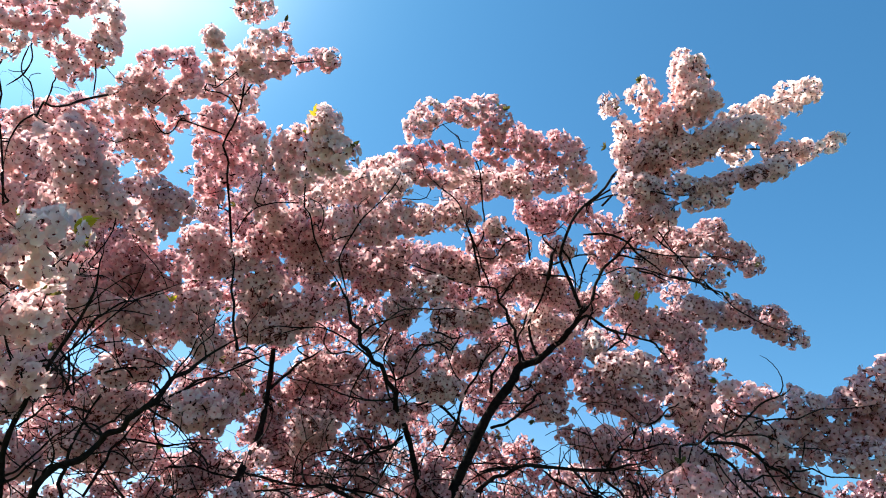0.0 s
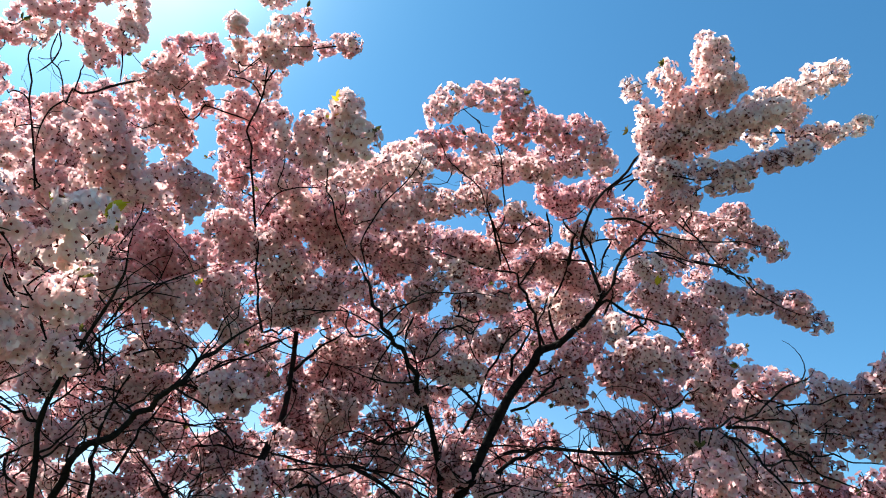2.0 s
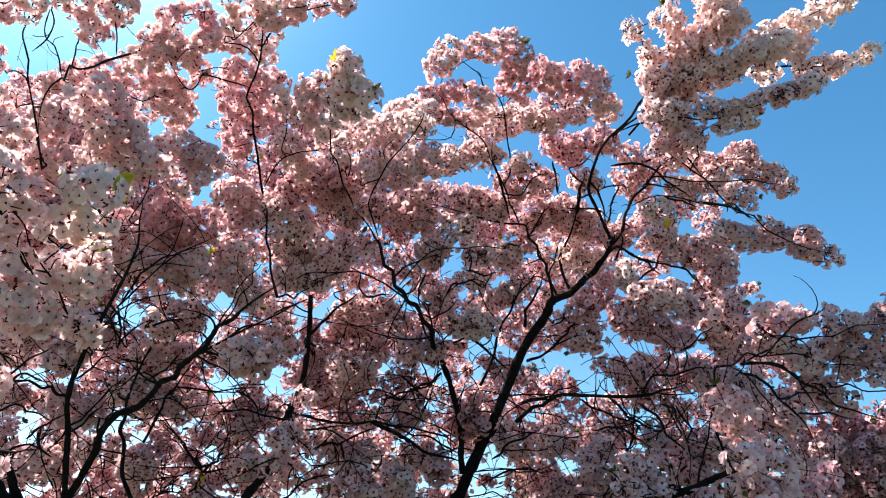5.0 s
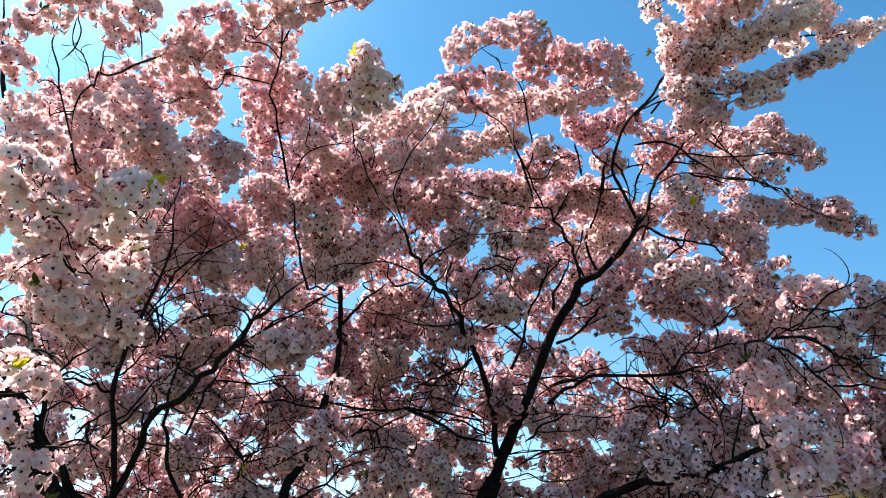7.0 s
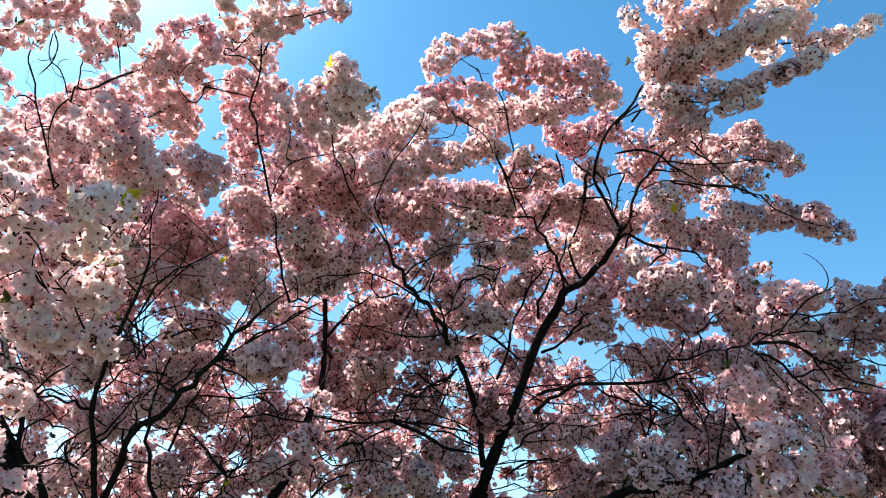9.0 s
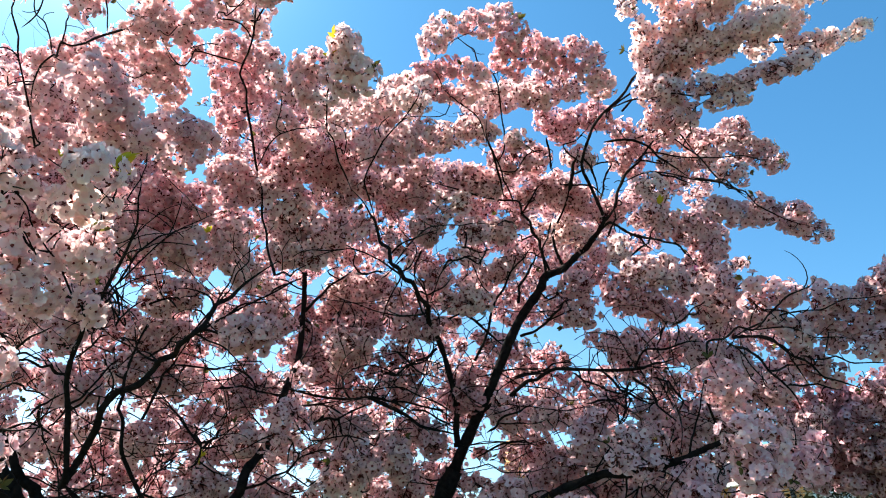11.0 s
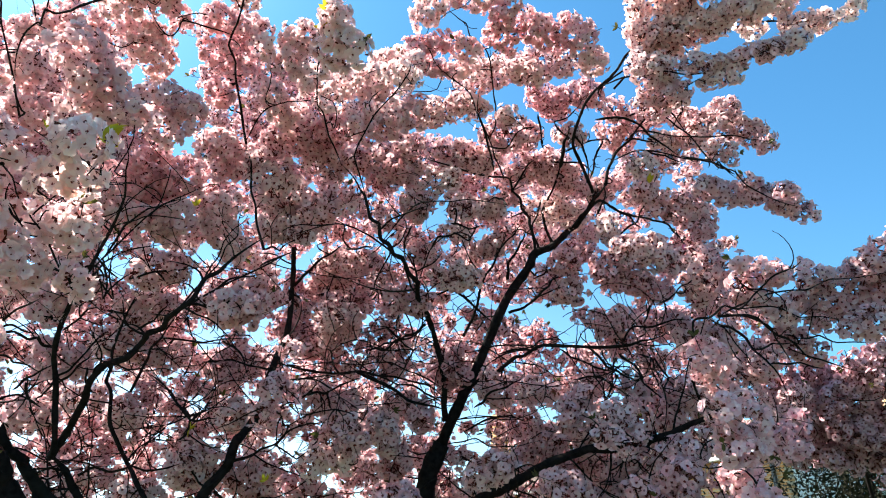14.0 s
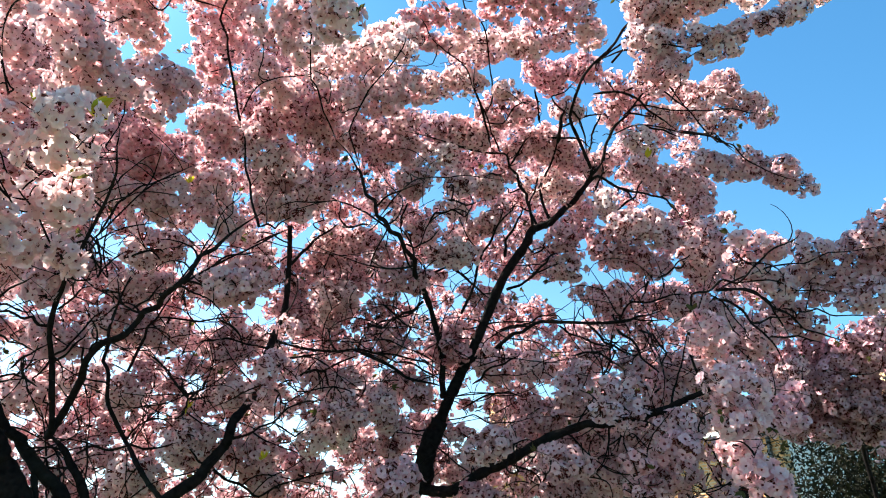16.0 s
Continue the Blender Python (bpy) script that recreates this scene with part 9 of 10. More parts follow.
# sprays mostly out of view on the left, added to shade the lower crown
spray(left, [(-2.195, 1.185, 3.786), (-2.349, 1.219, 3.744)], 0.098, True)
spray(left, [(-1.887, 1.084, 3.337), (-1.934, 1.198, 3.380)], 0.079, True)
spray(left, [(-2.271, 1.460, 3.593), (-2.246, 1.369, 3.413)], 0.098, True)
spray(left, [(-2.535, 1.781, 3.728), (-2.619, 1.936, 3.713)], 0.088, True)
spray(left, [(-2.187, 1.922, 3.838), (-2.286, 1.996, 3.738)], 0.093, True)
spray(left, [(-2.349, 1.633, 3.199), (-2.293, 1.721, 3.166)], 0.098, True)
spray(left, [(-2.561, 1.894, 3.513), (-2.366, 1.904, 3.532)], 0.100, True)
spray(left, [(-2.375, 2.054, 3.493), (-2.295, 1.986, 3.598)], 0.090, True)
spray(left, [(-1.940, 1.875, 3.443), (-2.081, 1.818, 3.393)], 0.089, True)
spray(left, [(-2.383, 1.906, 3.043), (-2.342, 1.833, 3.130)], 0.092, True)
spray(left, [(-2.448, 1.977, 3.363), (-2.554, 2.141, 3.331)], 0.084, True)
spray(left, [(-2.443, 2.189, 3.489), (-2.386, 2.204, 3.326)], 0.099, True)
spray(left, [(-1.828, 1.935, 3.254), (-1.818, 2.082, 3.229)], 0.069, True)
spray(left, [(-2.501, 2.151, 3.037), (-2.664, 2.102, 3.068)], 0.093, True)
spray(left, [(-2.073, 1.790, 2.978), (-2.192, 1.928, 2.941)], 0.078, True)
spray(left, [(-2.485, 2.262, 3.279), (-2.470, 2.459, 3.301)], 0.098, True)
spray(left, [(-1.972, 2.167, 3.124), (-2.015, 2.017, 3.007)], 0.086, True)
spray(left, [(-1.972, 2.359, 3.255), (-2.106, 2.285, 3.336)], 0.091, True)
spray(left, [(-2.172, 1.884, 2.755), (-2.376, 1.932, 2.742)], 0.082, True)
spray(left, [(-2.105, 1.920, 2.778), (-1.972, 1.932, 2.679)], 0.069, True)
spray(left, [(-2.150, 2.164, 2.858), (-2.094, 1.978, 2.870)], 0.084, True)
spray(left, [(-2.147, 2.412, 2.954), (-2.166, 2.272, 3.013)], 0.103, True)
spray(left, [(-1.669, 1.912, 2.771), (-1.531, 1.970, 2.760)], 0.071, True)
spray(left, [(-2.227, 1.981, 2.574), (-2.171, 2.023, 2.483)], 0.093, True)
spray(left, [(-2.056, 2.137, 2.637), (-2.197, 2.084, 2.641)], 0.075, True)
spray(left, [(-2.197, 2.297, 2.653), (-2.282, 2.351, 2.809)], 0.097, True)
spray(left, [(-1.844, 2.201, 2.668), (-2.045, 2.305, 2.627)], 0.072, True)
spray(left, [(-1.539, 2.063, 2.610), (-1.514, 2.080, 2.502)], 0.077, True)
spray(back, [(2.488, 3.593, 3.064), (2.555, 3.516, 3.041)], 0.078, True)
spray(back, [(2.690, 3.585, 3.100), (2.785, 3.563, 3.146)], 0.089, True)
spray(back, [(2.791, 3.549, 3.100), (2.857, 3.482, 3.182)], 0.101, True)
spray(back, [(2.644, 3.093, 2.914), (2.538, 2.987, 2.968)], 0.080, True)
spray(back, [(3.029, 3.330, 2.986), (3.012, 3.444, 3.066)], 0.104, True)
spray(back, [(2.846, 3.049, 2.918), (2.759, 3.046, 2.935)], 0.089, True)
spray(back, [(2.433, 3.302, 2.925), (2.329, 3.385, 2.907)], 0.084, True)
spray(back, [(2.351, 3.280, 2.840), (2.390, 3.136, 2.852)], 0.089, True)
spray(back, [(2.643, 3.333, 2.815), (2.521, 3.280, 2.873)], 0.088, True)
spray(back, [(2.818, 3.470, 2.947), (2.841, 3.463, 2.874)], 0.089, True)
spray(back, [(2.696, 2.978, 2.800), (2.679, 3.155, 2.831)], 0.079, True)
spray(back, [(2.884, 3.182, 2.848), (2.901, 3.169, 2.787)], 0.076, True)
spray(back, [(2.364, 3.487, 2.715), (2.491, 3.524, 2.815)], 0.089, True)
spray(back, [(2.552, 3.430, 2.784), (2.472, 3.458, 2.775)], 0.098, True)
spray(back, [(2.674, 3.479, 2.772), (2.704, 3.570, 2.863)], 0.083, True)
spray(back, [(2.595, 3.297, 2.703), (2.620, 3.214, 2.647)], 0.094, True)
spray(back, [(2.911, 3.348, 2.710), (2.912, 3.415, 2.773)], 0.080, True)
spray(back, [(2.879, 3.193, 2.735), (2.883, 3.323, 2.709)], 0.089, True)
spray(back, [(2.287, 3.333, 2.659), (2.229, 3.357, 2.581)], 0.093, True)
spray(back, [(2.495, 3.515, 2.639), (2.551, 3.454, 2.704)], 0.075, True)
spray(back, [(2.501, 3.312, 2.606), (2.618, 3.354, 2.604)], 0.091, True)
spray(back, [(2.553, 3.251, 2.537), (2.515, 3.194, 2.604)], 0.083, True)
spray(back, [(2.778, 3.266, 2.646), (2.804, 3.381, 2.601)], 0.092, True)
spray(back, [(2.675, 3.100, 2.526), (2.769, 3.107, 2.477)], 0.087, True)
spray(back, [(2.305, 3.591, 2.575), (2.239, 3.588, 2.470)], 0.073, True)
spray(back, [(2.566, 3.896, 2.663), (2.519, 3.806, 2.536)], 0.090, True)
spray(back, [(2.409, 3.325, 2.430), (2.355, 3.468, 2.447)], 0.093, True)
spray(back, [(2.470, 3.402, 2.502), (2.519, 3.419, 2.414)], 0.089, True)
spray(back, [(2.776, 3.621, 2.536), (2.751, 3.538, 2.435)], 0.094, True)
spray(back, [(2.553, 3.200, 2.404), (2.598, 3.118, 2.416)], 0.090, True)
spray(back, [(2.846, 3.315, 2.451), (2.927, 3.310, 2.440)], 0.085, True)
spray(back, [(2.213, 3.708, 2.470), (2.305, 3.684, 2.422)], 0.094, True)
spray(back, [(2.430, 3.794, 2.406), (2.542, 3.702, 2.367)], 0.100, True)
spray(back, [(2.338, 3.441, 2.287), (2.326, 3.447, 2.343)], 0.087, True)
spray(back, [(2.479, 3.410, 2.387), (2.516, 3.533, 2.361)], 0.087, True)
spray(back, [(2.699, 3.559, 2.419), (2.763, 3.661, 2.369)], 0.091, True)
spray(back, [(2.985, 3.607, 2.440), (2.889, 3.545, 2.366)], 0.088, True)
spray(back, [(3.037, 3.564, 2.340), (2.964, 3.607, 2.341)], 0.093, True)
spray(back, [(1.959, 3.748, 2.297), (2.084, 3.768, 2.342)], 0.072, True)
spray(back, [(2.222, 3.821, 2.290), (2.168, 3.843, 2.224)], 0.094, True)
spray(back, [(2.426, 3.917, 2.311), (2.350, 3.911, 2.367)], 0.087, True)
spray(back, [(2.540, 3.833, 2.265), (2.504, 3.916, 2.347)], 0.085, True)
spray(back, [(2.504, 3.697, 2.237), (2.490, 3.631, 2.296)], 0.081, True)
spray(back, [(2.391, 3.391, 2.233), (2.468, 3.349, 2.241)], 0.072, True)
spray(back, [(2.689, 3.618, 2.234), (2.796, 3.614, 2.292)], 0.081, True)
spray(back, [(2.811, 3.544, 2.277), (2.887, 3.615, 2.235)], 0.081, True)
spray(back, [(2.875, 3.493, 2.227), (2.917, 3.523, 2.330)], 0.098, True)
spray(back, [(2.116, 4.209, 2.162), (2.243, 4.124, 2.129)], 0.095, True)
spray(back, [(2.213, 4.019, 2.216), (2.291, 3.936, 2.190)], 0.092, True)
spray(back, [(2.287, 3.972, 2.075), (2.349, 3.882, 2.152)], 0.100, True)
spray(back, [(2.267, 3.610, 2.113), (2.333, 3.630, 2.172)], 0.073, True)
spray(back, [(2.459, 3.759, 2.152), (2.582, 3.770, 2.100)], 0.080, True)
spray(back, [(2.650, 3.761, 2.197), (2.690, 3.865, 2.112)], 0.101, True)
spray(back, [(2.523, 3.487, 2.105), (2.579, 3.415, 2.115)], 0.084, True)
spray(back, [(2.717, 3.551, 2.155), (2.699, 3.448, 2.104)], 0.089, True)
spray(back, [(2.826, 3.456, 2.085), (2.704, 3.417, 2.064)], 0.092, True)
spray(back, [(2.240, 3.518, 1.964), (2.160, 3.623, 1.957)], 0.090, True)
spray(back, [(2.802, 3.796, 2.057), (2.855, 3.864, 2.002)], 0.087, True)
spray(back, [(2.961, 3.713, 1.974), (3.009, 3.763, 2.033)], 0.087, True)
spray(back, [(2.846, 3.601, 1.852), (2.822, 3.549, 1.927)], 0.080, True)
spray(main, [(0.780, 3.067, 2.053), (0.752, 3.045, 2.042)], 0.062, True)
spray(main, [(0.643, 2.551, 1.880), (0.655, 2.533, 1.866)], 0.065, True)
spray(main, [(0.696, 2.685, 1.797), (0.684, 2.733, 1.787)], 0.050, True)
spray(main, [(0.708, 2.709, 1.746), (0.699, 2.736, 1.843)], 0.069, True)
spray(main, [(0.817, 2.772, 1.803), (0.818, 2.769, 1.874)], 0.071, True)
spray(main, [(0.731, 2.565, 1.731), (0.684, 2.594, 1.760)], 0.057, True)
spray(main, [(0.991, 3.020, 1.804), (1.007, 2.989, 1.884)], 0.052, True)
spray(main, [(0.973, 3.087, 1.756), (0.972, 3.069, 1.671)], 0.071, True)
spray(main, [(1.061, 2.890, 1.902), (1.045, 2.901, 1.930)], 0.055, True)
spray(main, [(1.008, 2.754, 1.827), (1.046, 2.765, 1.811)], 0.050, True)
spray(main, [(1.064, 2.959, 1.746), (1.070, 2.954, 1.774)], 0.060, True)
spray(main, [(1.114, 2.700, 1.977), (1.012, 2.683, 1.947)], 0.064, True)
spray(main, [(1.224, 2.978, 1.884), (1.159, 2.929, 1.844)], 0.056, True)
spray(main, [(1.030, 2.560, 1.800), (1.068, 2.568, 1.888)], 0.065, True)
spray(main, [(1.032, 2.672, 1.723), (0.992, 2.748, 1.756)], 0.063, True)
spray(main, [(1.152, 2.559, 1.940), (1.106, 2.583, 2.064)], 0.054, True)
spray(main, [(1.347, 3.069, 1.796), (1.334, 3.046, 1.801)], 0.051, True)
spray(mid, [(-0.677, 2.526, 2.286), (-0.638, 2.613, 2.329)], 0.060, True)
spray(mid, [(-0.745, 2.580, 2.192), (-0.707, 2.669, 2.232)], 0.060, True)
spray(mid, [(-0.671, 2.690, 2.478), (-0.623, 2.775, 2.527)], 0.050, True)
spray(mid, [(-0.691, 2.687, 2.269), (-0.647, 2.775, 2.311)], 0.070, True)
spray(mid, [(-1.448, 3.186, 2.588), (-1.409, 3.281, 2.643)], 0.085, True)
spray(mid, [(-1.494, 3.203, 2.445), (-1.458, 3.299, 2.496)], 0.085, True)
spray(mid, [(-1.376, 3.209, 2.629), (-1.333, 3.302, 2.685)], 0.085, True, petal=PETAL_PALE)
spray(mid, [(-1.560, 3.194, 2.338), (-1.528, 3.291, 2.385)], 0.085, True)
spray(mid, [(-1.205, 3.326, 2.474), (-1.155, 3.421, 2.524)], 0.085, True)
spray(left, [(-1.863, 2.628, 2.381), (-1.861, 2.718, 2.429)], 0.080, True)
spray(left, [(-1.758, 2.735, 2.257), (-1.751, 2.829, 2.300)], 0.080, True)
spray(main, [(-0.892, 3.669, 2.377), (-0.823, 3.762, 2.424)], 0.085, True)
spray(main, [(-1.034, 3.635, 2.334), (-0.971, 3.730, 2.380)], 0.085, True, petal=PETAL_PALE)
spray(main, [(-0.391, 3.629, 2.905), (-0.302, 3.705, 2.962)], 0.085, True, petal=PETAL_PALE)
spray(main, [(-0.541, 3.642, 2.793), (-0.457, 3.723, 2.849)], 0.085, True)
spray(main, [(0.688, 2.786, 2.068), (0.770, 2.847, 2.097)], 0.060, True)
spray(main, [(0.582, 2.702, 2.075), (0.660, 2.766, 2.104)], 0.050, True)
spray(main, [(-0.156, 2.554, 3.874), (0.010, 2.592, 3.841), (0.190, 2.604, 3.825)], 0.062, petal=PETAL_PALE)
spray(main, [(0.220, 2.642, 3.857), (0.359, 2.643, 3.842), (0.484, 2.658, 3.804)], 0.060, petal=PETAL_PALE)
spray(main, [(-0.366, 2.327, 3.562), (-0.243, 2.323, 3.591)], 0.060, petal=PETAL_PALE)
spray(main, [(-0.535, 2.209, 3.496), (-0.445, 2.283, 3.434)], 0.055, petal=PETAL_PALE)
# unseen sprays set towards the sun, added to shade the near blossom
spray(left, [(-1.538, 1.067, 3.373), (-1.488, 1.102, 3.411)], 0.100, True)
spray(left, [(-1.580, 1.265, 3.176), (-1.629, 1.265, 3.168)], 0.089, True)
spray(left, [(-1.429, 1.166, 2.759), (-1.370, 1.145, 2.810)], 0.092, True)
spray(left, [(-1.741, 1.007, 2.813), (-1.784, 1.012, 2.771)], 0.093, True)
spray(left, [(-1.728, 1.105, 2.997), (-1.727, 1.104, 2.970)], 0.086, True)
spray(left, [(-1.660, 1.253, 2.916), (-1.669, 1.265, 2.948)], 0.082, True)
spray(left, [(-1.356, 1.009, 2.838), (-1.407, 1.085, 2.893)], 0.094, True)
spray(left, [(-1.534, 1.177, 3.315), (-1.481, 1.198, 3.230)], 0.080, True)
spray(left, [(-1.456, 1.353, 2.788), (-1.460, 1.349, 2.739)], 0.084, True)
spray(left, [(-1.445, 1.220, 2.931), (-1.413, 1.208, 2.907)], 0.081, True)
spray(left, [(-1.450, 1.122, 3.382), (-1.524, 1.087, 3.433)], 0.086, True)

# fresh yellow-green leaf tufts among the blossom
for where, at, size in ((left, (-0.759, 1.298, 2.594), 0.062), (left, (-0.857, 1.275, 2.593), 0.035), (main, (-0.302, 1.476, 3.061), 0.04), (main, (-0.282, 1.449, 3.095), 0.04),
                        (main, (1.006, 2.877, 3.298), 0.05), (mid, (-0.752, 2.836, 1.989), 0.04), (mid, (-1.010, 2.650, 2.170), 0.04), (left, (-1.027, 1.352, 2.167), 0.04), (left, (-0.890, 2.150, 2.877), 0.04)):
    leaf_tuft(where["ob"], at, (0.2, -0.2, 0.8), 5, size, LEAF_FRESH, "fresh yellow-green young leaves")

# one unopened deep pink flower bud on its stalk
bud_at = Vector((1.128, 2.925, 2.969))
bm = bmesh.new()
bmesh.ops.create_uvsphere(bm, u_segments=10, v_segments=7, radius=0.011)
for v in bm.verts:
    v.co = Vector((v.co.x * (1 - 20 * max(-v.co.z, 0)), v.co.y * (1 - 20 * max(-v.co.z, 0)), v.co.z * 1.5)) + bud_at
BUD = plain("bud_pink", [(0.3, (0.62, 0.10, 0.22)), (0.7, (0.75, 0.2, 0.32))], 60.0, 0.5)
bud = part("flower_bud", bm, BUD, main["ob"], "deep pink unopened flower bud", smooth=True)
near_wood = main["nodes"][np.linalg.norm(main["nodes"] - np.array(bud_at), axis=1).argmin()]
v, q = tube(spline([near_wood, np.array(bud_at) * 0.5 + near_wood * 0.5 + (0, 0, 0.02), np.array(bud_at) - (0, 0, 0.014)], 5), np.linspace(0.002, 0.0012, 11), 5)
link_mesh("stalk", v, q, [TWIG_BARK], None, bud)

# ---- ground ----
LAWN, gn, gl, gb = material("lawn")
gcol = ramp_node(gn, gl, noise_node(gn, gl, 1.5, 6).outputs[0], [(0.3, (0.032, 0.042, 0.016)), (0.7, (0.060, 0.068, 0.030))])
gl.new(gcol.outputs[0], gb.inputs["Base Color"])
gb.inputs["Roughness"].default_value = 0.9
bm = bmesh.new()
bmesh.ops.create_grid(bm, x_segments=40, y_segments=40, size=900)
tagged(part("ground", bm, LAWN, None), "mown green lawn under the trees", "ground", kind="structure")

# ---- houses ----
def brick_material(name, one, two, mortar):
    m, n, l, bsdf = material(name)
    tc, mp, br = n.new("ShaderNodeTexCoord"), n.new("ShaderNodeMapping"), n.new("ShaderNodeTexBrick")
    mp.inputs["Rotation"].default_value = (radians(90), 0, 0)
    l.new(tc.outputs["Object"], mp.inputs["Vector"])
    l.new(mp.outputs[0], br.inputs["Vector"])
    br.inputs["Color1"].default_value, br.inputs["Color2"].default_value, br.inputs["Mortar"].default_value = (*one, 1), (*two, 1), (*mortar, 1)
    br.inputs["Scale"].default_value = 1.0
    br.inputs["Brick Width"].default_value, br.inputs["Row Height"].default_value, br.inputs["Mortar Size"].default_value = 0.225, 0.075, 0.010
    stain = noise_node(n, l, 0.9, 5)
    l.new(mixed(n, l, br.outputs[0], (0.16, 0.10, 0.06), ramp_node(n, l, stain.outputs[0], [(0.5, (0, 0, 0)), (0.8, (0.45, 0.45, 0.45))]).outputs[0]), bsdf.inputs["Base Color"])
    bsdf.inputs["Roughness"].default_value = 0.85
    bumped(n, l, bsdf, br.outputs[1], -0.4, 0.01)
    return m


BUFF_BRICK = brick_material("buff_brick", (0.64, 0.31, 0.11), (0.56, 0.25, 0.085), (0.54, 0.40, 0.26))
BROWN_TILE = plain("brown_roof_tile", [(0.3, (0.10, 0.07, 0.055)), (0.7, (0.17, 0.12, 0.095))], 5.0, 0.8, 0.004)
ORANGE_TILE = plain("orange_roof_tile", [(0.3, (0.42, 0.14, 0.05)), (0.7, (0.55, 0.22, 0.09))], 5.0, 0.75, 0.004)
WHITE_PAINT = plain("white_paint", [(0.3, (0.72, 0.72, 0.70)), (0.7, (0.82, 0.82, 0.80))], 7.0, 0.45)
PALE_RENDER = plain("pale_render", [(0.3, (0.80, 0.79, 0.76)), (0.7, (0.88, 0.87, 0.84))], 2.0, 0.8, 0.003)
DARK_PIPE = plain("dark_pipe", [(0.3, (0.03, 0.035, 0.04)), (0.7, (0.05, 0.055, 0.06))], 9.0, 0.4)
GLASS, xn, xl, xb = material("window_glass")
xb.inputs["Base Color"].default_value = (0.02, 0.025, 0.03, 1)
xb.inputs["Roughness"].default_value = 0.04
xb.inputs["Specular IOR Level"].default_value = 0.8


def box(bm, x0, x1, y0, y1, z0, z1, bevel=0.0):
    made = bmesh.ops.create_cube(bm, size=1.0)["verts"]
    for v in made:
        v.co = ((x0 + x1) / 2 + v.co.x * (x1 - x0), (y0 + y1) / 2 + v.co.y * (y1 - y0), (z0 + z1) / 2 + v.co.z * (z1 - z0))
    if bevel:
        edges = list({e for v in made for e in v.link_edges})
        bmesh.ops.bevel(bm, geom=edges, offset=bevel, segments=1, affect="EDGES")


def boxes(*rows, bevel=0.0):
    bm = bmesh.new()
    for row in rows:
        box(bm, *row, bevel=bevel)
    return bm


def walls(house, x0, x1, y0, y1, top, openings, mat, thick=0.28, end=None):
    """Front wall pierced by the openings, and three plain walls."""
    xs = sorted({x0, x1, *(v for o in openings for v in o[:2])})
    zs = sorted({0.0, top, *(v for o in openings for v in o[2:])})
    bm = bmesh.new()
    grid = {(x, z): bm.verts.new((x, y0, z)) for x in xs for z in zs}
    for xa, xb in zip(xs, xs[1:]):
        for za, zb in zip(zs, zs[1:]):
            if not any(a <= xa and xb <= b and c <= za and zb <= d for a, b, c, d in openings):
                bm.faces.new([grid[k] for k in ((xa, za), (xb, za), (xb, zb), (xa, zb))])
    grown = bmesh.ops.extrude_face_region(bm, geom=list(bm.faces))["geom"]
    bmesh.ops.translate(bm, vec=(0, thick, 0), verts=[g for g in grown if isinstance(g, bmesh.types.BMVert)])
    part("wall", bm, mat, house)
    part("wall", boxes((x0, x1, y1 - thick, y1, 0, top)), mat, house)
    part("wall", boxes((x0, x0 + thick, y0 + thick, y1 - thick, 0, top)), mat, house)
    part("wall", boxes((x1 - thick, x1, y0 + thick, y1 - thick, 0, top)), end or mat, house)


def window(house, a, b, z0, z1, y):
    frame_bm = boxes((a, b, y + 0.06, y + 0.14, z0, z0 + 0.07), (a, b, y + 0.06, y + 0.14, z1 - 0.07, z1), (a, a + 0.07, y + 0.06, y + 0.14, z0 + 0.07, z1 - 0.07),
                     (b - 0.07, b, y + 0.06, y + 0.14, z0 + 0.07, z1 - 0.07), ((a + b) / 2 - 0.035, (a + b) / 2 + 0.035, y + 0.07, y + 0.13, z0 + 0.07, z1 - 0.07))
    w = part("window", frame_bm, WHITE_PAINT, house, "white painted window frame")
    part("pane", boxes((a + 0.07, (a + b) / 2 - 0.035, y + 0.095, y + 0.105, z0 + 0.07, z1 - 0.07)), GLASS, w)
    part("pane", boxes(((a + b) / 2 + 0.035, b - 0.07, y + 0.095, y + 0.105, z0 + 0.07, z1 - 0.07)), GLASS, w)
    part("sill", boxes((a - 0.06, b + 0.06, y - 0.06, y + 0.06, z0 - 0.07, z0 - 0.005), bevel=0.01), WHITE_PAINT, w)


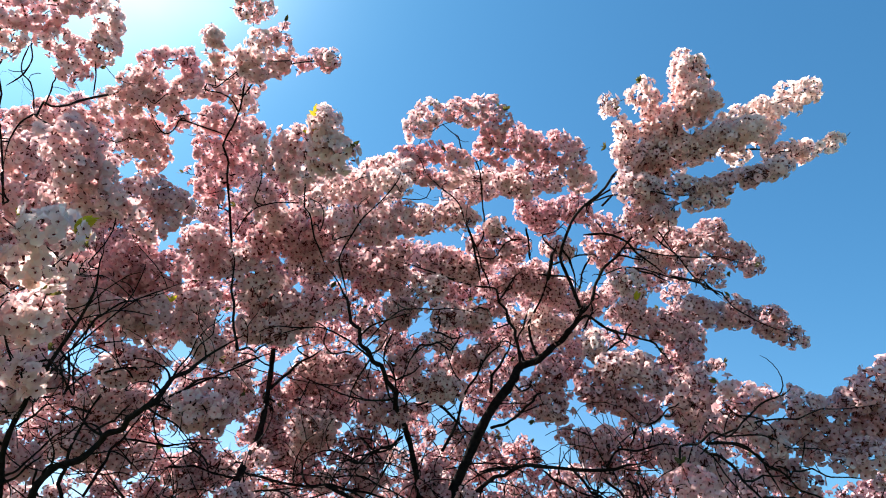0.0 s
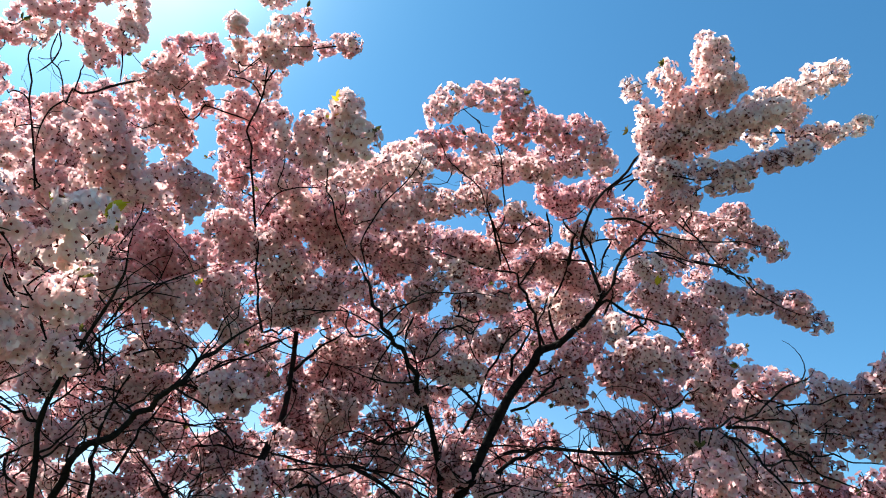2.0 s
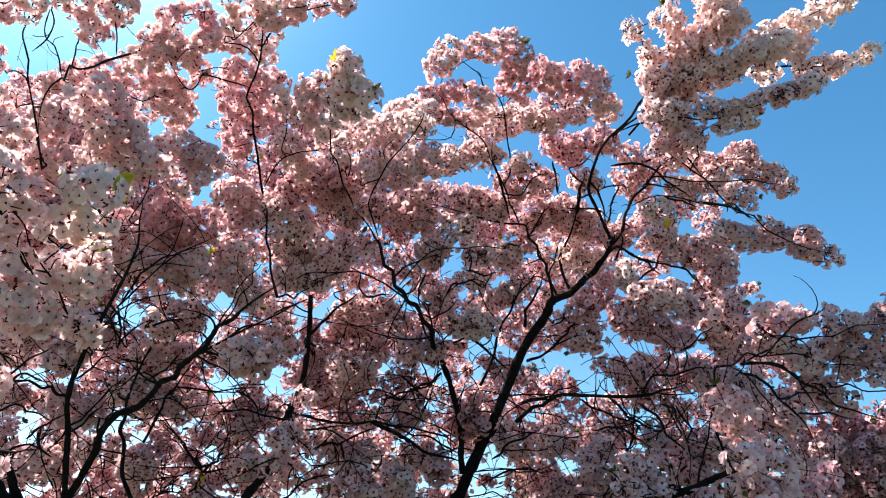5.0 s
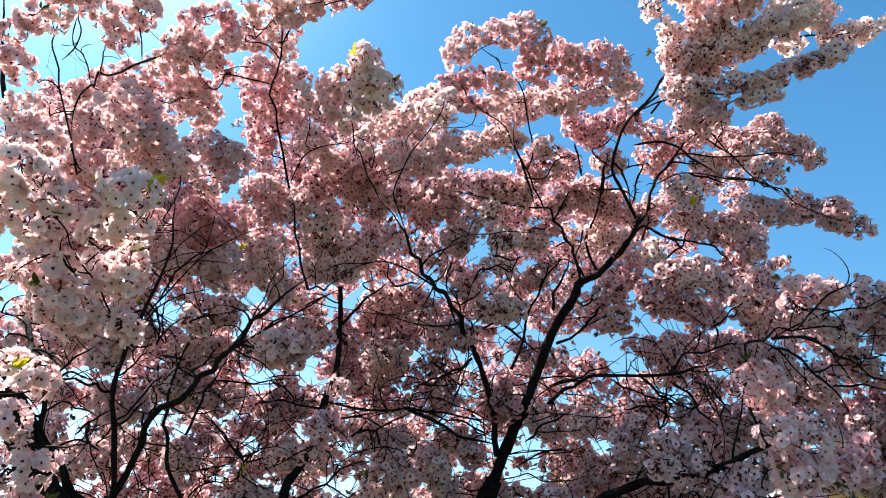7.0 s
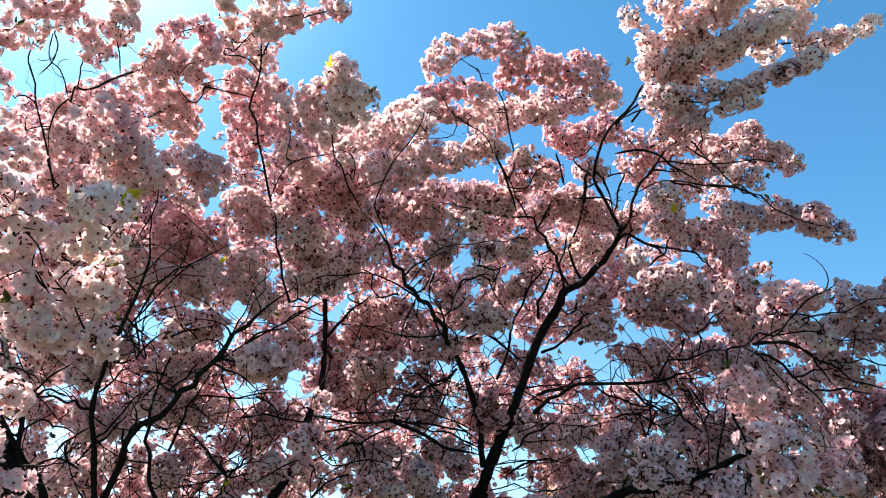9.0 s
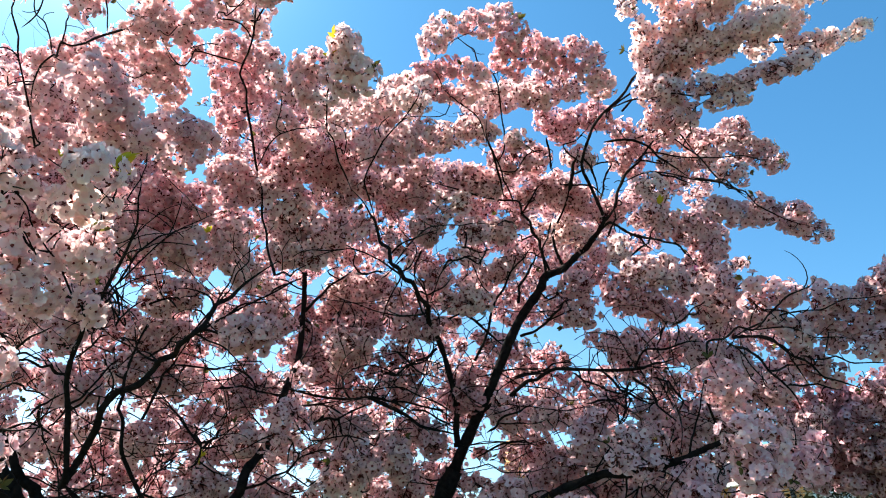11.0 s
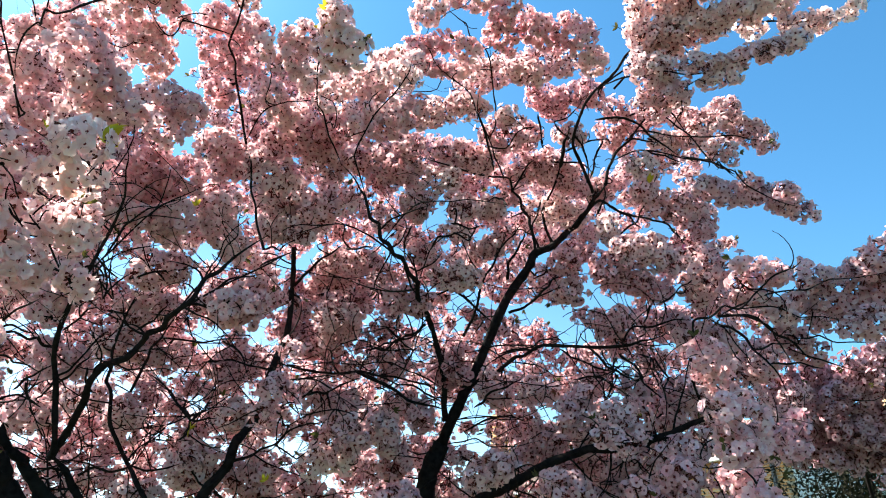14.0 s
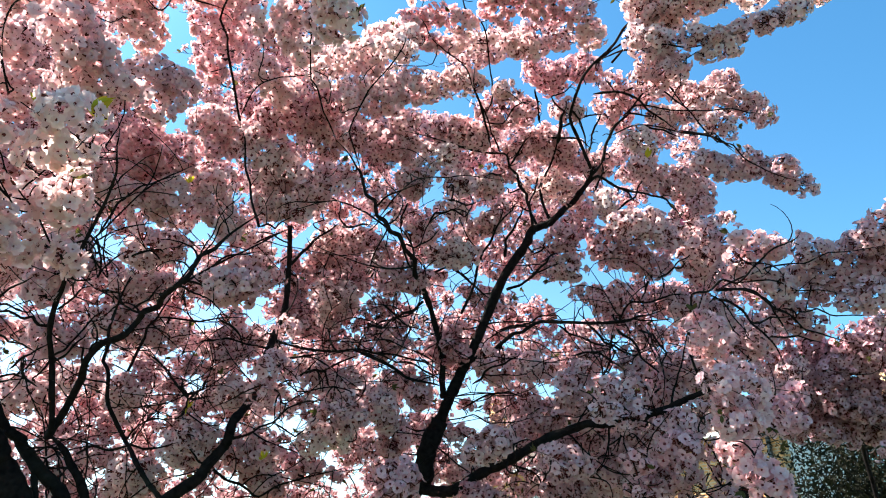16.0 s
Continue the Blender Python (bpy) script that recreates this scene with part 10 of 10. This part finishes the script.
def roof(house, x0, x1, y0, y1, eave, ridge, mat, over=0.35, courses=13):
    """Two slopes of lapped tile courses, gable ends filled below."""
    mid_y = (y0 + y1) / 2
    for side, edge in ((-1, y0 - over), (1, y1 + over)):
        slope = (ridge - eave) / (mid_y - y0)
        for k in range(courses):
            ya, yb = edge + (mid_y - edge) * k / courses, edge + (mid_y - edge) * (k + 1.15) / courses
            za, zb = ridge - abs(mid_y - ya) * slope, ridge - max(0.0, (mid_y - yb) * -side) * slope
            lip = 0.05
            bm = bmesh.new()
            vs = [bm.verts.new(c) for c in ((x0 - 0.2, ya, za + lip), (x1 + 0.2, ya, za + lip), (x1 + 0.2, yb, zb), (x0 - 0.2, yb, zb),
                                            (x0 - 0.2, ya, za - 0.02), (x1 + 0.2, ya, za - 0.02), (x1 + 0.2, yb, zb - 0.06), (x0 - 0.2, yb, zb - 0.06))]
            for f in ((0, 1, 2, 3), (4, 5, 6, 7), (0, 1, 5, 4), (2, 3, 7, 6), (0, 3, 7, 4), (1, 2, 6, 5)):
                bm.faces.new([vs[i] for i in f])
            if k == 0:
                slab = part("roof", bm, mat, house)
            else:
                part("roof_tile", bm, mat, slab)
    part("ridge_tile", boxes((x0 - 0.2, x1 + 0.2, mid_y - 0.12, mid_y + 0.12, ridge - 0.03, ridge + 0.09), bevel=0.03), mat, house)


def gable(house, x, y0, y1, eave, ridge, mat, thick=0.28):
    bm = bmesh.new()
    vs = [bm.verts.new((x + dx, y, z)) for dx in (0, thick) for y, z in ((y0, eave), (y1, eave), ((y0 + y1) / 2, ridge - 0.1))]
    for f in ((0, 1, 2), (3, 4, 5), (0, 1, 4, 3), (1, 2, 5, 4), (2, 0, 3, 5)):
        bm.faces.new([vs[i] for i in f])
    part("gable", bm, mat, house)


low_house = tagged(new("house"), "low buff brick house with white end wall and brown roof", "house")
openings = [(-12.4, -11.0, 1.7, 3.1), (-8.4, -7.0, 1.7, 3.1), (-4.2, -2.9, 1.7, 3.1)]
walls(low_house, -14.0, 1.8, 0, 3.4, 3.85, openings, BUFF_BRICK, end=PALE_RENDER)
for o in openings:
    window(low_house, *o, 0.0)
roof(low_house, -14.0, 1.8, 0, 3.4, 3.9, 4.8, BROWN_TILE)
gable(low_house, -14.0, 0, 3.4, 3.85, 4.8, BUFF_BRICK)
gable(low_house, 1.52, 0, 3.4, 3.85, 4.8, PALE_RENDER)
part("gutter", boxes((-14.2, 2.0, -0.46, -0.34, 3.70, 3.80), bevel=0.02), WHITE_PAINT, low_house, "white gutter along the eave")
part("downpipe", boxes((1.50, 1.58, -0.10, -0.02, 0.0, 3.55), (1.50, 1.58, -0.42, -0.02, 3.55, 3.63), (1.50, 1.58, -0.42, -0.34, 3.63, 3.72), bevel=0.012), DARK_PIPE, low_house, "dark downpipe")
chimney = part("chimney", boxes((-11.9, -11.2, 1.35, 2.05, 4.3, 7.0), (-11.98, -11.12, 1.27, 2.13, 7.0, 7.18), bevel=0.01), BUFF_BRICK, low_house)
part("chimney_pot", boxes((-11.7, -11.4, 1.55, 1.85, 7.18, 7.5), bevel=0.04), ORANGE_TILE, chimney)
low_house.matrix_world = pose(6.375, 17.81, 0, 0, 0, -58)

tall_house = tagged(new("house"), "two-storey buff brick house with orange tiled roof", "house")
openings = [(0.9, 2.1, 0.9, 2.2), (4.2, 5.4, 0.9, 2.2), (0.9, 2.1, 3.4, 4.6), (4.2, 5.4, 3.4, 4.6)]
walls(tall_house, 0, 9, 0, 6.5, 5.3, openings, BUFF_BRICK)
for o in openings:
    window(tall_house, *o, 0.0)
roof(tall_house, 0, 9, 0, 6.5, 5.35, 7.7, ORANGE_TILE)
gable(tall_house, 0, 0, 6.5, 5.3, 7.7, BUFF_BRICK)
gable(tall_house, 8.72, 0, 6.5, 5.3, 7.7, BUFF_BRICK)
tall_house.matrix_world = pose(12.6, 19.6, 0, 0, 0, -25)

# ---- evergreen shrub ----
shrub = tagged(new("evergreen_shrub"), "dark evergreen shrub with small glossy leaves, darkened further for shade", "shrub")
CENTRE, SPREAD = np.array((4.75, 8.0, 1.90)), np.array((1.50, 0.8, 1.40))
ends = []
for k in range(60):
    d = rng.normal(0, 1, 3)
    d[2] = abs(d[2]) * 0.8
    d /= np.linalg.norm(d)
    end = CENTRE + d * SPREAD * rng.uniform(0.6, 1.0)
    foot = np.array((CENTRE[0] + rng.uniform(-0.25, 0.25), CENTRE[1] + rng.uniform(-0.2, 0.2), -0.05))
    s = np.linspace(0, 1, 12)[:, None]
    stem = wander(foot + (end - foot) * s + np.array((0, 0, 0.25)) * np.sin(s * np.pi), 0.03)
    v, q = tube(stem, np.linspace(0.022, 0.004, 12), 7, 0.05)
    link_mesh("stem", v, q, [BARK], None, shrub, smooth=True)
    ends.append(stem[4:])
ends = np.vstack(ends)
N = 32000
at = ends[rng.integers(0, len(ends), N)] + rng.normal(0, 1, (N, 3)) * (0.24, 0.18, 0.2)
at[:, 2] = np.abs(at[:, 2] - 0.1) + 0.1
way = rng.normal(0, 1, (N, 3)) + (0, 0, 0.3)
way /= np.linalg.norm(way, axis=1, keepdims=True)
leaf = np.array([(0, 0, 0), (0.3, 0.2, 0.06), (1, 0, -0.05), (0.3, 0, 0), (0.3, -0.2, 0.06)]) + 0.0
lv = np.einsum("nij,vj->nvi", turned(way), leaf[:, [1, 2, 0]]) * (0.058 * rng.uniform(0.7, 1.3, N))[:, None, None] + at[:, None]
lq = (np.array([(0, 1, 2, 3), (0, 3, 2, 4)])[None] + (np.arange(N) * 5)[:, None, None]).reshape(-1, 4)
tagged(link_mesh("foliage", lv.reshape(-1, 3), lq, [LEAF_SHADED], None, shrub), kind="stuff")
